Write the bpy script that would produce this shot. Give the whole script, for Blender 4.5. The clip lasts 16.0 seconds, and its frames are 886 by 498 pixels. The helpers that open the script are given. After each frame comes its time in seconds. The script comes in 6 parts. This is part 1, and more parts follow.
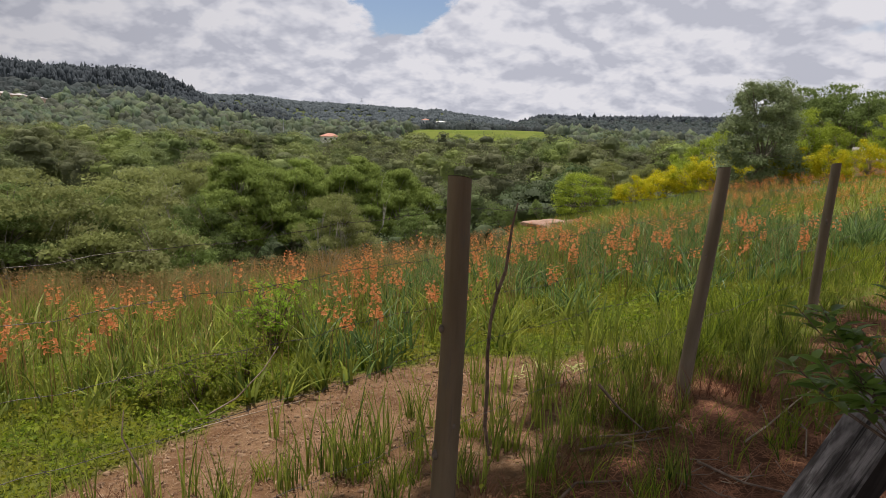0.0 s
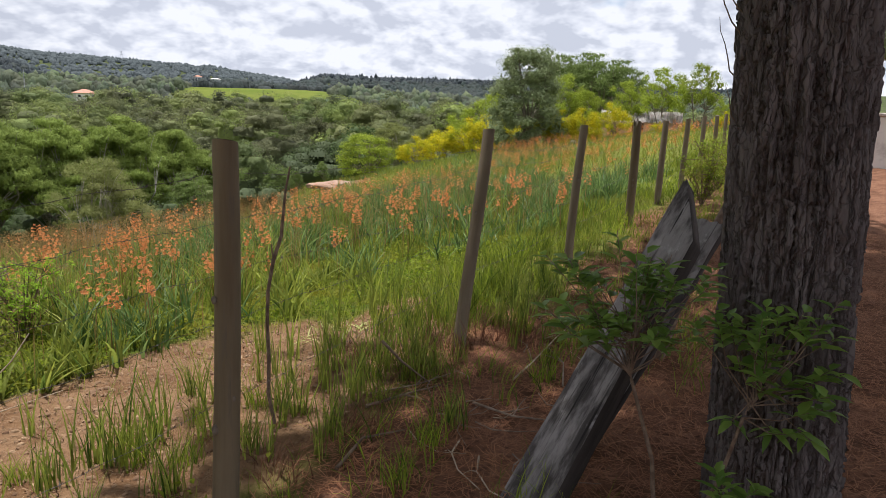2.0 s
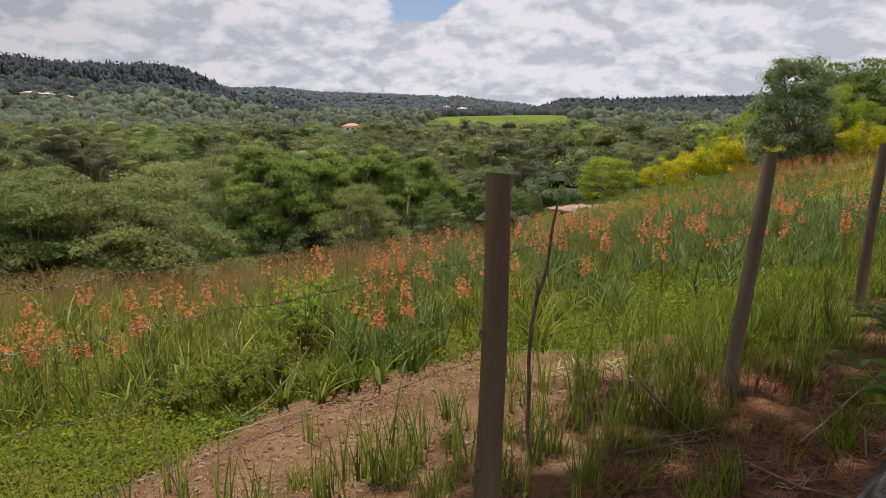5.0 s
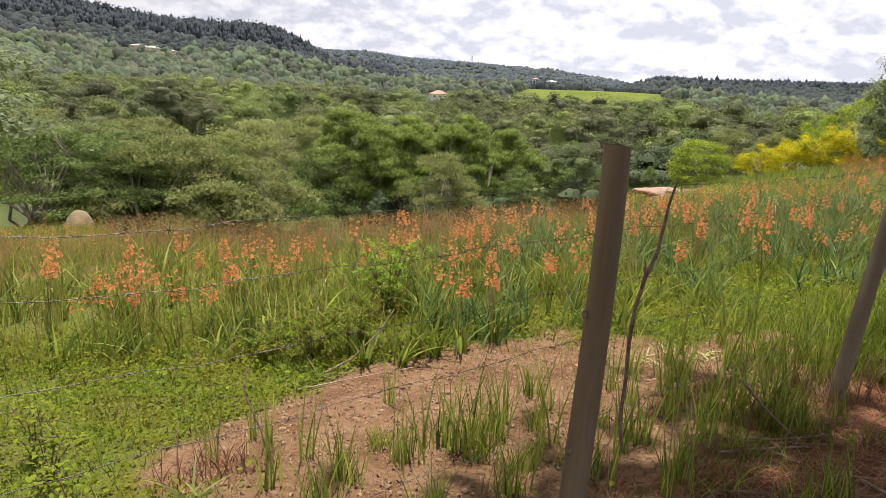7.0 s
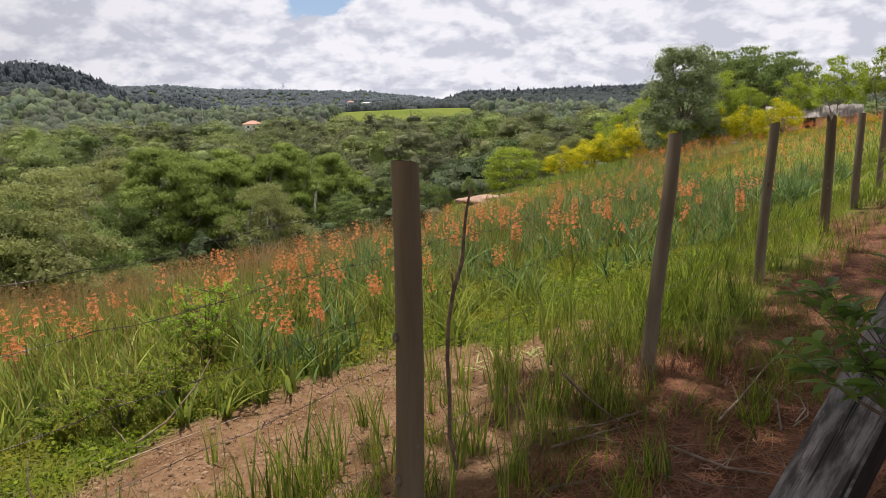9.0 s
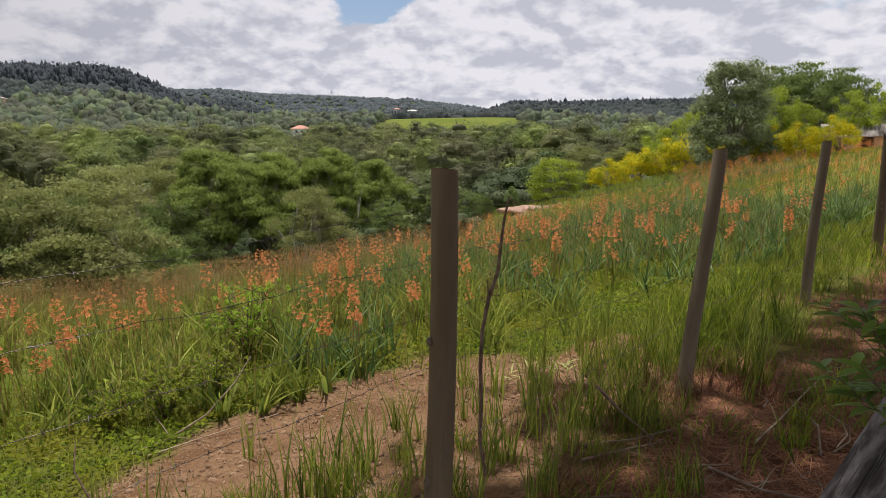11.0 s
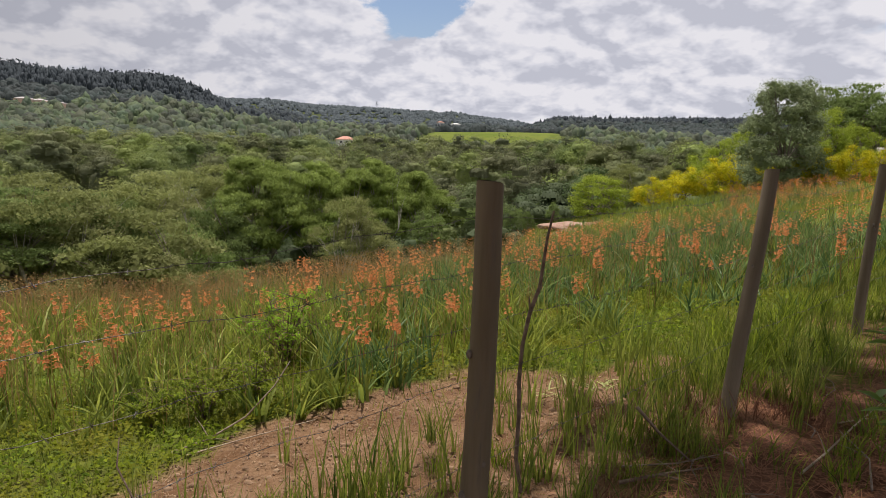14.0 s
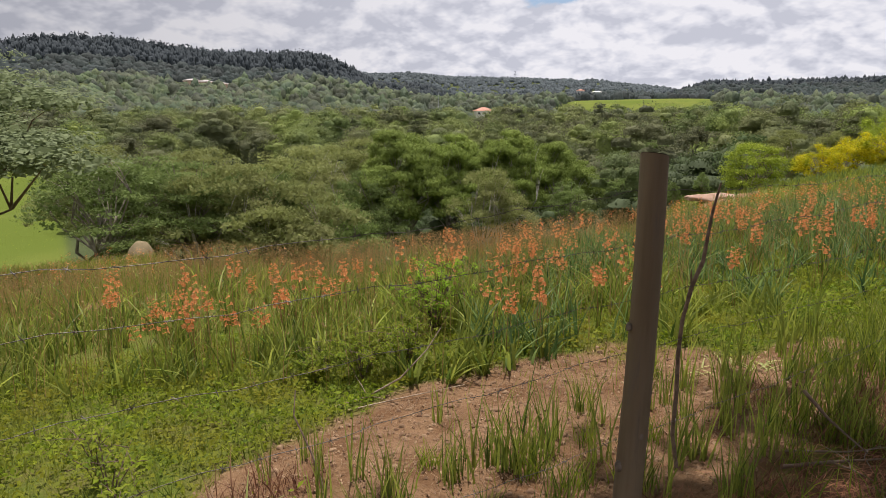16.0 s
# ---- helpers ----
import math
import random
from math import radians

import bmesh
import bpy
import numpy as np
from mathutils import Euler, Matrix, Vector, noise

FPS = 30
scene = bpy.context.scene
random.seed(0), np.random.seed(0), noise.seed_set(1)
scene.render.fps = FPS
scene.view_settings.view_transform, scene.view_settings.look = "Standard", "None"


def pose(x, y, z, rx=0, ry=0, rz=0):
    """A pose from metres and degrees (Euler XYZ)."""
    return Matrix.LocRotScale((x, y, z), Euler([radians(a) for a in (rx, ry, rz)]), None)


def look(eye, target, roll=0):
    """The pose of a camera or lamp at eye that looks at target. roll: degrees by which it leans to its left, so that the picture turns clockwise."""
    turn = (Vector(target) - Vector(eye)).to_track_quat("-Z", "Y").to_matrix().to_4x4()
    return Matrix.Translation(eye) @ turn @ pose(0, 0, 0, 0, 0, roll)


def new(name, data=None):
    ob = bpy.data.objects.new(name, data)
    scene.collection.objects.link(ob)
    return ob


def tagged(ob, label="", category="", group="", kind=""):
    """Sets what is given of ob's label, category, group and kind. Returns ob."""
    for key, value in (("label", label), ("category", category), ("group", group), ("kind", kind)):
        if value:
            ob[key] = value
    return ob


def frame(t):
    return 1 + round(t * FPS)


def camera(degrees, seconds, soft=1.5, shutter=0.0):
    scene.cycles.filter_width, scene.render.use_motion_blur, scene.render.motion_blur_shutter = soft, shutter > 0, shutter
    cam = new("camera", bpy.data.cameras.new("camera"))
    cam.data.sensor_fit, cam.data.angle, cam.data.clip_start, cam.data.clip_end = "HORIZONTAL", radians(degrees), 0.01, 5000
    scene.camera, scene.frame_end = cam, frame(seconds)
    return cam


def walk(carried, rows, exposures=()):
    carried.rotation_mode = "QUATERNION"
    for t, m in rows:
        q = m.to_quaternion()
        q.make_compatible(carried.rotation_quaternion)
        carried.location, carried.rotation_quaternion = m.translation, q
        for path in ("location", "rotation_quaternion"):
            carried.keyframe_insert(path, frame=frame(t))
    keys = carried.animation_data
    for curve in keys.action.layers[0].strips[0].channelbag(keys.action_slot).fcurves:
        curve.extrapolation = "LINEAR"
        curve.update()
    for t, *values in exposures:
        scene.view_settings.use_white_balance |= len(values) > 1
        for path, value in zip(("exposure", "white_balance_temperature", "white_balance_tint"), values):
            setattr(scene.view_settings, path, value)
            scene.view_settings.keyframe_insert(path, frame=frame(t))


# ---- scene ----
cam = camera(66.8, 16.0, soft=0.8)
PATH = [
    (0, (-0.408, 0.148, 1.535), (-0.12, 2.101, 1.216), 1.5),
    (0.5, (-0.418, 0.114, 1.543), (-0.063, 2.046, 1.168), 0.7),
    (1, (-0.41, 0.111, 1.539), (0.015, 2.015, 1.097), -0.5),
    (1.5, (-0.374, 0.137, 1.535), (0.362, 1.952, 1.134), 1.6),
    (2, (-0.354, 0.121, 1.546), (0.522, 1.87, 1.134), 2.1),
    (2.5, (-0.352, 0.139, 1.544), (0.546, 1.884, 1.156), 1.7),
    (3, (-0.357, 0.134, 1.547), (0.498, 1.901, 1.163), 1.5),
    (3.5, (-0.393, 0.141, 1.552), (0.298, 1.976, 1.16), -1.7),
    (4, (-0.432, 0.18, 1.57), (-0.048, 2.102, 1.177), -3.6),
    (4.5, (-0.439, 0.226, 1.571), (-0.141, 2.175, 1.238), -2.3),
    (5, (-0.444, 0.306, 1.569), (-0.228, 2.262, 1.212), -0.1),
    (5.2, (-0.452, 0.313, 1.59), (-0.284, 2.275, 1.235), 2.2),
    (7.3, (-0.551, 0.461, 1.534), (-0.592, 2.401, 1.047), 2.0),
    (7.5, (-0.504, 0.486, 1.547), (-0.497, 2.42, 1.04), -0.4),
    (8, (-0.445, 0.487, 1.531), (-0.051, 2.391, 1.063), 1.3),
    (8.5, (-0.424, 0.476, 1.547), (0.05, 2.376, 1.138), -0.1),
    (8.7, (-0.398, 0.529, 1.532), (0.084, 2.432, 1.152), -1.4),
    (10.8, (-0.399, 0.482, 1.531), (-0.004, 2.408, 1.165), -0.3),
    (11, (-0.392, 0.483, 1.532), (-0.035, 2.42, 1.181), -0.2),
    (11.5, (-0.402, 0.491, 1.527), (-0.095, 2.437, 1.186), -0.1),
    (12, (-0.4, 0.479, 1.531), (-0.11, 2.425, 1.171), -0.1),
    (12.5, (-0.399, 0.475, 1.527), (-0.11, 2.422, 1.17), 0.1),
    (13, (-0.399, 0.493, 1.52), (-0.122, 2.444, 1.177), -0.1),
    (13.5, (-0.398, 0.492, 1.527), (-0.132, 2.447, 1.202), 0.3),
    (14, (-0.407, 0.486, 1.526), (-0.164, 2.446, 1.213), 1.2),
    (14.5, (-0.41, 0.48, 1.533), (-0.159, 2.437, 1.208), 0.5),
    (15, (-0.442, 0.454, 1.537), (-0.357, 2.429, 1.229), 0.3),
    (15.5, (-0.487, 0.429, 1.537), (-0.547, 2.391, 1.151), 0.4),
    (16, (-0.5, 0.42, 1.538), (-0.66, 2.373, 1.138), -0.2),
]
EXPOSURES = [(0, -0.12, 6280, 16), (0.8, -0.02, 6280, 16), (1.6, 0.26, 6100, 14), (3.0, 0.3, 5920, 12), (4.2, 0.06, 6200, 15), (5, -0.05, 6280, 16), (7.3, 0.55, 6280, 16), (8, 0.5, 6280, 16), (8.7, 0.28, 6280, 16), (11, 0.0, 6280, 16), (13, 0.0, 6280, 16), (15, -0.06, 6280, 16), (16, 0.1, 6280, 16)]
walk(cam, [(t, look(eye, target, roll)) for t, eye, target, roll in PATH], EXPOSURES)

# ---------------------------------------------------------------- light
SUN_AZ, SUN_EL = -14.0, 75.0          # degrees right of +y, above the horizon
sun_dir = Vector((math.sin(radians(SUN_AZ)) * math.cos(radians(SUN_EL)), math.cos(radians(SUN_AZ)) * math.cos(radians(SUN_EL)), math.sin(radians(SUN_EL))))
sun = new("sun", bpy.data.lights.new("sun", "SUN"))
sun.data.energy, sun.data.angle, sun.data.color = 5.0, radians(1.2), (1.0, 0.95, 0.86)
sun.matrix_world = look(sun_dir * 60, (0, 0, 0))


def make_world():
    """Blue sky behind a broken layer of bright cloud."""
    w = bpy.data.worlds.new("sky")
    scene.world = w
    w.use_nodes = True
    nt = w.node_tree
    N, L = nt.nodes.new, nt.links.new
    nt.nodes.clear()
    out = N("ShaderNodeOutputWorld")
    sky = N("ShaderNodeTexSky")
    sky.sky_type, sky.sun_disc = "NISHITA", False
    sky.sun_elevation, sky.sun_rotation = radians(SUN_EL), radians(SUN_AZ)
    bg_sky = N("ShaderNodeBackground")
    bg_sky.inputs[1].default_value = 0.10
    L(sky.outputs[0], bg_sky.inputs[0])
    tc = N("ShaderNodeTexCoord")
    # directions laid out on a level cloud sheet, so that the puffs shrink towards the horizon
    apart = N("ShaderNodeSeparateXYZ")
    L(tc.outputs["Generated"], apart.inputs[0])
    rise = N("ShaderNodeMath"); rise.operation = "ADD"; rise.inputs[1].default_value = 0.5
    up_only = N("ShaderNodeMath"); up_only.operation = "MAXIMUM"; up_only.inputs[1].default_value = 0.0
    L(apart.outputs[2], up_only.inputs[0]); L(up_only.outputs[0], rise.inputs[0])
    flat = N("ShaderNodeVectorMath"); flat.operation = "DIVIDE"
    three = N("ShaderNodeCombineXYZ")
    for k in range(3):
        L(rise.outputs[0], three.inputs[k])
    L(tc.outputs["Generated"], flat.inputs[0]); L(three.outputs[0], flat.inputs[1])

    def cloud_noise(scale, detail, rough, offset, distortion=0.0):
        mp = N("ShaderNodeMapping")
        mp.inputs["Location"].default_value = offset
        L(flat.outputs[0], mp.inputs[0])
        n = N("ShaderNodeTexNoise")
        n.inputs["Scale"].default_value, n.inputs["Detail"].default_value, n.inputs["Roughness"].default_value = scale, detail, rough
        n.inputs["Distortion"].default_value = distortion
        L(mp.outputs[0], n.inputs[0])
        return n.outputs[0]

    def sum_of(a, ka, b, kb, c):
        """ka a + kb b + c"""
        m1 = N("ShaderNodeMath"); m1.operation = "MULTIPLY_ADD"; m1.inputs[1].default_value, m1.inputs[2].default_value = ka, c
        m2 = N("ShaderNodeMath"); m2.operation = "MULTIPLY_ADD"; m2.inputs[1].default_value = kb
        L(a, m1.inputs[0]); L(b, m2.inputs[0]); L(m1.outputs[0], m2.inputs[2])
        return m2.outputs[0]

    cover = cloud_noise(3.0, 4, 0.5, (0.3, 0, CLOUD_SEED))
    def heap(offset):
        """Heaped puffs: rounded cells on rounded cells."""
        mp = N("ShaderNodeMapping"); mp.inputs["Location"].default_value = (3.1, offset, CLOUD_SEED)
        L(flat.outputs[0], mp.inputs[0])
        bent = N("ShaderNodeVectorMath"); bent.operation = "MULTIPLY_ADD"; bent.inputs[1].default_value = (0.08, 0.08, 0.08)
        wn = N("ShaderNodeTexNoise"); wn.inputs["Scale"].default_value, wn.inputs["Detail"].default_value = 6.0, 5.0
        L(mp.outputs[0], wn.inputs[0]); L(wn.outputs["Color"], bent.inputs[0]); L(mp.outputs[0], bent.inputs[2])
        v = N("ShaderNodeTexVoronoi"); v.feature = "SMOOTH_F1"
        for key, value in (("Scale", 6.0), ("Detail", 3.0), ("Roughness", 0.5), ("Lacunarity", 2.3), ("Smoothness", 0.25)):
            v.inputs[key].default_value = value
        L(bent.outputs[0], v.inputs[0])
        return v.outputs["Distance"]

    puffs = cloud_noise(6.5, 8, 0.56, (3.1, 0.4, CLOUD_SEED), 0.1)
    mass = cloud_noise(3.2, 3, 0.5, (7.3, 2.2, CLOUD_SEED))
    cov = N("ShaderNodeMapRange"); cov.interpolation_type = "SMOOTHSTEP"
    cov.inputs[1].default_value, cov.inputs[2].default_value = 0.22, 0.30
    L(cover, cov.inputs[0])
    # one clear gap of blue, ragged at its rim
    dot = N("ShaderNodeVectorMath"); dot.operation = "DOT_PRODUCT"
    dot.inputs[1].default_value = look((0, 0, 0), (math.sin(radians(4)), math.cos(radians(4)), math.tan(radians(13.4)))).to_3x3() @ Vector((0, 0, -1))
    L(tc.outputs["Generated"], dot.inputs[0])
    rim = N("ShaderNodeMath"); rim.operation = "MULTIPLY_ADD"; rim.inputs[1].default_value = 0.016
    L(puffs, rim.inputs[0]); L(dot.outputs["Value"], rim.inputs[2])
    gap = N("ShaderNodeMapRange"); gap.interpolation_type = "SMOOTHSTEP"
    gap.inputs[1].default_value, gap.inputs[2].default_value = 1.0036, 1.0052
    gap.inputs[3].default_value, gap.inputs[4].default_value = 1.0, 0.0
    L(rim.outputs[0], gap.inputs[0])
    cov2 = N("ShaderNodeMath"); cov2.operation = "MULTIPLY"
    L(cov.outputs[0], cov2.inputs[0]); L(gap.outputs[0], cov2.inputs[1])
    # lit where the cloud thins upwards, grey on the undersides and where it is thick
    lit = sum_of(heap(0.4 - 0.045), 1.0, heap(0.4), -1.0, 0.60)
    tone = sum_of(lit, 1.0, mass, -0.5, 0.17)
    ramp = N("ShaderNodeValToRGB")
    e = ramp.color_ramp.elements
    e[0].position, e[0].color = 0.30, (0.66, 0.68, 0.73, 1)
    e[1].position, e[1].color = 0.72, (1.0, 0.995, 0.985, 1)
    m = e.new(0.52); m.color = (0.84, 0.852, 0.88, 1)
    L(tone, ramp.inputs[0])
    bg_cloud = N("ShaderNodeBackground")
    # thicker, greyer cloud over the hills on one side
    thick = N("ShaderNodeMapRange"); thick.interpolation_type = "SMOOTHSTEP"
    thick.inputs[1].default_value, thick.inputs[2].default_value = -0.75, 0.1
    thick.inputs[3].default_value, thick.inputs[4].default_value = CLOUD_GLOW * 0.66, CLOUD_GLOW
    L(apart.outputs[0], thick.inputs[0]); L(thick.outputs[0], bg_cloud.inputs[1])
    L(ramp.outputs[0], bg_cloud.inputs[0])
    mix = N("ShaderNodeMixShader")
    L(cov2.outputs[0], mix.inputs[0]); L(bg_sky.outputs[0], mix.inputs[1]); L(bg_cloud.outputs[0], mix.inputs[2])
    L(mix.outputs[0], out.inputs[0])


CLOUD_SEED, CLOUD_GLOW = 2.0, 0.80
make_world()

# ---------------------------------------------------------------- materials
def base_mat(name, rough=0.8, metal=0.0):
    m = bpy.data.materials.new(name)
    m.use_nodes = True
    nt = m.node_tree
    b = nt.nodes["Principled BSDF"]
    b.inputs["Roughness"].default_value, b.inputs["Metallic"].default_value = rough, metal
    b.inputs["Specular IOR Level"].default_value = 0.3
    return m, nt, b


def node(nt, kind, **values):
    n = nt.nodes.new(kind)
    for k, v in values.items():
        n.inputs[k.replace("_", " ")].default_value = v
    return n


def mixed(nt, fac, a, b):
    """A colour between a and b (sockets or colours)."""
    m = nt.nodes.new("ShaderNodeMix")
    m.data_type = "RGBA"
    for sock, v in ((m.inputs[0], fac), (m.inputs[6], a), (m.inputs[7], b)):
        if isinstance(v, (int, float)):
            sock.default_value = v
        elif isinstance(v, tuple):
            sock.default_value = (*v, 1)
        else:
            nt.links.new(v, sock)
    return m.outputs[2]


def ramped(nt, fac, lo, hi):
    r = node(nt, "ShaderNodeMapRange", From_Min=lo, From_Max=hi)
    r.interpolation_type = "SMOOTHSTEP"
    nt.links.new(fac, r.inputs[0])
    return r.outputs[0]


def noise_at(nt, scale, detail=4, rough=0.55, stretch=None, coords="Object", distortion=0.0):
    tc = nt.nodes.new("ShaderNodeTexCoord")
    src = tc.outputs[coords]
    if stretch:
        mp = node(nt, "ShaderNodeMapping", Scale=stretch)
        nt.links.new(src, mp.inputs[0])
        src = mp.outputs[0]
    n = node(nt, "ShaderNodeTexNoise", Scale=scale, Detail=detail, Roughness=rough, Distortion=distortion)
    nt.links.new(src, n.inputs[0])
    return n.outputs[0]


def bumped(nt, b, height, strength, distance):
    n = node(nt, "ShaderNodeBump", Strength=strength, Distance=distance)
    nt.links.new(height, n.inputs["Height"])
    nt.links.new(n.outputs[0], b.inputs["Normal"])


def foliage(name, dark, light, other=None, through_light=0.35, patch=0.25, rough=0.55, by_object=0.0, relief=0.0, sheen=0.3, tone=0.0):
    """Leaves: colour varies leaf by leaf and in patches; light shines through them."""
    m, nt, b = base_mat(name, rough)
    b.inputs["Specular IOR Level"].default_value = sheen
    geo = nt.nodes.new("ShaderNodeNewGeometry")
    c = mixed(nt, geo.outputs["Random Per Island"], dark, light)
    if other:
        c = mixed(nt, ramped(nt, noise_at(nt, patch, 3), 0.38, 0.68), c, other)
    if by_object:
        b.inputs["Specular IOR Level"].default_value = 0.08
        oi = nt.nodes.new("ShaderNodeObjectInfo")
        hsv = node(nt, "ShaderNodeHueSaturation")
        mr = node(nt, "ShaderNodeMapRange", To_Min=1 - by_object, To_Max=1 + by_object)
        nt.links.new(oi.outputs["Random"], mr.inputs[0])
        nt.links.new(mr.outputs[0], hsv.inputs["Value"])
        nt.links.new(c, hsv.inputs["Color"])
        c = hsv.outputs[0]
    if tone:
        at = nt.nodes.new("ShaderNodeAttribute")
        at.attribute_name = "tone"
        hsv = node(nt, "ShaderNodeHueSaturation")
        for sock, lo, hi in (("Value", 1 - tone, 1 + tone), ("Saturation", 0.8, 1.2), ("Hue", 0.485, 0.515)):
            mr = node(nt, "ShaderNodeMapRange", To_Min=lo, To_Max=hi)
            nt.links.new(at.outputs["Fac"], mr.inputs[0])
            nt.links.new(mr.outputs[0], hsv.inputs[sock])
        nt.links.new(c, hsv.inputs["Color"])
        c = hsv.outputs[0]
    if relief:
        bumped(nt, b, noise_at(nt, 1.0 / relief, 6, 0.7), 1.0, relief)
    nt.links.new(c, b.inputs["Base Color"])
    tr = nt.nodes.new("ShaderNodeBsdfTranslucent")
    nt.links.new(c, tr.inputs[0])
    mx = nt.nodes.new("ShaderNodeMixShader")
    mx.inputs[0].default_value = through_light
    nt.links.new(b.outputs[0], mx.inputs[1]); nt.links.new(tr.outputs[0], mx.inputs[2])
    nt.links.new(mx.outputs[0], nt.nodes["Material Output"].inputs[0])
    return m


def mottled(name, a, b_, scale, rough=0.85, bump=0.4, dist=0.01, stretch=None, third=None, metal=0.0, fine=6.0):
    """Two or three tones in patches with fine grain and relief."""
    m, nt, b = base_mat(name, rough, metal)
    n1 = noise_at(nt, scale, 5, 0.6, stretch)
    n2 = noise_at(nt, scale * fine, 5, 0.65, stretch)
    c = mixed(nt, ramped(nt, n1, 0.35, 0.65), a, b_)
    if third:
        c = mixed(nt, ramped(nt, n2, 0.5, 0.75), c, third)
    else:
        dk = node(nt, "ShaderNodeHueSaturation", Value=0.72)
        nt.links.new(c, dk.inputs["Color"])
        c = mixed(nt, ramped(nt, n2, 0.5, 0.75), c, dk.outputs[0])
    nt.links.new(c, b.inputs["Base Color"])
    if bump:
        bumped(nt, b, n2, bump, dist)
    return m


def plank_mat():
    """Grey weathered timber: dark stains, fine cracks along the grain, a bleached worn patch."""
    m, nt, b = base_mat("weathered_plank", 0.85)
    broad, worn = noise_at(nt, 7, 5, 0.65, (1, 1, 0.3)), noise_at(nt, 5.0, 5, 0.65, (1.3, 1.3, 0.7), distortion=0.6)
    grain = noise_at(nt, 70, 5, 0.65, (1, 1, 0.035))
    c = mixed(nt, ramped(nt, broad, 0.38, 0.56), (0.062, 0.052, 0.047), (0.285, 0.256, 0.24))
    c = mixed(nt, ramped(nt, worn, 0.56, 0.68), c, (0.42, 0.39, 0.37))
    split = noise_at(nt, 26, 3, 0.5, (1, 1, 0.03))
    c = mixed(nt, ramped(nt, split, 0.64, 0.68), c, (0.02, 0.016, 0.014))
    c = mixed(nt, ramped(nt, grain, 0.56, 0.74), c, (0.06, 0.05, 0.044))
    nt.links.new(c, b.inputs["Base Color"])
    bumped(nt, b, grain, 1.0, 0.012)
    return m


M = {}
M["blade"] = foliage("grass_blades", (0.07, 0.12, 0.013), (0.47, 0.50, 0.08), (0.20, 0.21, 0.035), 0.5, 1.2)
M["lime"] = foliage("lime_grass", (0.05, 0.10, 0.012), (0.44, 0.51, 0.045), (0.15, 0.20, 0.025), 0.5, 1.2)
M["weed"] = foliage("low_weeds", (0.075, 0.13, 0.008), (0.28, 0.35, 0.022), (0.23, 0.225, 0.022), 0.45, 1.6, sheen=0.1)
M["sword"] = foliage("sword_leaves", (0.05, 0.105, 0.016), (0.46, 0.50, 0.085), (0.20, 0.235, 0.04), 0.5, 2.2, 0.55)
M["sword_blue"] = foliage("bluish_sword_leaves", (0.03, 0.08, 0.022), (0.32, 0.43, 0.13), (0.11, 0.18, 0.045), 0.45, 2.2, 0.5)
M["pale_leaf"] = foliage("pale_leaves", (0.30, 0.35, 0.10), (0.48, 0.48, 0.17), None, 0.4)
M["dry"] = foliage("dry_stalks", (0.28, 0.15, 0.06), (0.52, 0.33, 0.15), (0.44, 0.31, 0.12), 0.35, 0.8, 0.8)
M["blossom"] = foliage("blossoms", (0.77, 0.21, 0.055), (0.92, 0.50, 0.22), (0.85, 0.33, 0.11), 0.4, 2.0, 0.5)
M["shrub"] = foliage("shrub_leaves", (0.24, 0.40, 0.025), (0.40, 0.56, 0.05), None, 0.6, sheen=0.1)
M["sapling"] = foliage("sapling_leaves", (0.13, 0.23, 0.045), (0.30, 0.44, 0.09), None, 0.55, 1, 0.4)
M["crown"] = foliage("tree_crown", (0.158, 0.212, 0.064), (0.212, 0.272, 0.082), (0.178, 0.232, 0.072), 0.4, 0.2, 0.6, 0.2)
M["crown_bright"] = foliage("bright_crown", (0.20, 0.265, 0.062), (0.30, 0.365, 0.084), (0.235, 0.30, 0.07), 0.32, 0.2, 0.6, 0.15)
M["crown_grey"] = foliage("grey_green_crown", (0.215, 0.238, 0.082), (0.28, 0.30, 0.10), (0.26, 0.262, 0.11), 0.4, 0.2, 0.7, 0.15)
M["crown_dark"] = foliage("dark_crown", (0.195, 0.235, 0.122), (0.275, 0.32, 0.16), (0.235, 0.278, 0.14), 0.4, 0.3, 0.6, 0.2)
M["crown_light"] = foliage("light_crown", (0.235, 0.30, 0.034), (0.39, 0.46, 0.06), (0.30, 0.365, 0.048), 0.45, 0.35, 0.6, 0.15)
M["crown_yellow"] = foliage("yellow_bloom_crown", (0.44, 0.39, 0.010), (0.74, 0.62, 0.016), (0.30, 0.34, 0.022), 0.45, 0.8, 0.6, 0.12)
M["wood_crown"] = foliage("valley_trees", (0.225, 0.25, 0.092), (0.30, 0.325, 0.125), (0.16, 0.19, 0.085), 0.35, 0.09, 0.8, relief=0.5, tone=0.38)
# greens kept dark to stand for the shade under the crowns
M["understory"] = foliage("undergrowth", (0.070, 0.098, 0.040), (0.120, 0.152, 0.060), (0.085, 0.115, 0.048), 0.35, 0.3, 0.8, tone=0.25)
# distance haze is mixed into these four base colours: greyer and bluer
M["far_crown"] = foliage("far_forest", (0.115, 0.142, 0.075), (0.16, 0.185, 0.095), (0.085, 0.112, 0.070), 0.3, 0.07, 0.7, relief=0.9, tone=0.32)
# the hill tones are also darkened for cloud shadow
M["hill_crown"] = foliage("hazed_hill_forest", (0.037, 0.051, 0.046), (0.053, 0.068, 0.059), (0.050, 0.061, 0.057), 0.2, 0.02, 0.8, relief=0.6, tone=0.2)
M["ridge_crown"] = foliage("hazed_ridge_forest", (0.088, 0.106, 0.112), (0.112, 0.132, 0.135), (0.10, 0.12, 0.125), 0.2, 0.01, 0.9)
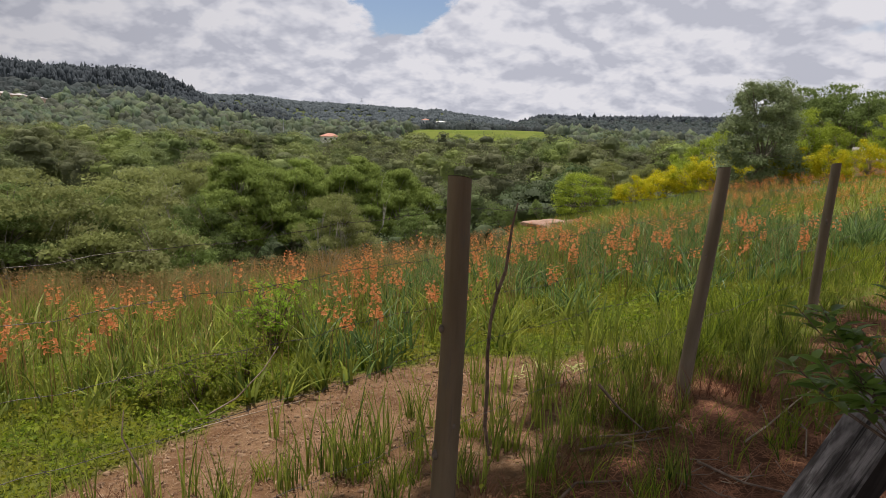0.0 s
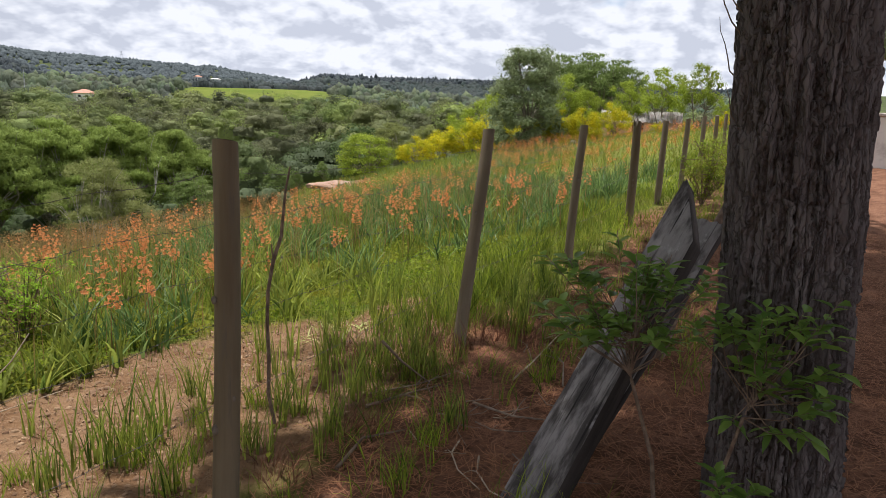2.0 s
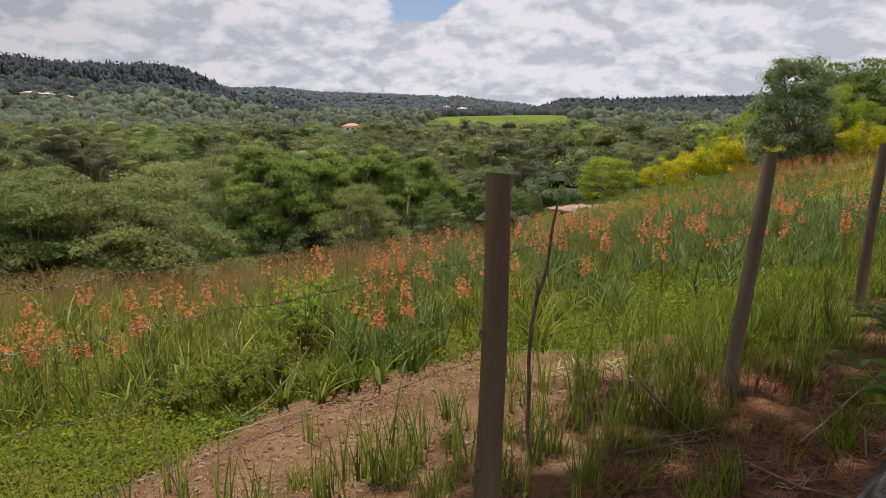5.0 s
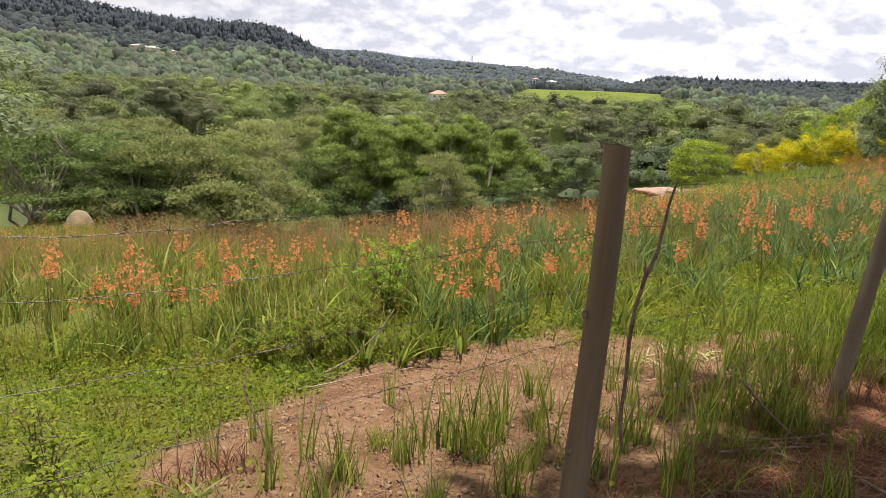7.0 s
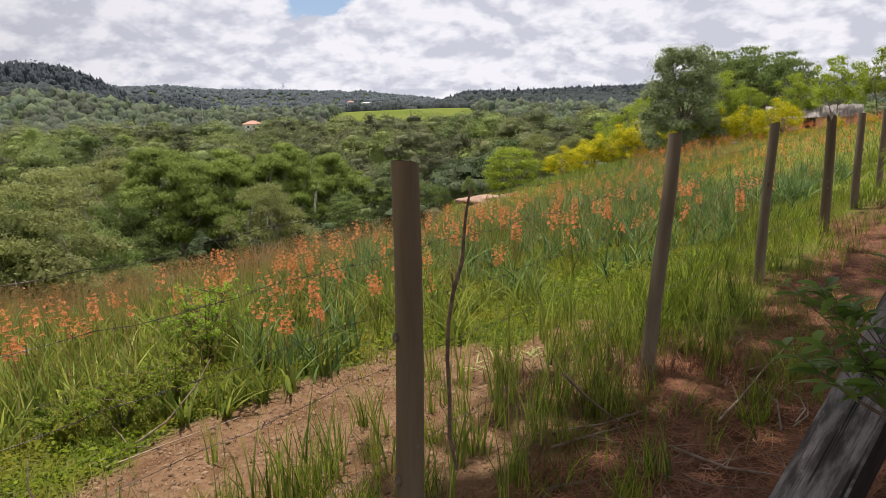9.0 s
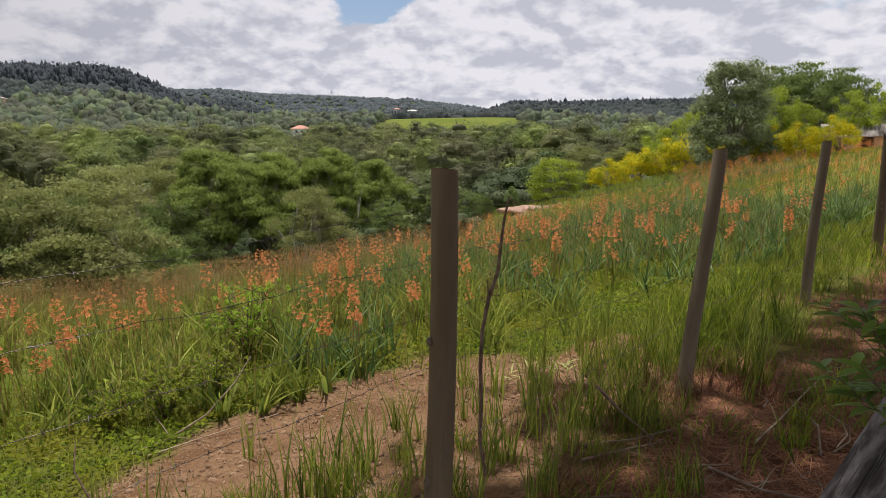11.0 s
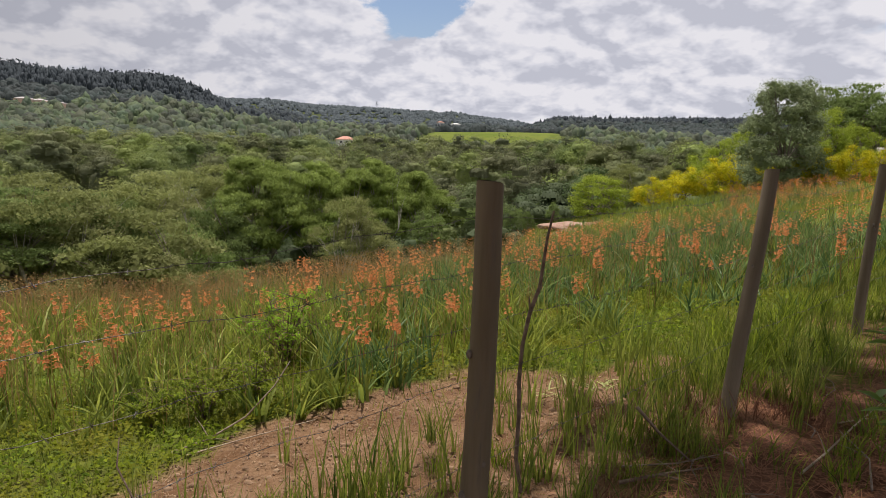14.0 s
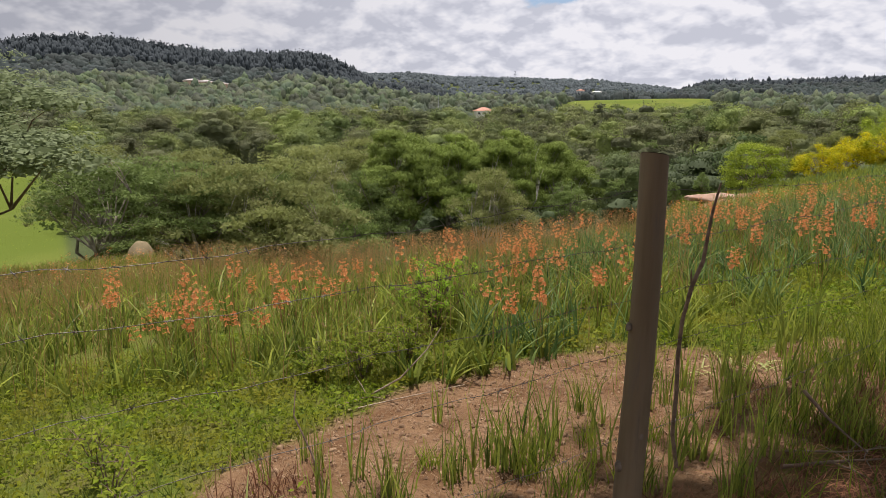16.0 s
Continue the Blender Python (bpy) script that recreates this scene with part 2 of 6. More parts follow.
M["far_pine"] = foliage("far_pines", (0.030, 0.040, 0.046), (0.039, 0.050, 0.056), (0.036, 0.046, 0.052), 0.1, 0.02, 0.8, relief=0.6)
M["needles"] = foliage("pine_needles", (0.03, 0.07, 0.02), (0.07, 0.13, 0.035), None, 0.25)
M["litter"] = foliage("needle_litter", (0.22, 0.085, 0.038), (0.46, 0.22, 0.105), (0.32, 0.145, 0.075), 0.1, 2.5, 0.8)
M["chips"] = foliage("earth_chips", (0.13, 0.072, 0.042), (0.40, 0.27, 0.16), (0.24, 0.15, 0.09), 0.05, 2.5, 0.9, sheen=0.1)
M["pale_limb"] = mottled("pale_bark", (0.30, 0.27, 0.22), (0.46, 0.42, 0.35), 3, 0.9, 0.5, 0.02)
M["rust"] = foliage("withered_tufts", (0.13, 0.055, 0.035), (0.30, 0.15, 0.085), None, 0.2, 1, 0.85)
M["limb"] = mottled("limb_bark", (0.16, 0.13, 0.10), (0.28, 0.24, 0.19), 3, 0.9, 0.5, 0.02)
# one weathered timber in two tones: darker as in shade, lighter as in sun
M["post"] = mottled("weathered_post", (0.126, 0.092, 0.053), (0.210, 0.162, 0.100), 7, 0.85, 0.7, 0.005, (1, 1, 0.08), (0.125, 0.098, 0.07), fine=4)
M["post_lit"] = mottled("lit_post", (0.150, 0.114, 0.072), (0.268, 0.215, 0.150), 7, 0.85, 0.7, 0.005, (1, 1, 0.08), (0.14, 0.105, 0.072), fine=4)
M["post_top"] = mottled("end_grain", (0.10, 0.08, 0.06), (0.2, 0.16, 0.12), 30, 0.9, 0.6, 0.003)
M["plank"] = plank_mat()
M["plank_edge"] = mottled("dark_plank_sides", (0.035, 0.028, 0.024), (0.075, 0.06, 0.052), 8, 0.9, 0.8, 0.006, (1, 1, 0.15), fine=6)


def bark_mat():
    """Grey-brown plates; the furrows between them are darker and redder."""
    m, nt, b = base_mat("pine_bark", 0.92)
    a = nt.nodes.new("ShaderNodeAttribute")
    a.attribute_name = "plate"
    n1, n2 = noise_at(nt, 9, 5, 0.6, (1, 1, 0.3)), noise_at(nt, 55, 6, 0.7, (1, 1, 0.35))
    plate = mixed(nt, ramped(nt, n1, 0.35, 0.65), (0.120, 0.098, 0.094), (0.175, 0.148, 0.142))
    tc = nt.nodes.new("ShaderNodeTexCoord")
    wob = node(nt, "ShaderNodeTexNoise", Scale=14.0, Detail=4.0)
    nt.links.new(tc.outputs["Object"], wob.inputs[0])
    push = nt.nodes.new("ShaderNodeVectorMath")
    push.operation = "MULTIPLY_ADD"
    push.inputs[1].default_value = (0.05, 0.05, 0.12)
    nt.links.new(wob.outputs["Color"], push.inputs[0]); nt.links.new(tc.outputs["Object"], push.inputs[2])
    cracks = []
    for sc, st in ((15.0, 0.16), (44.0, 0.25)):
        mp = node(nt, "ShaderNodeMapping", Scale=(1, 1, st))
        nt.links.new(push.outputs[0], mp.inputs[0])
        vo = node(nt, "ShaderNodeTexVoronoi", Scale=sc)
        vo.feature = "DISTANCE_TO_EDGE"
        nt.links.new(mp.outputs[0], vo.inputs[0])
        cracks.append(ramped(nt, vo.outputs["Distance"], 0.0, 0.075))
    plate = mixed(nt, cracks[1], (0.125, 0.10, 0.094), plate)
    plate = mixed(nt, cracks[0], (0.085, 0.068, 0.062), plate)
    plate = mixed(nt, ramped(nt, n2, 0.5, 0.75), plate, (0.15, 0.115, 0.104))
    furrow = mixed(nt, ramped(nt, n2, 0.4, 0.7), (0.060, 0.044, 0.039), (0.115, 0.082, 0.072))
    nt.links.new(mixed(nt, ramped(nt, a.outputs["Fac"], 0.12, 0.55), furrow, plate), b.inputs["Base Color"])
    both = nt.nodes.new("ShaderNodeMath")
    both.operation = "MULTIPLY_ADD"
    both.inputs[1].default_value = 0.6
    nt.links.new(cracks[1], both.inputs[0]); nt.links.new(cracks[0], both.inputs[2])
    rough_ = nt.nodes.new("ShaderNodeMath")
    rough_.operation = "MULTIPLY_ADD"
    rough_.inputs[1].default_value = 0.8
    nt.links.new(n2, rough_.inputs[0]); nt.links.new(both.outputs[0], rough_.inputs[2])
    bumped(nt, b, rough_.outputs[0], 1.0, 0.010)
    return m


M["bark"] = bark_mat()
M["wire"] = mottled("old_wire", (0.10, 0.085, 0.075), (0.20, 0.18, 0.16), 40, 0.55, 0.2, 0.001, metal=0.7)
M["twig"] = mottled("twig_bark", (0.13, 0.085, 0.06), (0.24, 0.17, 0.12), 20, 0.85, 0.4, 0.003)
M["stick"] = mottled("dead_branch", (0.20, 0.145, 0.105), (0.34, 0.26, 0.20), 15, 0.85, 0.4, 0.003)
M["straw"] = mottled("bleached_stick", (0.34, 0.25, 0.17), (0.5, 0.4, 0.29), 15, 0.85, 0.4, 0.003)
M["wall"] = mottled("limewashed_wall", (0.72, 0.70, 0.65), (0.80, 0.78, 0.74), 0.5, 0.9, 0.2, 0.01)
M["salmon_wall"] = mottled("salmon_wall", (0.62, 0.42, 0.32), (0.70, 0.50, 0.40), 0.3, 0.9, 0.2, 0.01)
M["roof_tile"] = mottled("terracotta_roof", (0.46, 0.22, 0.15), (0.56, 0.30, 0.22), 0.8, 0.85, 0.3, 0.02)
M["tin"] = mottled("weathered_tin", (0.40, 0.35, 0.33), (0.54, 0.50, 0.48), 1.2, 0.6, 0.2, 0.005, None, (0.36, 0.25, 0.20))
M["dark_glass"] = mottled("dark_opening", (0.02, 0.022, 0.025), (0.04, 0.04, 0.045), 2, 0.2, 0)
M["steel"] = mottled("galvanised_steel", (0.42, 0.43, 0.45), (0.55, 0.56, 0.58), 2, 0.5, 0.1, 0.005, metal=0.5)
M["stone"] = mottled("pale_stone", (0.42, 0.36, 0.31), (0.60, 0.55, 0.5), 9, 0.9, 0.5, 0.006)
M["pink_earth"] = mottled("pink_earth", (0.34, 0.21, 0.15), (0.46, 0.31, 0.23), 0.9, 0.95, 0.5, 0.05)
M["earth"] = mottled("tan_earth", (0.17, 0.13, 0.07), (0.27, 0.205, 0.115), 0.7, 0.95, 0.5, 0.05)


def ground_mat():
    m, nt, b = base_mat("ground", 0.95)

    def mask(name):
        a = nt.nodes.new("ShaderNodeAttribute")
        a.attribute_name = name
        return a.outputs["Fac"]

    b.inputs["Specular IOR Level"].default_value = 0.03
    fine = noise_at(nt, 22, 6, 0.7)
    mid = noise_at(nt, 3.0, 5, 0.6)
    wide = noise_at(nt, 0.05, 4, 0.6)
    floor_ = mixed(nt, ramped(nt, wide, 0.35, 0.65), (0.060, 0.075, 0.032), (0.085, 0.10, 0.042))
    turf = mixed(nt, ramped(nt, mid, 0.35, 0.65), (0.12, 0.16, 0.025), (0.16, 0.15, 0.04))
    turf = mixed(nt, ramped(nt, fine, 0.5, 0.8), turf, (0.075, 0.10, 0.025))
    meadow = mixed(nt, ramped(nt, wide, 0.4, 0.6), (0.108, 0.142, 0.024), (0.142, 0.166, 0.034))
    soil = mixed(nt, ramped(nt, mid, 0.35, 0.65), (0.19, 0.104, 0.052), (0.30, 0.182, 0.10))
    soil = mixed(nt, ramped(nt, fine, 0.48, 0.72), soil, (0.155, 0.083, 0.046))
    duff = mixed(nt, ramped(nt, mid, 0.35, 0.65), (0.15, 0.074, 0.045), (0.25, 0.13, 0.08))
    duff = mixed(nt, ramped(nt, fine, 0.48, 0.72), duff, (0.11, 0.055, 0.037))
    c = mixed(nt, mask("turf"), floor_, turf)
    c = mixed(nt, mask("meadow"), c, meadow)
    c = mixed(nt, mask("duff"), c, duff)
    c = mixed(nt, mask("soil"), c, soil)
    nt.links.new(c, b.inputs["Base Color"])
    bumped(nt, b, fine, 0.9, 0.05)
    return m


M["ground"] = ground_mat()

# ---------------------------------------------------------------- tools
def np_mesh(name, verts, faces, materials=(), smooth=False, index=None):
    """A mesh from arrays of points and of faces with equal numbers of corners."""
    me = bpy.data.meshes.new(name)
    v, f = np.asarray(verts, np.float32), np.asarray(faces, np.int32)
    k = f.shape[1]
    me.vertices.add(len(v)); me.vertices.foreach_set("co", v.ravel())
    me.loops.add(f.size); me.loops.foreach_set("vertex_index", f.ravel())
    me.polygons.add(len(f)); me.polygons.foreach_set("loop_start", np.arange(0, f.size, k, dtype=np.int32))
    if index is not None:
        me.polygons.foreach_set("material_index", np.asarray(index, np.int32))
    if smooth:
        me.polygons.foreach_set("use_smooth", np.ones(len(f), bool))
    for m in materials:
        me.materials.append(m)
    me.update(calc_edges=True)
    return me


def part(name, mesh, parent=None, label="", place=None):
    """One mesh object, under a thing or a part."""
    ob = new(name, mesh)
    if parent:
        ob.parent = parent
    if place is not None:
        ob.matrix_basis = place
    return tagged(ob, label)


def thing(name, label, category, group="", place=None, kind=""):
    ob = new(name)
    if place is not None:
        ob.matrix_basis = place
    return tagged(ob, label, category, group, kind)


def bm_mesh(name, bm, *materials, smooth=False):
    me = bpy.data.meshes.new(name)
    if smooth:
        for f in bm.faces:
            f.smooth = True
    bm.to_mesh(me)
    bm.free()
    for m in materials:
        me.materials.append(m)
    return me


def tube(points, radii, sides=8, cap=True):
    """Points and quads of a tapered tube along a line."""
    pts = [Vector(p) for p in points]
    V, F = [], []
    ref = Vector((0.31, 0.17, 0.93))
    for i, p in enumerate(pts):
        d = (pts[min(i + 1, len(pts) - 1)] - pts[max(i - 1, 0)]).normalized()
        a = d.cross(ref)
        a = a.normalized() if a.length > 1e-4 else Vector((1, 0, 0))
        b = d.cross(a)
        for k in range(sides):
            t = 2 * math.pi * k / sides
            V.append(p + (a * math.cos(t) + b * math.sin(t)) * radii[i])
    for i in range(len(pts) - 1):
        for k in range(sides):
            k2 = (k + 1) % sides
            F.append((i * sides + k, i * sides + k2, (i + 1) * sides + k2, (i + 1) * sides + k))
    return [tuple(v) for v in V], F


def tubes_mesh(name, lines, material, sides=6, smooth=True):
    V, F = [], []
    for pts, rad in lines:
        v, f = tube(pts, rad, sides)
        o = len(V)
        V += v
        F += [tuple(i + o for i in q) for q in f]
    return np_mesh(name, V, F, [material], smooth)


def lattice(ix, iy, seed):
    h = (ix * 374761393 + iy * 668265263 + seed * 974711) & 0x7FFFFFFF
    h = ((h ^ (h >> 13)) * 1274126177) & 0x7FFFFFFF
    return ((h ^ (h >> 16)) & 0xFFFF) / 65535.0


def vnoise(x, y, scale, seed=0):
    """Smooth noise from 0 to 1 over the plan; scale in metres."""
    x, y = np.asarray(x, float) / scale, np.asarray(y, float) / scale
    ix, iy = np.floor(x).astype(np.int64), np.floor(y).astype(np.int64)
    fx, fy = x - ix, y - iy
    fx, fy = fx * fx * (3 - 2 * fx), fy * fy * (3 - 2 * fy)
    a = lattice(ix, iy, seed) * (1 - fx) + lattice(ix + 1, iy, seed) * fx
    b = lattice(ix, iy + 1, seed) * (1 - fx) + lattice(ix + 1, iy + 1, seed) * fx
    return a * (1 - fy) + b * fy


def smooth(x, lo, hi):
    t = np.clip((np.asarray(x, float) - lo) / (hi - lo), 0, 1)
    return t * t * (3 - 2 * t)


# ---------------------------------------------------------------- lie of the land
FENCE_X, FENCE_Y = 0.0, 2.85        # the foot of one post; the fence runs along (0.803, 0.596)


def along(x, y):
    return 0.803 * np.asarray(x) + 0.596 * (np.asarray(y) - FENCE_Y)


def outward(x, y):
    return -0.596 * np.asarray(x) + 0.803 * (np.asarray(y) - FENCE_Y)


def height(x, y):
    """Ground level: a hillside that falls to a wooded valley, and ridges beyond."""
    x, y = np.asarray(x, float), np.asarray(y, float)
    u, n = along(x, y), outward(x, y)
    r, az = np.hypot(x, y), np.degrees(np.arctan2(x, y))
    m = np.clip(n, 0, 22)
    ease = 1 - 0.32 * smooth(u, 20, 33)
    near = -0.25 + 0.025 * np.clip(u, -4, 45) - ease * (0.085 * m + (0.0075 - 0.0014 * (1 - smooth(az, -16, 2))) * m * m)
    near = near - 0.34 * ease * np.clip(n - 22, 0, 18) - 0.06 * np.clip(n - 40, 0, 40)
    near = near + 0.02 * np.clip(-n, 0, 30)
    near = near - 0.22 * np.clip(n - 13, 0, 20) * (1 - smooth(az, 9, 15))
    near = near + 0.36 * (1 - smooth(az, -27, -16)) * smooth(r, 5, 13)
    # gentler on the side of the bright meadow
    shelf = np.maximum(1.54 - 0.200 * r, -13.5)
    near = near + np.clip(shelf - near, 0, 40) * (1 - smooth(az, -29, -20)) * smooth(r, 12, 30)
    # valley and far ridges
    far = -13 + 3 * smooth(r, 230, 330) + 4 * smooth(r, 330, 480) + 16 * smooth(r, 510, 645) + 6 * smooth(r, 700, 1000)
    far = far + 6.5 * np.exp(-((x + 9.7) ** 2 + (y - 412) ** 2) / 900.0)
    far = far + 7.5 * np.exp(-((x + 36.5) ** 2 + (y - 374) ** 2) / 520.0)
    left = smooth(-az, 6, 17)
    hill_t = np.clip((r - 260) / 760, 0, 1.0)
    hill = -13 + (88 + 9 * smooth(-az, 15, 22) - 34 * smooth(-az, 2, -9) + 7 * np.sin(az * 0.35)) * hill_t ** 1.4 - 40 * smooth(r, 1050, 1600)
    spur = -9 + 40 * smooth(r, 550, 900) * smooth(az, -16, -11) * (1 - smooth(az, -7, 1)) - 25 * smooth(r, 950, 1300)
    far = far * (1 - left) + hill * left
    far = np.maximum(far, spur)
    right = smooth(az, 12, 17)
    far = far + right * 34 * smooth(r, 950, 1500) * (1 - 0.5 * smooth(r, 1600, 2400))
    ridge = (141 - 2.1 * np.clip(az + 11, 0, 40)) * smooth(r, 1700, 2600) * (1 - smooth(az, 10, 24))
    far = np.maximum(far, ridge + 20 * (smooth(r, 1700, 2600) - 1))
    rough = (vnoise(x, y, 160, 5) - 0.5) * 14 * smooth(r, 250, 900)
    side = 1 - smooth(np.abs(az), 62, 100)
    far = (far + rough) * side + near * (1 - side)
    k = smooth(r, 75, 150)
    z = near * (1 - k) + far * k
    z = z + (vnoise(x, y, 1.7, 2) - 0.5) * 0.09 + (vnoise(x, y, 0.45, 3) - 0.5) * 0.035 + (vnoise(x, y, 0.13, 4) - 0.5) * 0.022
    return z


def h1(x, y):
    return float(height(x, y))


def soil_mask(x, y):
    """The trodden bare patch beside the fence."""
    u, n = along(x, y), outward(x, y)
    wob = (vnoise(x, y, 0.5, 11) - 0.5) * 0.7 + (vnoise(x, y, 0.16, 12) - 0.5) * 0.3
    d1 = np.hypot((u - 0.75) / 1.75, (n - 1.62) / 0.90) + wob * 0.5
    d2 = np.hypot((u + 0.2) / 1.2, (n - 0.9) / 0.75) + wob * 0.6
    d3 = np.hypot((u - 2.7) / 0.9, (n - 0.85) / 0.45) + wob * 0.7
    d4 = np.hypot((u - 1.7) / 2.1, (n - 0.35) / 0.75) + wob * 0.9
    d5 = np.hypot((u + 1.05) / 0.7, (n - 0.75) / 0.38) + wob * 0.8
    d6 = np.hypot((u + 0.6) / 0.66, (n - 1.62) / 0.5) + wob * 0.6
    return (1 - smooth(np.minimum.reduce([d1, d2, d3, d4, d5, d6]), 0.8, 1.1)) * smooth(n + wob * 0.3, -0.15, 0.2)


def dirt_far(x, y):
    r, az = np.hypot(x, y), np.degrees(np.arctan2(x, y))
    a = (1 - smooth(np.abs(az - 17.6), 1.6, 2.4)) * (1 - smooth(np.abs(r - 40), 1.5, 3.0))
    b = (1 - smooth(np.abs(az + 30.2), 0.8, 1.6)) * (1 - smooth(np.abs(r - 47), 5, 8))
    c = 1 - smooth(np.hypot(x + 6.3, y - 9.9) + (vnoise(x, y, 0.5, 14) - 0.5) * 0.5, 0.45, 0.75)
    return np.maximum.reduce([a, b, c])


def meadow_mask(x, y):
    r, az = np.hypot(x, y), np.degrees(np.arctan2(x, y))
    wob = (vnoise(x, y, 40, 21) - 0.5) * 2
    a = smooth(az + wob, 5.2, 6.2) * (1 - smooth(az + wob, 16.2, 17.2)) * smooth(r + wob * 12, 525, 540) * (1 - smooth(r, 650, 675))
    b = smooth(az + wob, -7.6, -7.0) * (1 - smooth(az + wob, -4.2, -3.6)) * smooth(r + wob * 10, 335, 345) * (1 - smooth(r, 378, 390))
    c = (1 - smooth(az, -35.0, -34.0)) * smooth(az, -75, -60) * smooth(r, 30, 36) * (1 - smooth(r, 140, 160))
    d = smooth(az + wob, -22, -21) * (1 - smooth(az + wob, -19, -18)) * smooth(r + wob * 15, 730, 740) * (1 - smooth(r, 750, 770)) * 0.6
    e = smooth(az + wob, 22, 23) * (1 - smooth(az + wob, 40, 42)) * smooth(r + wob * 12, 700, 715) * (1 - smooth(r, 770, 790))
    f = (1 - smooth(np.abs(az + 1.6 + wob), 1.0, 1.8)) * smooth(r, 395, 402) * (1 - smooth(r, 425, 432))
    return np.maximum.reduce([a, b, c, d, e, f])


def duff_mask(x, y):
    u, n = along(x, y), outward(x, y)
    wob = (vnoise(x, y, 0.8, 31) - 0.5) * 0.9
    return 1 - smooth(n + wob + 0.012 * np.clip(u, 0, 40), -0.25, 0.35)


def build_ground():
    rings = np.concatenate([np.linspace(0.4, 9, 130), np.geomspace(9.1, 60, 60), np.geomspace(61, 4700, 100)])
    turns = np.radians(np.concatenate([np.linspace(-48, 70, 260), np.linspace(74, 308, 50)]))
    R, T = np.meshgrid(rings, turns, indexing="ij")
    x, y = R * np.sin(T), R * np.cos(T)
    z = height(x, y)
    V = np.stack([x, y, z], -1).reshape(-1, 3)
    nr, nt_ = R.shape
    i, j = np.meshgrid(np.arange(nr - 1), np.arange(nt_), indexing="ij")
    j2 = (j + 1) % nt_
    F = np.stack([i * nt_ + j, (i + 1) * nt_ + j, (i + 1) * nt_ + j2, i * nt_ + j2], -1).reshape(-1, 4)
    V = np.vstack([V, [[0, 0, h1(0, 0)]]])
    me = np_mesh("ground", V, F[:, ::-1], [M["ground"]], True)
    bm = bmesh.new()
    bm.from_mesh(me)
    bm.verts.ensure_lookup_table()
    for k in range(nt_):
        bm.faces.new((bm.verts[len(V) - 1], bm.verts[(k + 1) % nt_], bm.verts[k]))
    bmesh.ops.recalc_face_normals(bm, faces=bm.faces[:])
    if sum(f.normal.z for f in list(bm.faces)[:200]) < 0:
        bmesh.ops.reverse_faces(bm, faces=bm.faces[:])
    bm.to_mesh(me)
    bm.free()
    co = np.empty(len(me.vertices) * 3, np.float32)
    me.vertices.foreach_get("co", co)
    px, py = co.reshape(-1, 3)[:, 0].astype(float), co.reshape(-1, 3)[:, 1].astype(float)
    r = np.hypot(px, py)
    for name, value in (("soil", np.maximum(soil_mask(px, py), dirt_far(px, py))), ("duff", duff_mask(px, py) * (1 - smooth(r, 40, 60))),
                        ("meadow", meadow_mask(px, py)), ("turf", 1 - smooth(r, 50, 75))):
        a = me.attributes.new(name, "FLOAT", "POINT")
        a.data.foreach_set("value", value.astype(np.float32))
    g = new("ground", me)
    tagged(g, "hillside of grass, bare earth and pine litter falling to a valley", "ground", kind="structure")


build_ground()

# ---------------------------------------------------------------- fence
# foot and lean of each post: place along the fence, top level, lean along and out, radius, ragged top
POSTS = [(-2.66, 1.36, 0.0, 0.02, 0.050, 0), (0.0, 1.385, 0.075, 0.01, 0.051, 0), (2.68, 1.40, 0.37, 0.0, 0.046, 0), (5.23, 1.41, 0.12, -0.03, 0.045, 0),
         (7.95, 1.44, 0.02, 0.02, 0.056, 1), (10.4, 1.46, 0.10, 0.0, 0.052, 0), (13.15, 1.50, 0.05, 0.0, 0.052, 0), (16.1, 1.56, 0.03, 0.0, 0.052, 0),
         (19.1, 1.60, -0.02, 0.0, 0.055, 0), (22.0, 1.66, 0.05, 0.0, 0.052, 0), (25.0, 1.72, 0.0, 0.0, 0.052, 0)]


def fence_point(s, out=0.0):
    return FENCE_X + 0.803 * s - 0.596 * out, FENCE_Y + 0.596 * s + 0.803 * out


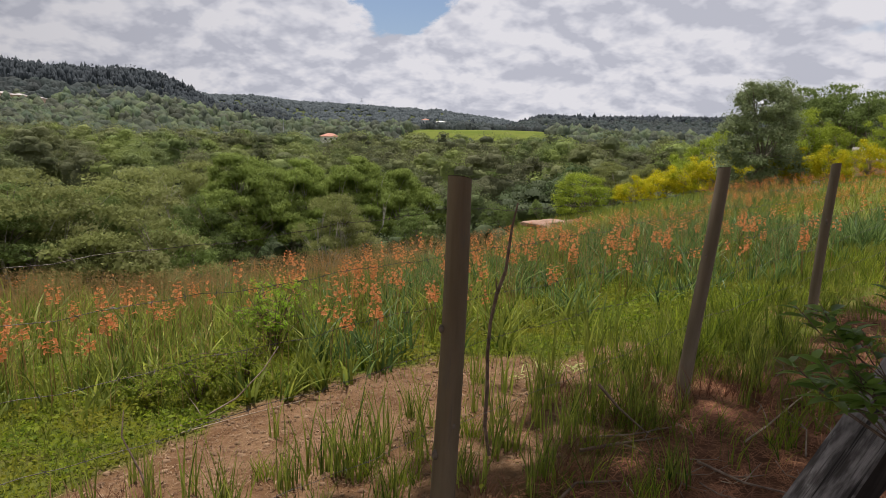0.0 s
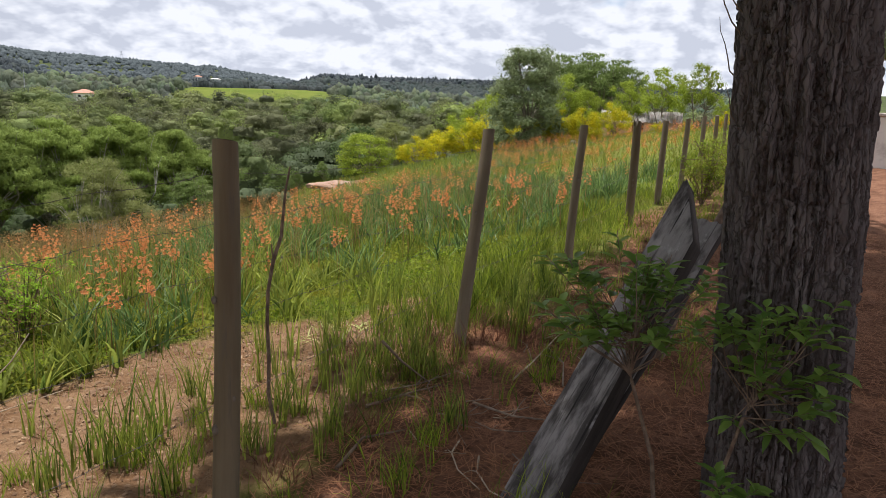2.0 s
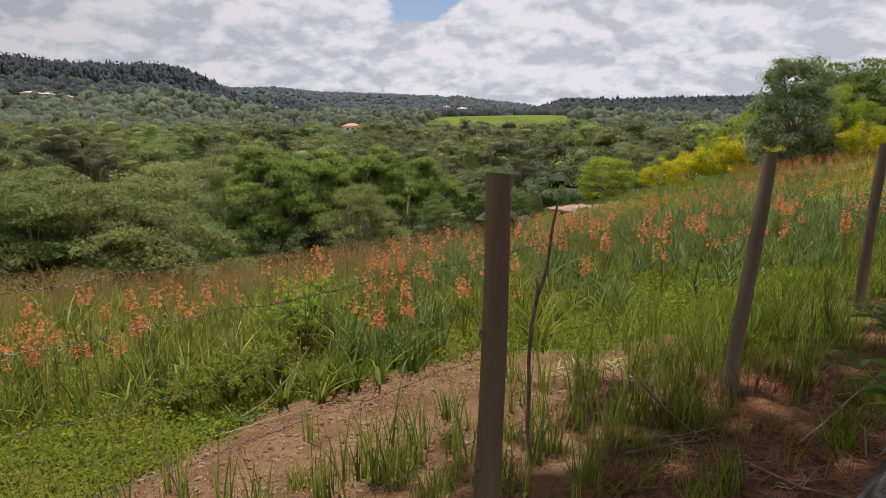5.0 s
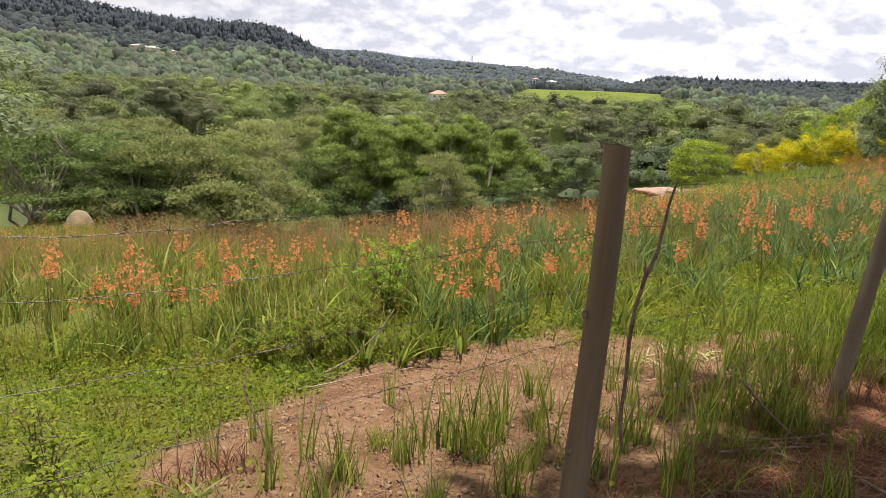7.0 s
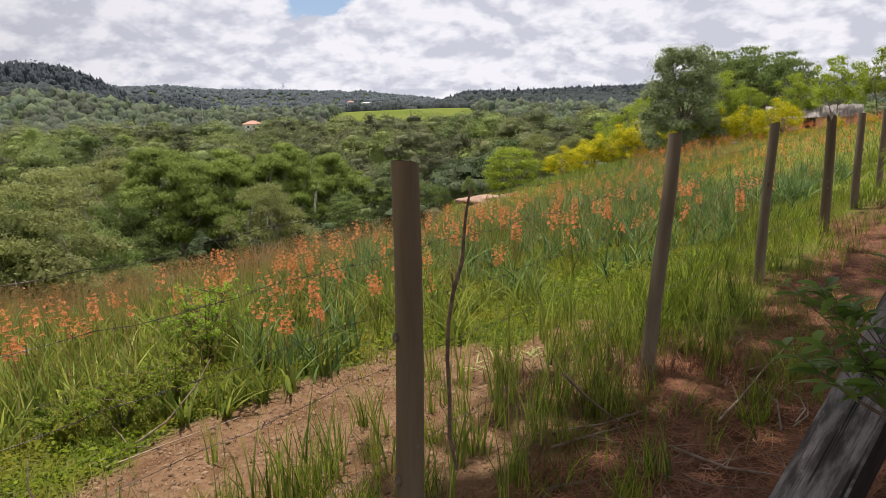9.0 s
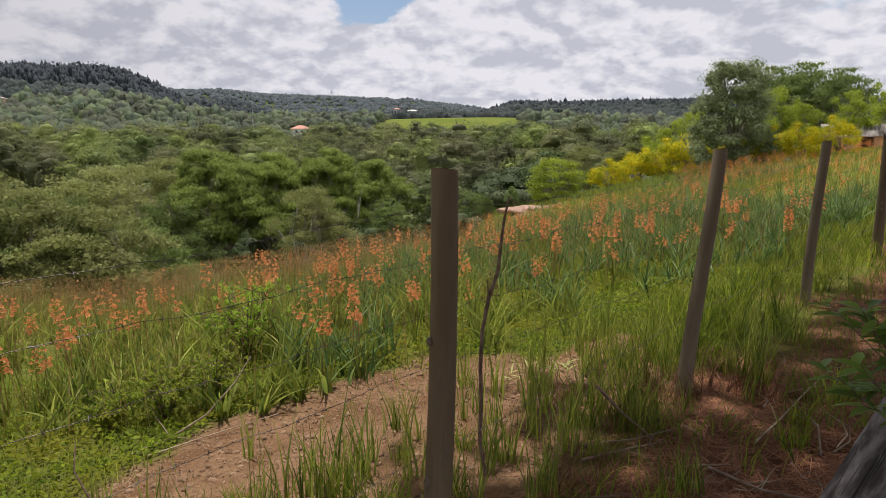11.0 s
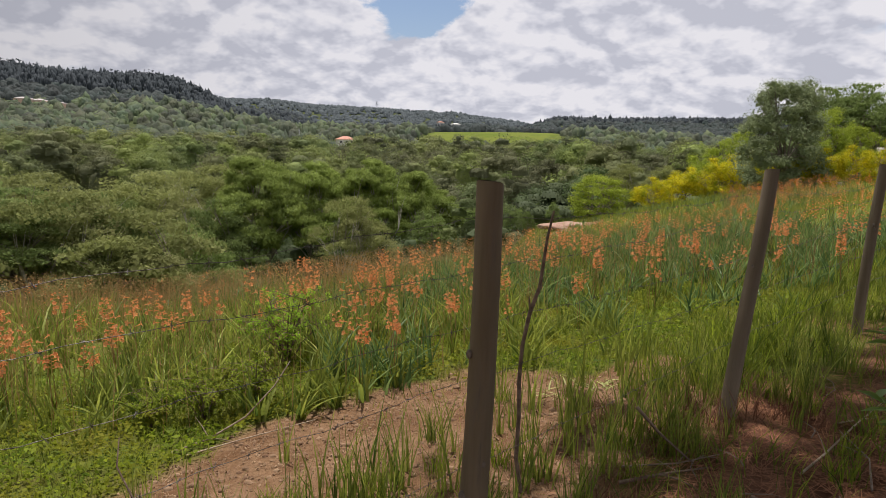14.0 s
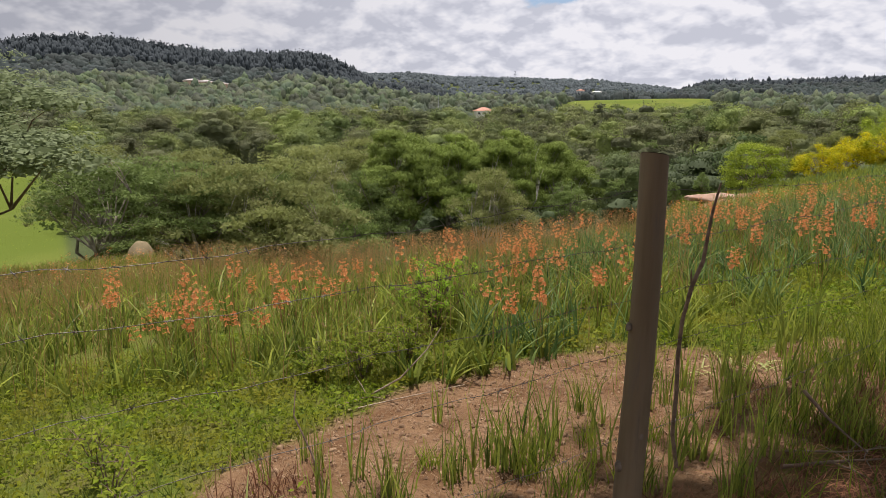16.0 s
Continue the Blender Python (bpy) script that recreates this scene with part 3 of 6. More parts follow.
def post_mesh(length, radius, ragged, seed, wood="post_lit"):
    """A round timber post, a little bent and out of round, with a sawn or split top."""
    rng = np.random.default_rng(seed)
    sides, rows = 18, 22
    ph = rng.uniform(0, 6.28, 6)
    V, F, idx = [], [], []
    for i in range(rows + 1):
        t = i / rows
        z = t * length
        cx = 0.012 * math.sin(2.2 * t + ph[0]) * (1 - t) * t * 4
        cy = 0.010 * math.sin(2.9 * t + ph[1])
        for k in range(sides):
            a = 2 * math.pi * k / sides
            rr = radius * (1.08 - 0.12 * t) * (1 + 0.035 * math.sin(2 * a + ph[2]) + 0.025 * math.sin(3 * a + ph[3] + t * 2) + 0.012 * math.sin(9 * a + ph[4] + t * 9))
            rr *= 1 + (0.01 * (rng.random() - 0.5))
            zz = z
            if i == rows:
                zz += ragged * 0.11 * (rng.random() - 0.55) + 0.008 * math.cos(a + ph[5])
            V.append((cx + rr * math.cos(a), cy + rr * math.sin(a), zz))
    for i in range(rows):
        for k in range(sides):
            k2 = (k + 1) % sides
            F.append((i * sides + k, i * sides + k2, (i + 1) * sides + k2, (i + 1) * sides + k)); idx.append(0)
    # top: a slightly hollow cap of quads
    top = rows * sides
    V += [(x * 0.985, y * 0.985, z + 0.002) for x, y, z in V[top:top + sides]]
    top += sides
    inner = len(V)
    for k in range(sides):
        x, y, z = V[top + k]
        V.append((x * 0.5, y * 0.5, z - 0.006 - ragged * 0.03))
    for k in range(sides):
        k2 = (k + 1) % sides
        F.append((top + k, top + k2, inner + k2, inner + k)); idx.append(1)
    for k in range(0, sides // 2 - 1):
        F.append((inner + k, inner + k + 1, inner + sides - 2 - k, inner + sides - 1 - k)); idx.append(1)
    me = np_mesh("post", V, F, [M[wood], M["post_top"]], False, idx)
    me.polygons.foreach_set("use_smooth", np.array([j == 0 for j in idx]))
    return me


def knot_mesh(r):
    bm = bmesh.new()
    bmesh.ops.create_icosphere(bm, subdivisions=2, radius=r)
    for v in bm.verts:
        v.co.z *= 1.5
        v.co *= 1 + 0.15 * noise.noise(v.co * 60)
    return bm_mesh("knot", bm, M["post_top"], smooth=True)


def build_posts():
    for i, (s, top, lean_u, lean_n, rad, ragged) in enumerate(POSTS):
        tx, ty = fence_point(s + (0.075 if i == 1 else 0.0))
        bx, by = fence_point(s + (0.075 if i == 1 else 0.0) - lean_u, -lean_n)
        zb = h1(bx, by) - 0.08
        axis = Vector((tx - bx, ty - by, top - zb))
        turn = Vector((0, 0, 1)).rotation_difference(axis).to_matrix().to_4x4()
        words = "weathered round timber fence post leaning in long grass"
        if ragged:
            words = "stout timber fence post with a split ragged top"
        elif i == 1:
            words = "straight brown round timber post with a sawn top"
        p = thing("fence_post", words, "fence post", "fence posts", Matrix.Translation((bx, by, zb)) @ turn)
        # posts 1 and 4 take the shaded tone, the rest the sunlit one
        part("timber", post_mesh(axis.length, rad, ragged, 40 + i, "post" if i in (1, 4) else "post_lit"), p)
        rng = np.random.default_rng(400 + i)
        for _ in range(2):
            a, zz = rng.uniform(3.3, 6.0), rng.uniform(0.3, axis.length * 0.7)
            part("knot", knot_mesh(0.012), p, "dark knot", Matrix.Translation((math.cos(a) * rad * 0.97, math.sin(a) * rad * 0.97, zz)))
        if i == 1:
            part("knot", knot_mesh(0.016), p, "dark knot", Matrix.Translation((-0.045, -0.028, 0.2 - zb)))


def barb(p, d, V, F, rng):
    """Two twisted ends of wire round a strand."""
    for k in range(2):
        w = Vector(rng.normal(size=3)).normalized()
        v, f = tube([p - w * 0.013, p, p + w * 0.013], [0.0007, 0.0013, 0.0007], 4)
        o = len(V)
        V += v
        F += [tuple(i + o for i in q) for q in f]


WIRE_LEVELS = [(1.235, 0.045), (1.075, 0.02), (0.85, 0.01), (0.60, 0.0), (0.30, 0.02)]   # level at the posts, slack


def build_wires():
    rng = np.random.default_rng(7)
    for level, slack in WIRE_LEVELS:
        V, F = [], []
        pts = []
        for i in range(len(POSTS) - 1):
            s0, s1 = POSTS[i][0], POSTS[i + 1][0]
            z0 = level + (POSTS[i][1] - 1.385) * 0.9 + (0.03 * math.sin(i * 2.1 + level * 9))
            z1 = level + (POSTS[i + 1][1] - 1.385) * 0.9 + (0.03 * math.sin((i + 1) * 2.1 + level * 9))
            if i == 0:
                z0 = level - 0.02
            n = 26 if i < 3 else 12
            for k in range(n):
                t = k / n
                s = s0 + (s1 - s0) * t
                x, y = fence_point(s, 0.055)
                z = z0 + (z1 - z0) * t - slack * 4 * t * (1 - t) + 0.006 * math.sin(s * 9 + level * 5) + 0.004 * math.sin(s * 23)
                pts.append(Vector((x, y, z)))
        v, f = tube(pts, [0.0011] * len(pts), 5)
        V += v; F += f
        for q in range(len(pts) - 1):
            a, b = pts[q], pts[q + 1]
            if a.length < 14:
                for k in range(max(1, int((b - a).length / 0.105))):
                    barb(a.lerp(b, (k + 0.5) / max(1, int((b - a).length / 0.105))), b - a, V, F, rng)
        w = thing("barbed_wire", "thin rusty barbed wire strung slack between fence posts", "wire", "fence wires")
        part("strand", np_mesh("strand", V, F, [M["wire"]], True), w)


def build_stick():
    """The thin bare stick hooked into the wires."""
    p = [(0.300, 3.20, 0.0), (0.272, 3.20, 0.16), (0.275, 3.19, 0.35), (0.270, 3.19, 0.52), (0.275, 3.18, 0.68), (0.300, 3.17, 0.83), (0.335, 3.16, 0.94), (0.345, 3.15, 1.06), (0.352, 3.14, 1.15), (0.372, 3.13, 1.262)]
    t = thing("bare_stick", "thin dark crooked stick hanging in the fence wires", "stick")
    part("stem", tubes_mesh("stem", [(p, [0.0085, 0.009, 0.009, 0.0085, 0.0085, 0.009, 0.008, 0.007, 0.006, 0.004])], M["twig"], 8), t)
    part("twig_stub", tubes_mesh("twig_stub", [([p[5], (0.29, 3.15, 0.88), (0.285, 3.14, 0.91)], [0.006, 0.004, 0.002])], M["twig"], 6), t)


build_posts()
build_wires()
build_stick()

# ---------------------------------------------------------------- leaf and tree tools
def leaf_quads(P, Nrm, size, aspect, rng, fold=0.25):
    """A folded rhombic leaf at each point, facing about its normal."""
    n = len(P)
    Nrm = Nrm / np.maximum(np.linalg.norm(Nrm, axis=1, keepdims=True), 1e-6)
    a = np.cross(Nrm, rng.normal(size=(n, 3)))
    a /= np.maximum(np.linalg.norm(a, axis=1, keepdims=True), 1e-6)
    b = np.cross(Nrm, a)
    s = np.asarray(size).reshape(-1, 1) * np.ones((n, 1))
    V = np.stack([P - a * s * 0.5, P + b * s * aspect * 0.5 + Nrm * s * fold * 0.3, P + a * s * 0.5 - Nrm * s * fold * 0.4, P - b * s * aspect * 0.5 + Nrm * s * fold * 0.3], 1).reshape(-1, 3)
    F = np.arange(4 * n).reshape(n, 4)
    return V, F


def lobe_points(lobes, count, rng, shell=0.35, under=0.35):
    """Points in the outer shell of ellipsoids, fewer on their undersides, with outward normals."""
    lobes = np.asarray(lobes, float)
    area = lobes[:, 3] * lobes[:, 4] + lobes[:, 5] * (lobes[:, 3] + lobes[:, 4]) * 0.5
    which = rng.choice(len(lobes), count, p=area / area.sum())
    d = rng.normal(size=(count, 3))
    d /= np.linalg.norm(d, axis=1, keepdims=True)
    flip = (d[:, 2] < -0.15) & (rng.random(count) > under)
    d[flip, 2] *= -1
    rad = (1 - shell * rng.random(count) ** 1.6)[:, None]
    L = lobes[which]
    P = L[:, :3] + d * L[:, 3:6] * rad
    N = d / L[:, 3:6]
    N = N / np.linalg.norm(N, axis=1, keepdims=True) + rng.normal(size=(count, 3)) * 0.22
    return P, N


def cube_ball(cuts):
    """Points and quads of a cube blown up to a ball."""
    P, F, seen = [], [], {}
    for axis in range(3):
        for sg in (-1, 1):
            for i in range(cuts):
                for j in range(cuts):
                    q = []
                    for a, b in ((i, j), (i + 1, j), (i + 1, j + 1), (i, j + 1)):
                        c = [0.0, 0.0, 0.0]
                        c[axis], c[(axis + 1) % 3], c[(axis + 2) % 3] = sg, 2 * a / cuts - 1, 2 * b / cuts - 1
                        k = tuple(round(v, 4) for v in c)
                        if k not in seen:
                            seen[k] = len(P)
                            n = math.sqrt(sum(v * v for v in c))
                            P.append([v / n for v in c])
                        q.append(seen[k])
                    F.append(q if sg > 0 else q[::-1])
    return np.array(P), np.array(F)


def balls(lobes, cuts, rng, jitter=0.16, blunt=0.6):
    """A lumpy ball in each lobe, joined; its top is blunt."""
    P, F = cube_ball(cuts)
    P[:, 2] = np.sign(P[:, 2]) * np.abs(P[:, 2]) ** blunt
    if cuts < 4:
        F = F[P[F][:, :, 2].mean(axis=1) > -0.25]
    L = np.asarray(lobes, float)
    n, m = len(L), len(P)
    R = 1 + rng.uniform(-jitter, jitter, (n, m, 1))
    V = (L[:, None, :3] + P[None] * R * L[:, None, 3:6]).reshape(-1, 3)
    return V, (F[None] + (np.arange(n) * m)[:, None, None]).reshape(-1, 4)


def limb_lines(height_, spread, lobes, trunk_r, rng, fork=0.3, stems=1):
    """A tapered trunk and limbs that reach into the lobes."""
    lines = []
    fork_z = height_ * fork
    for s in range(stems):
        ang = 6.28 * s / max(stems, 1) + rng.uniform(0, 1)
        off = (0.35 * trunk_r * 4 * math.cos(ang), 0.35 * trunk_r * 4 * math.sin(ang)) if stems > 1 else (0, 0)
        top = Vector((off[0] * 2.5 + rng.normal() * 0.1 * spread, off[1] * 2.5 + rng.normal() * 0.1 * spread, fork_z))
        foot = Vector((off[0] * 0.6, off[1] * 0.6, -0.3))
        mid = foot.lerp(top, 0.5) + Vector((rng.normal() * 0.05, rng.normal() * 0.05, 0)) * spread
        lines.append(([foot, foot.lerp(mid, 0.35), mid, top], [trunk_r * 1.35, trunk_r, trunk_r * 0.85, trunk_r * 0.7]))
        mine = [l for k, l in enumerate(lobes) if k % stems == s]
        for l in mine:
            end = Vector(l[:3]) + Vector((0, 0, l[5] * 0.3))
            m = top.lerp(end, 0.5) + Vector((rng.normal(), rng.normal(), rng.normal() * 0.5 + 0.4)) * spread * 0.07
            lines.append(([top, top.lerp(m, 0.5), m, m.lerp(end, 0.6), end], [trunk_r * 0.6, trunk_r * 0.45, trunk_r * 0.34, trunk_r * 0.2, trunk_r * 0.07]))
            for _ in range(2):
                e2 = end + Vector((rng.normal() * l[3], rng.normal() * l[4], rng.normal() * l[5] * 0.5)) * 0.6
                lines.append(([m, m.lerp(e2, 0.5) + Vector((0, 0, 0.05 * spread)), e2], [trunk_r * 0.25, trunk_r * 0.14, trunk_r * 0.04]))
    return lines


TREE_KINDS = {}


def tree_kind(key, seed, tall, wide, crown_from, leaves, leaf, mat, trunk_r=0.14, lobes=9, shape="round", stems=1, fork=0.3, aspect=0.6, shell=0.4, lobe_size=0.34, limb_mat="limb"):
    """Meshes of one kind of tree: limbs and crown. Kept for its copies."""
    rng = np.random.default_rng(seed)
    out = []
    for k in range(lobes):
        a = 2.399 * k + rng.uniform(-0.4, 0.4)
        q = math.sqrt((k + 0.5) / lobes)
        rr = q * wide * 0.5 * (1 - lobe_size * 0.7)
        if shape == "billow":
            big = k % 13
            q = math.sqrt((big + 0.5) / 13)
            b = 2.399 * big + 0.5 * math.sin(big * 3.7 + seed)
            R = wide * (0.15 + 0.035 * math.sin(big * 5.1 + seed))
            hx, hz = rng.uniform(0, 6.283), rng.uniform(-0.35, 1.0)
            hq = math.sqrt(1 - hz * hz)
            cx, cy = q * wide * 0.36 * math.cos(b), q * wide * 0.36 * math.sin(b)
            px, py = cx + R * hq * math.cos(hx), cy + R * hq * math.sin(hx)
            rr, a = math.hypot(px, py), math.atan2(py, px)
            z = tall * (0.84 - 0.46 * q * q + 0.05 * math.sin(big * 2.3 + seed)) + R * 0.75 * hz
            lz = tall * 0.045
        elif shape == "bushy":
            q = (k + 0.5) / lobes
            rr = wide * 0.5 * (0.40 + 0.42 * rng.random()) * (0.62 + 0.5 * math.sin(math.pi * min(1, 0.25 + 0.8 * q)))
            z = tall * (0.08 + 0.84 * q) + rng.normal() * tall * 0.03
            lz = tall * 0.085
        else:
            z = tall * (crown_from + (1 - crown_from) * (0.28 + 0.5 * (1 - q) + (0.12 if lobes < 30 else 0.2) * rng.normal()))
            lz = tall * (1 - crown_from) * (0.30 if lobes < 30 else 0.12)
        size = wide * lobe_size * rng.uniform(0.75, 1.15) * 0.5 * 1.3
        z = max(lz, min(z, tall - lz * 0.9))
        out.append((rr * math.cos(a), rr * math.sin(a), z, size, size * rng.uniform(0.8, 1.1), lz * rng.uniform(0.8, 1.15)))
    P, N = lobe_points(out, leaves, rng, shell)
    V, F = leaf_quads(P, N, leaf * rng.uniform(0.6, 1.35, leaves), aspect, rng)
    fill = leaves // 7
    P2, _ = lobe_points(np.array(out) * np.array([1, 1, 1, 0.62, 0.62, 0.62]), fill, rng, 0.6, 1.0)
    V2, F2 = leaf_quads(P2, rng.normal(size=(fill, 3)), leaf * 2.6 * rng.uniform(0.7, 1.3, fill), 0.7, rng)
    V, F = np.vstack([V, V2]), np.vstack([F, F2 + len(V)])
    TREE_KINDS[key] = (tubes_mesh("limbs", limb_lines(tall, wide, out[::max(1, lobes // 18)], trunk_r, rng, fork, stems), M[limb_mat], 4), np_mesh("crown", V, F, [M[mat]]), tall, wide)


def plant_tree(key, az, r, top_el, label, width_scale=1.0, name="tree", group="", turn=None, sink=0.0):
    """A tree at a bearing and distance, as tall as the elevation of its top asks."""
    limbs, crown, tall, wide = TREE_KINDS[key]
    x, y = r * math.sin(radians(az)), r * math.cos(radians(az))
    z = h1(x, y) - sink
    want = 1.54 + r * math.tan(radians(top_el)) - z
    k = want / tall
    turn = random.uniform(0, 360) if turn is None else turn
    t = thing(name, label, "tree" if "tree" in name else "bush", group, pose(x, y, z, 0, 0, turn) @ Matrix.Diagonal((k * width_scale, k * width_scale, k, 1)))
    part("trunk", limbs, t)
    part("crown", crown, t)
    return t


# ---------------------------------------------------------------- the near pine
def bark_trunk(h0, h1_, radius_at, seed, sides=230, rows=330):
    """Trunk with deep-furrowed plates of bark."""
    rng = np.random.default_rng(seed)
    ph = rng.uniform(0, 50, 3)
    Z = np.linspace(h0, h1_, rows + 1)
    V = np.empty((rows + 1, sides, 3))
    plate = np.empty((rows + 1, sides), np.float32)
    for i, z in enumerate(Z):
        r0 = radius_at(z)
        for k in range(sides):
            a = 2 * math.pi * k / sides
            ca, sa = math.cos(a), math.sin(a)
            wob = noise.noise(Vector((ca * 2.2 + ph[0], sa * 2.2, z * 1.6))) * 0.05
            jag = noise.noise(Vector((ca * 12, sa * 12, z * 22))) * 0.16 + noise.noise(Vector((ca * 30, sa * 30, z * 60))) * 0.08
            q = Vector((ca * 5.4 + wob * 3 + jag + ph[1], sa * 5.4 + wob * 3 + jag, z * 1.25 + 0.6 * noise.noise(Vector((ca * 4, sa * 4, z * 3))) + jag))
            d, _ = noise.voronoi(q * 1.15)
            edge = min(1.0, (d[1] - d[0]) / 0.20)
            q2 = Vector((ca * 10.0 + ph[2] + jag, sa * 10.0 + jag, z * 4.0 + wob * 6 + jag))
            d2, _ = noise.voronoi(q2)
            edge2 = min(1.0, (d2[1] - d2[0]) / 0.16)
            f = noise.fractal(Vector((ca * 9, sa * 9, z * 9)), 1.0, 2.1, 4)
            lift = 0.024 * (edge ** 0.6) + 0.005 * edge2 * edge + 0.004 * f + 0.012 * noise.cell(q2) * edge + 0.008 * noise.noise(q * 1.9) * edge
            plate[i, k] = edge * (0.68 + 0.32 * edge2)
            rr = r0 + lift - 0.032 + 0.018 * math.sin(3 * a + ph[0])
            V[i, k] = (ca * rr, sa * rr, z)
    V = V.reshape(-1, 3)
    i, k = np.meshgrid(np.arange(rows), np.arange(sides), indexing="ij")
    k2 = (k + 1) % sides
    F = np.stack([i * sides + k, i * sides + k2, (i + 1) * sides + k2, (i + 1) * sides + k], -1).reshape(-1, 4)
    me = np_mesh("bark", V, F, [M["bark"]], False)
    me.attributes.new("plate", "FLOAT", "POINT").data.foreach_set("value", plate.ravel())
    return me


def pine_crown(seed, spread, low, high, clusters, tufts, toward=0.0, more=0.0, notch=None):
    """Limbs with flat sprays of needles."""
    rng = np.random.default_rng(seed)
    lines, P, N = [], [], []
    for c in range(clusters):
        t = (c + 0.5) / clusters
        z = low + (high - low) * t
        a = 2.399 * c + rng.uniform(-0.3, 0.3)
        reach = spread * (1 - 0.65 * t) * rng.uniform(0.75, 1.0) * (1 + more * math.cos(a - toward))
        # cut the unseen crown along a line, which sets where its shade ends
        if notch is not None and math.cos(a - notch) > 0.05:
            reach = min(reach, 3.4 / math.cos(a - notch))
        end = Vector((math.cos(a) * reach, math.sin(a) * reach, z + reach * 0.18))
        mid = Vector((math.cos(a) * reach * 0.5, math.sin(a) * reach * 0.5, z + reach * 0.14))
        lines.append(([Vector((0, 0, z - 0.2)), mid, end], [0.06 * (1.2 - t), 0.04 * (1.2 - t), 0.012]))
        for k in range(tufts):
            f = rng.uniform(0.35, 1.05)
            P.append((math.cos(a) * reach * f + rng.normal() * 0.45, math.sin(a) * reach * f + rng.normal() * 0.45, z + reach * 0.17 * f + rng.normal() * 0.22))
            N.append((rng.normal() * 0.5, rng.normal() * 0.5, 1))
    V, F = leaf_quads(np.array(P), np.array(N), 0.40 * rng.uniform(0.7, 1.3, len(P)), 0.35, rng)
    return [tubes_mesh("limb", [l], M["limb"], 6) for l in lines], np_mesh("needles", V, F, [M["needles"]])


PINE_X, PINE_Y = 2.206, 1.903


def build_pines():
    z = h1(PINE_X, PINE_Y)
    t = thing("pine_tree", "tall old pine with thick furrowed dark bark beside a path", "tree", place=Matrix.Translation((PINE_X, PINE_Y, z - 0.06)) @ Vector((0, 0, 1)).rotation_difference(Vector((-0.58 * 0.05, 0.81 * 0.05, 1))).to_matrix().to_4x4())
    part("trunk", bark_trunk(0, 2.7, lambda q: 0.270 - 0.004 * q + 0.012 * math.exp(-q * 3.2), 3), t, "deep-furrowed grey-brown bark")
    part("upper_trunk", tubes_mesh("upper_trunk", [([(0, 0, 2.6), (0.03, 0, 6), (0.0, 0.05, 10), (0, 0, 15)], [0.250, 0.22, 0.15, 0.04])], M["bark"], 20), t)
    limbs, needles = pine_crown(5, 4.3, 4.4, 13.0, 60, 225, radians(50), 0.36, radians(126.6))
    for m in limbs:
        part("limb", m, t)
    part("crown", needles, t, "green needle sprays")
    rng = np.random.default_rng(12)
    lines = []
    for (zz, le) in ((1.95, 0.22), (2.12, 0.30), (2.2, 0.18), (1.78, 0.14)):
        a0 = radians(150 + rng.uniform(-8, 8))
        p = Vector((math.cos(a0) * 0.235, math.sin(a0) * 0.235, zz))
        pts = [p]
        d = Vector((math.cos(a0), math.sin(a0), 0.6))
        for k in range(5):
            d = (d + Vector((rng.normal() * 0.25, rng.normal() * 0.25, 0.3 + rng.normal() * 0.2))).normalized()
            pts.append(pts[-1] + d * le / 4)
        part("dead_twig", tubes_mesh("dead_twig", [(pts, [0.0035, 0.003, 0.0026, 0.002, 0.0015, 0.001])], M["twig"], 5), t, "thin bare dead twig")
    # a second pine, hidden behind the first, added to shade the fence strip
    x, y = 6.9, 5.3
    t2 = thing("pine_tree", "slender pine added out of sight behind the nearer trunk for shade", "tree", place=pose(x, y, h1(x, y) - 0.06, 0, 0, 75))
    part("trunk", tubes_mesh("trunk", [([(0, 0, 0), (0.02, 0, 3), (0.0, 0.04, 7), (0, 0, 13)], [0.21, 0.17, 0.13, 0.04])], M["bark"], 20), t2)
    limbs, needles = pine_crown(8, 4.5, 4.0, 12.5, 38, 170, radians(50), 0.5, radians(51.6))
    for m in limbs:
        part("limb", m, t2)
    part("crown", needles, t2)

    # unseen pines behind the viewpoint, added to hold sky light off the foreground
    for x, y, sd in ((1.4, -2.6, 31), (5.6, -0.9, 32), (-2.6, -3.6, 33)):
        t3 = thing("pine_tree", "tall unseen pine behind the viewpoint, added to block sky light", "tree", "row of pines", pose(x, y, h1(x, y) - 0.06, 0, 0, 40 * sd))
        part("trunk", tubes_mesh("trunk", [([(0, 0, 0), (0.02, 0, 3), (0.0, 0.04, 7), (0, 0, 13)], [0.24, 0.19, 0.14, 0.04])], M["bark"], 16), t3)
        limbs, needles = pine_crown(sd, 3.6, 5.0, 12.5, 26, 110)
        for m in limbs:
            part("limb", m, t3)
        part("crown", needles, t3)


build_pines()


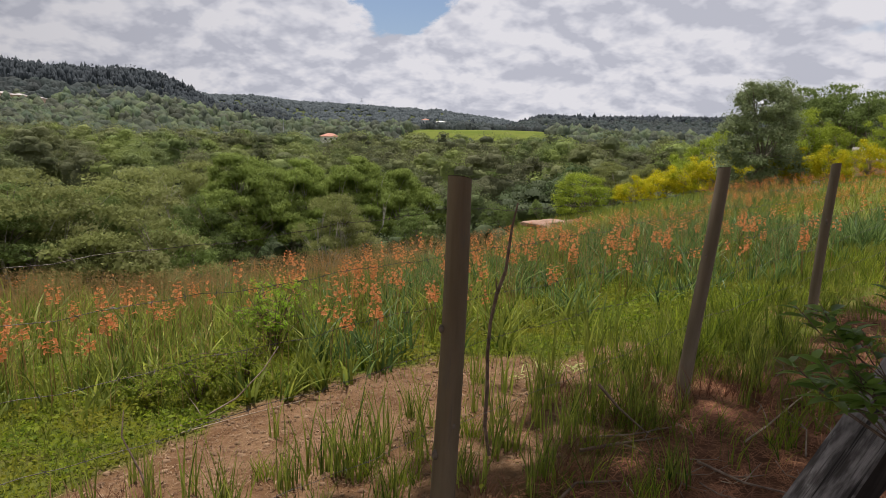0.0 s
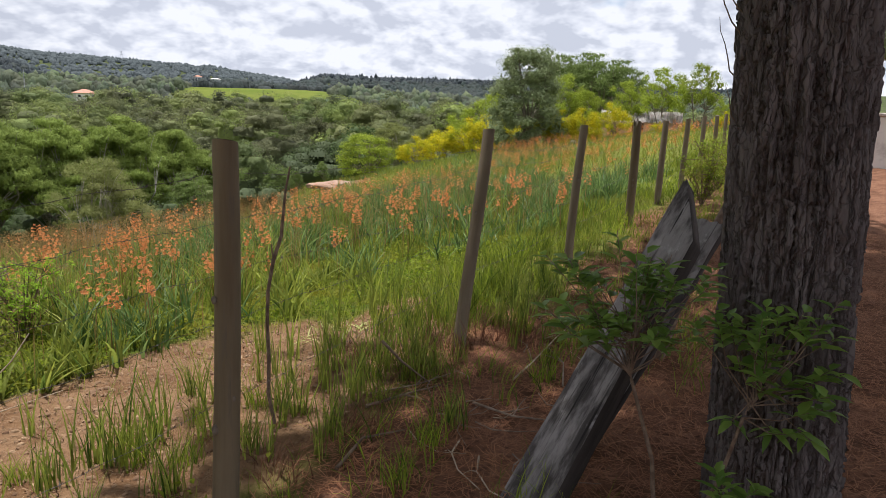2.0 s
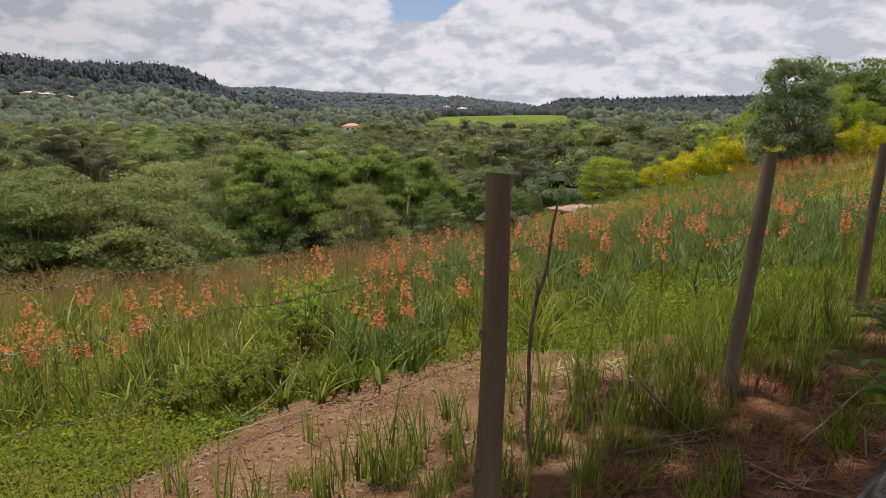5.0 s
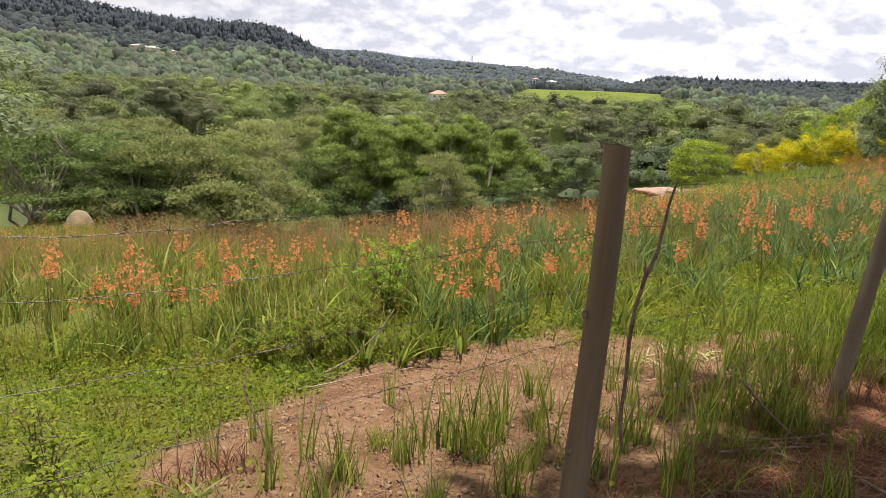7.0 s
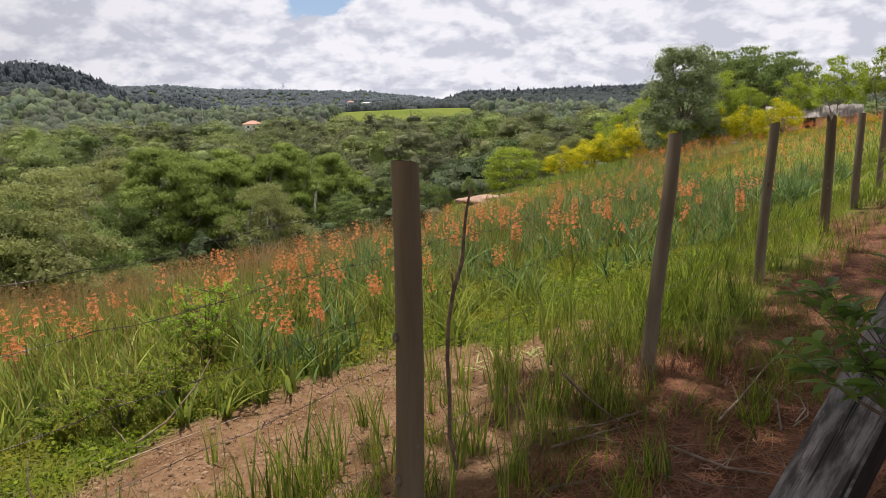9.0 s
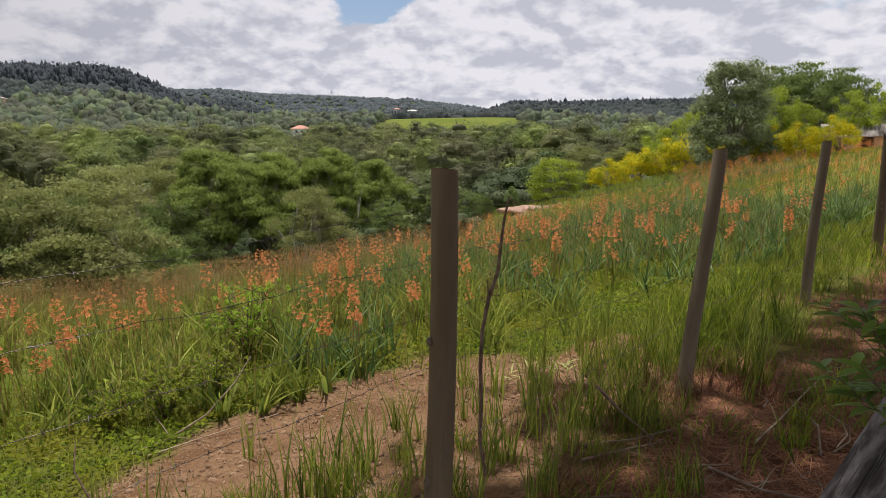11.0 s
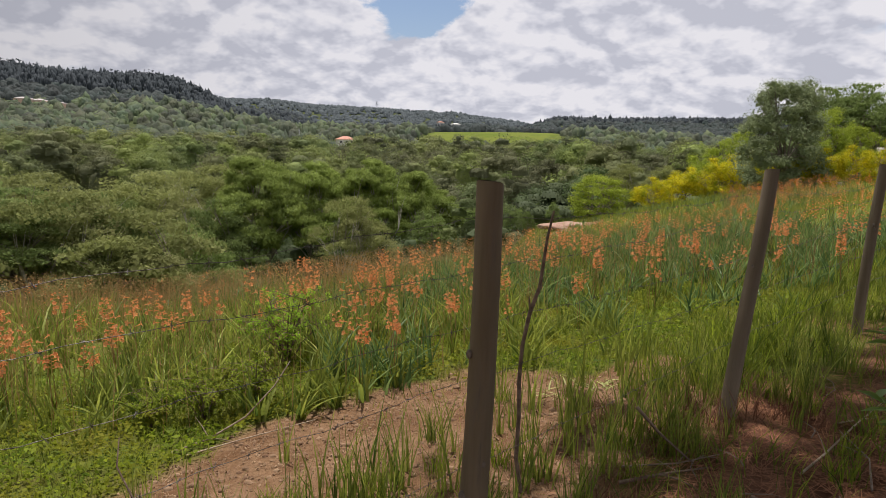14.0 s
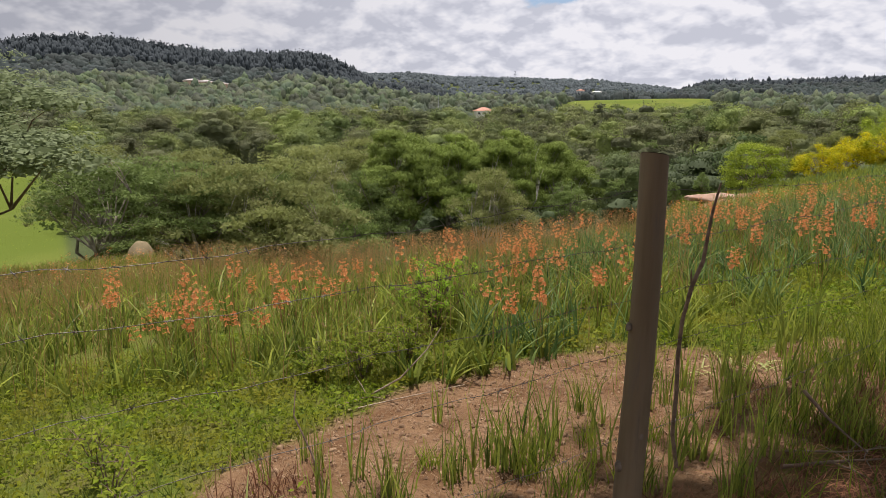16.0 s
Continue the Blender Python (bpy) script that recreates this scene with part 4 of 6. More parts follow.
# ---------------------------------------------------------------- planks, sticks and branches
def plank_mesh(length, wide, thick, seed, pointed):
    """An old split plank: worn edges, grooves, a broken end."""
    rng = np.random.default_rng(seed)
    nl, nw = 60, 14
    V, F = [], []
    ph = rng.uniform(0, 20, 4)
    ring = []
    for k in range(nw + 1):
        ring.append((-0.5 + k / nw, 0.5))
    for k in range(nw + 1):
        ring.append((0.5 - k / nw, -0.5))
    m = len(ring)
    for i in range(nl + 1):
        t = i / nl
        for k, (a, b) in enumerate(ring):
            edge = 1 - 0.9 * max(0, abs(a) - 0.46) / 0.04 * 0.12
            x = a * wide * (1 + 0.06 * math.sin(5 * t + ph[0]) + 0.03 * noise.noise(Vector((t * 14, a * 2 + ph[1], b))))
            y = b * thick * edge * (1 + 0.07 * noise.noise(Vector((a * 9 + ph[2], t * 2.5, b * 3)))) + 0.0015 * noise.noise(Vector((a * 16 + ph[3], t * 1.2, 0)))
            z = t * length
            if pointed and t > 0.80:
                q = (t - 0.80) / 0.20
                x = x * (1 - 0.93 * q) + wide * 0.44 * q
            z += (0.03 * noise.noise(Vector((a * 8, b * 4, ph[0])))) * (t > 0.97)
            V.append((x, y, z))
    for i in range(nl):
        for k in range(m):
            k2 = (k + 1) % m
            F.append((i * m + k, i * m + k2, (i + 1) * m + k2, (i + 1) * m + k))
    for end in (0, nl):
        for k in range(nw):
            F.append((end * m + k, end * m + k + 1, end * m + m - 2 - k, end * m + m - 1 - k))
    # long sides and ends get the darker material
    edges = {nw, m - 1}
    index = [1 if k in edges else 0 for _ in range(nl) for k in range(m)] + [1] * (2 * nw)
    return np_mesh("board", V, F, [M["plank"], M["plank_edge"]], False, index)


def lay(foot, top, face):
    """A pose with z from foot to top and y towards face."""
    z = (Vector(top) - Vector(foot)).normalized()
    x = Vector(face).cross(z).normalized()
    y = z.cross(x)
    return Matrix.Translation(foot) @ Matrix((x, y, z)).transposed().to_4x4()


def build_planks():
    a, b = Vector((1.18, 2.36, -0.30)), Vector((2.60, 2.79, 1.17))
    t = thing("weathered_plank", "grey split old plank with a pointed end leaning by a pine", "plank", "old planks", lay(a, b, (-0.92, -0.08, 0.62)))
    part("board", plank_mesh((b - a).length, 0.27, 0.10, 3, True), t)
    a, b = Vector((1.60, 2.68, -0.27)), Vector((2.85, 3.0, 0.92))
    t = thing("weathered_plank", "dark broad old plank leaning behind another plank", "plank", "old planks", lay(a, b, (-0.75, -0.35, 0.62)))
    part("board", plank_mesh((b - a).length, 0.26, 0.07, 9, False), t)
    # a grey pole that leans behind them
    p = [(3.05, 3.45, h1(3.05, 3.45)), (3.3, 3.5, 0.45), (3.62, 3.5, 0.95)]
    t = thing("leaning_pole", "grey bare pole leaning beside old planks", "pole")
    part("stem", tubes_mesh("stem", [(p, [0.035, 0.034, 0.03])], M["twig"], 8), t)


def fallen(name, pts, r, mat, label, branches=()):
    t = thing(name, label, "branch", "fallen branches")
    P = [(x, y, h1(x, y) + lift) for x, y, lift in pts]
    part("stem", tubes_mesh("stem", [(P, [r * (1 - 0.6 * i / (len(P) - 1)) for i in range(len(P))])], M[mat], 7), t)
    for k, d in branches:
        q = Vector(P[k])
        part("side_twig", tubes_mesh("side_twig", [([q, q + Vector(d) * 0.5 + Vector((0, 0, 0.01)), q + Vector(d)], [r * 0.5, r * 0.35, r * 0.15])], M[mat], 5), t)


def build_branches():
    fallen("fallen_branch", [(1.88, 3.52, 0.02), (2.15, 3.70, 0.04), (2.5, 3.93, 0.08), (2.9, 4.2, 0.10)], 0.007, "straw", "long thin bare branch lying over pine litter", ((1, (0.1, 0.22, 0.03)),))
    fallen("fallen_branch", [(-1.66, 4.78, 0.02), (-1.42, 4.92, 0.04), (-1.2, 5.05, 0.12), (-1.02, 5.2, 0.26), (-0.92, 5.32, 0.40)], 0.009, "stick", "bleached thin branch across bare earth", ((1, (-0.12, 0.14, 0.1)), (1, (0.16, -0.02, -0.02)), (2, (0.12, 0.1, 0.1))))
    fallen("fallen_branch", [(-1.52, 4.72, 0.02), (-1.2, 4.84, 0.02), (-0.72, 5.0, 0.03)], 0.006, "straw", "bleached thin branch across bare earth")
    fallen("fallen_branch", [(0.9, 3.55, 0.03), (1.15, 3.6, 0.04), (1.45, 3.66, 0.02)], 0.011, "twig", "short dead branch beside the fence", ((1, (0.1, -0.2, 0.02)),))
    fallen("fallen_branch", [(1.15, 3.95, 0.28), (1.25, 3.85, 0.15), (1.38, 3.7, 0.03)], 0.011, "twig", "short dead branch propped in grass")
    fallen("fallen_branch", [(1.5, 3.35, 0.02), (1.62, 3.1, 0.03), (1.85, 2.95, 0.02), (2.2, 2.9, 0.02)], 0.008, "stick", "grey forked twig on pine litter", ((1, (0.2, 0.16, 0.02)), (2, (0.1, 0.2, 0.04))))
    fallen("fallen_branch", [(1.0, 3.75, 0.02), (1.3, 3.72, 0.03), (1.62, 3.78, 0.03)], 0.006, "stick", "grey forked twig on pine litter", ((1, (0.12, 0.10, 0.02)),))
    fallen("fallen_branch", [(2.15, 3.35, 0.02), (2.35, 3.62, 0.04), (2.42, 3.95, 0.05)], 0.006, "stick", "grey forked twig on pine litter", ((1, (-0.12, 0.12, 0.04)),))
    fallen("fallen_branch", [(0.55, 3.0, 0.02), (0.75, 3.18, 0.03), (1.0, 3.2, 0.02)], 0.010, "twig", "small dark twig on pine litter")
    fallen("fallen_branch", [(-1.36, 3.48, 0.0), (-1.44, 3.54, 0.2), (-1.55, 3.62, 0.38), (-1.56, 3.7, 0.5)], 0.007, "twig", "small dark stalk standing on bare earth")


def scatter_twigs():
    """Grey twigs strewn over the litter between the fence and the planks."""
    rng = np.random.default_rng(71)
    for _ in range(26):
        x, y = fence_point(rng.uniform(0.6, 3.4), rng.uniform(-1.15, -0.1))
        a, L = rng.uniform(0, 6.283), rng.uniform(0.15, 0.5)
        pts = [(x + math.cos(a + 0.25 * k) * L * k / 3, y + math.sin(a + 0.25 * k) * L * k / 3, 0.015 + 0.02 * rng.random()) for k in range(4)]
        fallen("fallen_twig", pts, rng.uniform(0.003, 0.006), ("stick", "straw")[int(rng.integers(0, 2))], "thin grey twig lying on pine litter", ((1, (rng.normal() * 0.08, rng.normal() * 0.08, 0.02)),))


build_planks()
build_branches()
scatter_twigs()

# ---------------------------------------------------------------- trees of the middle distance
def build_trees():
    random.seed(21)
    tree_kind("umbrella", 31, 10, 12, 0.4, 62000, 0.14, "crown_bright", 0.20, 208, "billow", 2, 0.25, 0.55, 0.8, 0.16, "pale_limb")
    tree_kind("umbrella_b", 32, 10, 12, 0.4, 62000, 0.14, "crown_bright", 0.18, 208, "billow", 3, 0.2, 0.55, 0.8, 0.16, "pale_limb")
    tree_kind("broad", 33, 8, 8, 0.25, 30000, 0.085, "crown", 0.15, 182, "billow", 2, 0.22, 0.55, 0.8, 0.17)
    tree_kind("grey", 34, 8, 8, 0.28, 30000, 0.08, "crown_grey", 0.13, 182, "billow", 3, 0.2, 0.55, 0.8, 0.17, "pale_limb")
    tree_kind("light_flat", 35, 8, 8, 0.4, 20000, 0.09, "crown_grey", 0.12, 182, "billow", 2, 0.3, 0.5, 0.8, 0.17)
    tree_kind("round", 36, 4, 4.6, 0.12, 16000, 0.07, "crown_light", 0.08, 70, "bushy", 3, 0.15, 0.55, 0.7, 0.24)
    tree_kind("yellow", 37, 4, 6.2, 0.02, 11000, 0.09, "crown_yellow", 0.06, 46, "round", 4, 0.12, 0.6, 0.7, 0.20)
    tree_kind("tall_dark", 38, 6.5, 5.0, 0.03, 25000, 0.10, "crown_dark", 0.10, 100, "bushy", 3, 0.2, 0.5, 0.7, 0.24)
    tree_kind("airy", 39, 7, 6.0, 0.25, 9000, 0.11, "crown_light", 0.08, 40, "round", 2, 0.3, 0.5, 0.7, 0.22)
    tree_kind("dense", 40, 7, 8, 0.15, 20000, 0.09, "crown", 0.14, 182, "billow", 2, 0.2, 0.55, 0.8, 0.17)
    tree_kind("edge", 41, 9, 8, 0.22, 42000, 0.10, "crown_dark", 0.12, 182, "billow", 2, 0.2, 0.55, 0.9, 0.26, "twig")

    g = "spreading trees below the field"
    for az, r, el, k, w in ((-8.3, 64, -1.15, "umbrella", 0.72), (-4.4, 66, -1.7, "umbrella_b", 0.66), (0.3, 68, -1.4, "umbrella_b", 0.70), (3.9, 71, -2.2, "umbrella", 0.66), (6.6, 75, -3.9, "umbrella_b", 0.7)):
        plant_tree(k, az, r, el, "wide flat-topped green tree with pale branches below a field", w, "spreading_tree", g)
    for az, r, el, k in ((-12.2, 60, -4.6, "broad"), (-1.2, 58, -4.4, "grey"), (5.6, 66, -5.6, "broad"), (9.3, 76, -4.9, "broad"), (11.3, 66, -5.4, "broad"), (13.4, 62, -5.2, "dense"), (14.4, 57, -4.8, "broad"), (12.4, 58, -5.1, "broad"), (15.4, 60, -4.9, "broad"), (17.0, 62, -4.4, "dense")):
        plant_tree(k, az, r, el, "leafy green tree at the edge of a wood", 0.85, "woodland_tree", "trees along the wood's edge")
    g = "trees along the wood's edge"
    for az, r, el, k, w in ((-32.0, 46, -3.0, "dense", 1.25), (-28.6, 50, -3.1, "broad", 1.35), (-26.6, 46, -3.6, "broad", 1.3), (-23.8, 45, -3.7, "grey", 1.0),
                            (-20.6, 47, -4.0, "broad", 0.8), (-17.2, 45, -4.5, "light_flat", 1.0), (-14.6, 48, -6.6, "broad", 0.9), (-19.0, 43, -6.6, "light_flat", 1.0)):
        plant_tree(k, az, r, el, {"grey": "grey-green tree with bare twigs at a wood's edge", "light_flat": "flat-topped pale green tree at a wood's edge"}.get(k, "leafy green tree with dark trunks at a wood's edge"), w, "woodland_tree", g)
    for az, r, el, k, w in ((-32.5, 66, -1.9, "light_flat", 1), (-25.5, 64, -2.3, "light_flat", 1.1), (-18.5, 64, -2.5, "grey", 1.1), (-12.8, 74, -1.9, "grey", 1.0),
                            (10.5, 95, -3.1, "umbrella", 0.9), (13.5, 100, -2.9, "broad", 1.0), (12.5, 120, -2.2, "dense", 1.0)):
        plant_tree(k, az, r, el, "grey-green tree standing among others in a wood", w, "woodland_tree", "trees in the wood")
    plant_tree("edge", -44.0, 27, 5.7, "large dark leafy tree beside a bright meadow", 1.75, "leafy_tree")
    # to the right, where the field ends
    plant_tree("round", 19.3, 46, -2.3, "small round bright green tree beside bare earth", 1.25, "round_tree")
    for az, r, el, w in ((15.7, 46, -4.7, 0.6), (13.6, 47, -5.6, 0.6), (17.0, 45, -5.9, 0.5)):
        plant_tree("dense", az, r, el, "dark bushy shrub below a field", w, "bush", "bushes below the field")
    plant_tree("dense", 21.9, 48, -3.4, "dark bushy shrub beside a round tree", 0.55, "bush")
    plant_tree("grey", 21.5, 66, -1.3, "olive-green tree behind blooming bushes", 1.0, "woodland_tree")
    plant_tree("grey", 24.5, 72, -1.4, "olive-green tree behind blooming bushes", 0.9, "woodland_tree")
    g = "yellow blooming bushes"
    for az, r, el, w in ((23.6, 46, -2.2, 1.0), (26.0, 48, -1.3, 0.95), (28.3, 47, -0.5, 1.0), (30.2, 46, 0.2, 0.95), (35.2, 43, 0.4, 0.9), (37.0, 44, 0.6, 0.95), (39.6, 46, 1.1, 0.85), (38.4, 44, -1.2, 0.8), (41.6, 47, -1.35, 0.8), (43.4, 48, -0.9, 0.8), (43.3, 52, -0.4, 0.9), (45.6, 50, -0.4, 0.85), (48.2, 48, 0.6, 0.9)):
        plant_tree("yellow", az, r, el, "bush covered in bright yellow bloom at a field's end", w, "yellow_bush", g)
    plant_tree("tall_dark", 32.6, 42, 5.3, "tall dark grey-green tree above yellow bushes", 1.05, "tall_tree")
    plant_tree("airy", 30.0, 60, 1.6, "light green tree behind blooming bushes", 1.0, "light_tree", "trees at the field's end")
    for az, r, el, k, w in ((35.6, 55, 3.2, "airy", 0.9), (38.0, 72, 4.8, "dense", 0.9), (40.3, 74, 4.3, "dense", 0.85), (35.8, 74, 4.6, "dense", 0.9), (37.8, 54, 1.9, "airy", 1.0),
                            (43.5, 58, 3.9, "airy", 0.85), (46.3, 60, 4.2, "airy", 0.85), (41.0, 60, 2.8, "airy", 0.9), (48.0, 56, 1.4, "airy", 0.8), (27.6, 70, 0.1, "airy", 1.0), (50.5, 58, 3.5, "airy", 0.9)):
        plant_tree(k, az, r, el, "light green airy tree at a field's end" if k == "airy" else "dense green tree behind others at a field's end", w, "light_tree", "trees at the field's end")
    plant_tree("edge", 62.5, 24, 12, "large dark leafy tree over a path", 0.9, "leafy_tree")
    plant_tree("airy", 61.8, 30, 3.2, "light green tree beside a pale wall", 0.9, "light_tree", "trees at the field's end")


build_trees()


# ---------------------------------------------------------------- far woods
def scatter(r0, r1, az0, az1, spacing, rng):
    """Points spread evenly over a sector of the plan."""
    area = math.radians(az1 - az0) * (r1 * r1 - r0 * r0) / 2
    n = int(area / spacing ** 2)
    r = np.sqrt(rng.uniform(r0 * r0, r1 * r1, n))
    a = np.radians(rng.uniform(az0, az1, n))
    return r * np.sin(a), r * np.cos(a)


def canopy(x, y, tall, wide, lobes, cards, card, rng, cuts=2, deep=False):
    """Many crowns in one mesh: each a dome of several billows, each billow covered with folded leaf sprays."""
    n = len(x)
    z = height(x, y)
    H = tall * (rng.uniform(0.82, 1.15, n) if deep else rng.uniform(0.7, 1.25, n))
    W = wide * rng.uniform(0.7, 1.3, n)
    idx = np.repeat(np.arange(n), lobes)
    q = rng.random(n * lobes) ** 0.5
    a = rng.uniform(0, 6.283, n * lobes)
    cx = x[idx] + q * W[idx] * 0.40 * np.cos(a)
    cy = y[idx] + q * W[idx] * 0.40 * np.sin(a)
    cz = z[idx] - 0.3 if deep else z[idx] + H[idx] * (0.82 - 0.46 * q * q + rng.normal(size=n * lobes) * 0.03)
    lr = W[idx] * rng.uniform(0.22, 0.38, n * lobes) * (1.0 if deep else 0.56)
    lz = H[idx] * rng.uniform(0.62, 1.05, n * lobes) * (1 - 0.4 * q * q) if deep else lr * rng.uniform(0.6, 0.85, n * lobes)
    L = np.stack([cx, cy, cz, lr, lr * rng.uniform(0.8, 1.2, n * lobes), lz], 1)
    V, F = balls(L * (1.0 if deep else np.array([1, 1, 1, 0.55, 0.55, 0.55])), cuts, rng, 0.22, 0.85)
    tone = rng.random(n)
    T = np.repeat(tone[idx], len(V) // len(L))
    if not deep:
        core = np.stack([x, y, z + H * 0.34, W * 0.25, W * 0.25, H * 0.26], 1)
        Vc, Fc = balls(core, 4, rng, 0.12)
        V, F, T = np.vstack([V, Vc]), np.vstack([F, Fc + len(V)]), np.concatenate([T, np.repeat(tone, len(Vc) // n)])
    if not cards:
        return V, F, T
    m = n * lobes * cards
    li = np.repeat(np.arange(n * lobes), cards)
    d = rng.normal(size=(m, 3))
    d /= np.linalg.norm(d, axis=1, keepdims=True)
    d[:, 2] = np.where(d[:, 2] < -0.3, -d[:, 2], d[:, 2])
    rad = 1.15 - 0.5 * rng.random(m) ** 2
    P = np.stack([cx[li] + d[:, 0] * lr[li] * rad, cy[li] + d[:, 1] * lr[li] * rad, cz[li] + d[:, 2] * lz[li] * rad], 1)
    N = d / np.stack([lr[li], lr[li], lz[li]], 1)
    N = N / np.linalg.norm(N, axis=1, keepdims=True) + rng.normal(size=(m, 3)) * 0.6
    V2, F2 = leaf_quads(P, N, card * rng.uniform(0.6, 1.4, m), 0.6, rng)
    return np.vstack([V, V2]), np.vstack([F, F2 + len(V)]), np.concatenate([T, np.repeat(tone[idx][li], 4)])


def woods(name, sets, mat, label, category="forest"):
    """Crowns joined into one stretch of wood, each crown with a tone of its own."""
    F, o = [], 0
    for v, f, _ in sets:
        F.append(f + o)
        o += len(v)
    me = np_mesh(name, np.vstack([p[0] for p in sets]), np.vstack(F), [M[mat]], True)
    me.attributes.new("tone", "FLOAT", "POINT").data.foreach_set("value", np.concatenate([p[2] for p in sets]).astype(np.float32))
    tagged(part(name, me), label, category, kind="stuff")


def dark_ridge(x, y):
    """Where the pine plantation covers the top of the near ridge."""
    az = np.degrees(np.arctan2(x, y))
    return (height(x, y) > 15 + 16 * vnoise(x, y, 90, 92)) & (az < -10.5) & (np.hypot(x, y) > 800)


def build_far_woods():
    rng = np.random.default_rng(77)
    sets = []

    def keep(x, y, clear=0.25):
        ok = meadow_mask(x, y) < clear
        d = np.hypot(x, y)
        az = np.degrees(np.arctan2(x, y))
        ok &= ~((np.abs(az + 1.4) < 1.6) & (d > 345) & (d < 428))
        ok &= ~((np.abs(az + 1.3) < 1.2) & (d > 260) & (d < 350)) & ~((np.abs(az + 5.6) < 1.9) & (d > 235) & (d < 350))
        ok &= ~((np.abs(az + 23.4) < 2.0) & (d > 620) & (d < 655))
        return x[ok], y[ok]

    def gaps(x, y, scale, seed, lo):
        ok = vnoise(x, y, scale, seed) > lo
        return x[ok], y[ok]

    for r0, r1, az0, az1, sp, tall, wide, lobes, cards, card in (
            (50, 84, -42, 12, 7.4, 8.5, 8.5, 16, 130, 0.20), (82, 170, -42, 24, 9.6, 10.5, 10.5, 15, 120, 0.30), (170, 330, -42, 50, 11.5, 11.5, 12.5, 11, 75, 0.48), (330, 660, -42, 52, 11.0, 10, 13.5, 4, 14, 0.9)):
        x, y = scatter(r0, r1, az0, az1, sp, rng)
        x, y = keep(x, y)
        az = np.degrees(np.arctan2(x, y))
        if r0 < 60:
            ok = (outward(x, y) > 33) & (az > -33) & ~((az > -12.5) & (az < 9))
            x, y = x[ok], y[ok]
        elif r0 < 100:
            ok = ~((az < -33.5) & (np.hypot(x, y) < 158)) & ~((az > 9) & (outward(x, y) < 37))
            x, y = x[ok], y[ok]
        sets.append(canopy(x, y, tall, wide, lobes, cards, card, rng, 3 if r0 < 300 else 2, r0 > 300))
    woods("valley_woods", sets[:3], "wood_crown", "mixed green trees of a wood filling a valley")
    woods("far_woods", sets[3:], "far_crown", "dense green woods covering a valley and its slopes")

    # shrubs below the spreading trees; the shade there is in their dark colour
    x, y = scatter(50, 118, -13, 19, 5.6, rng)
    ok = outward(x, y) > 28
    woods("understory", [canopy(x[ok], y[ok], 4.2, 6.5, 12, 70, 0.20, rng)], "understory", "leafy undergrowth below valley trees, coloured dark for shade", "undergrowth")

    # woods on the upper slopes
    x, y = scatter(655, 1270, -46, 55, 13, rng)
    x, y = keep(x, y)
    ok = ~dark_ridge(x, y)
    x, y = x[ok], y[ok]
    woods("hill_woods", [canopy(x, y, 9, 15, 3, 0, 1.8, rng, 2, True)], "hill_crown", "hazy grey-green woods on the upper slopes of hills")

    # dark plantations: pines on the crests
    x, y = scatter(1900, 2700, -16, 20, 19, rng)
    woods("ridge_woods", [canopy(x, y, 13, 20, 3, 0, 2.0, rng, 2, True)], "ridge_crown", "woods along a far ridge, tinted blue-grey for haze")
    sets = []
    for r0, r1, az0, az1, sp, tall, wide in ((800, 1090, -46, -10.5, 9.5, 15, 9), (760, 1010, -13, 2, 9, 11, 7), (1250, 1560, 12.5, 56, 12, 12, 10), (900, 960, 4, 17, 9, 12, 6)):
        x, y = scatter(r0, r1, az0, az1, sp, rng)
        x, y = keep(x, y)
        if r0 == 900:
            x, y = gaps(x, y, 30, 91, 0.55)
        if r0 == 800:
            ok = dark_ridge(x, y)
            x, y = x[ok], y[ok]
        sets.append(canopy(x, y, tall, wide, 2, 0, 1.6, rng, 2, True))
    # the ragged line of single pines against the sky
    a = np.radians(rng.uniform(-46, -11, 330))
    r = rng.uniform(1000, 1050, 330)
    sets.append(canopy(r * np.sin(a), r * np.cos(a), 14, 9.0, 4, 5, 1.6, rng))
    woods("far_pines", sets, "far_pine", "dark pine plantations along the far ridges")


build_far_woods()

# ---------------------------------------------------------------- grass and flowers
def blades(x, y, tall, wide, bend, rng, seg=3, lift=0.0, stiff=1.6, base=None):
    """Tapered, bent blades in one array of points and quads."""
    n = len(x)
    z = height(x, y) - 0.01 + lift if base is None else base
    yaw = rng.uniform(0, 6.283, n)
    lean = rng.uniform(0, 6.283, n)
    T = np.linspace(0, 1, seg + 1)
    V = np.empty((n, seg + 1, 2, 3))
    for i, t in enumerate(T):
        off = bend * tall * t ** stiff
        drop = 0.35 * bend * bend * tall * t * t
        w = wide * (1 - t ** 1.7) * 0.5 + wide * 0.04
        cx, cy, cz = x + off * np.cos(lean), y + off * np.sin(lean), z + tall * t - drop
        for s, sg in ((0, -1), (1, 1)):
            V[:, i, s, 0] = cx + sg * w * np.cos(yaw)
            V[:, i, s, 1] = cy + sg * w * np.sin(yaw)
            V[:, i, s, 2] = cz
    k = (seg + 1) * 2
    o = (np.arange(n) * k)[:, None, None]
    i = np.arange(seg)[None, :, None] * 2
    F = (o + i + np.array([0, 1, 3, 2])[None, None, :]).reshape(-1, 4)
    return V.reshape(-1, 3), F


def joined(sets):
    V = np.vstack([s[0] for s in sets])
    F, o = [], 0
    for v, f in sets:
        F.append(f + o)
        o += len(v)
    return V, np.vstack(F)


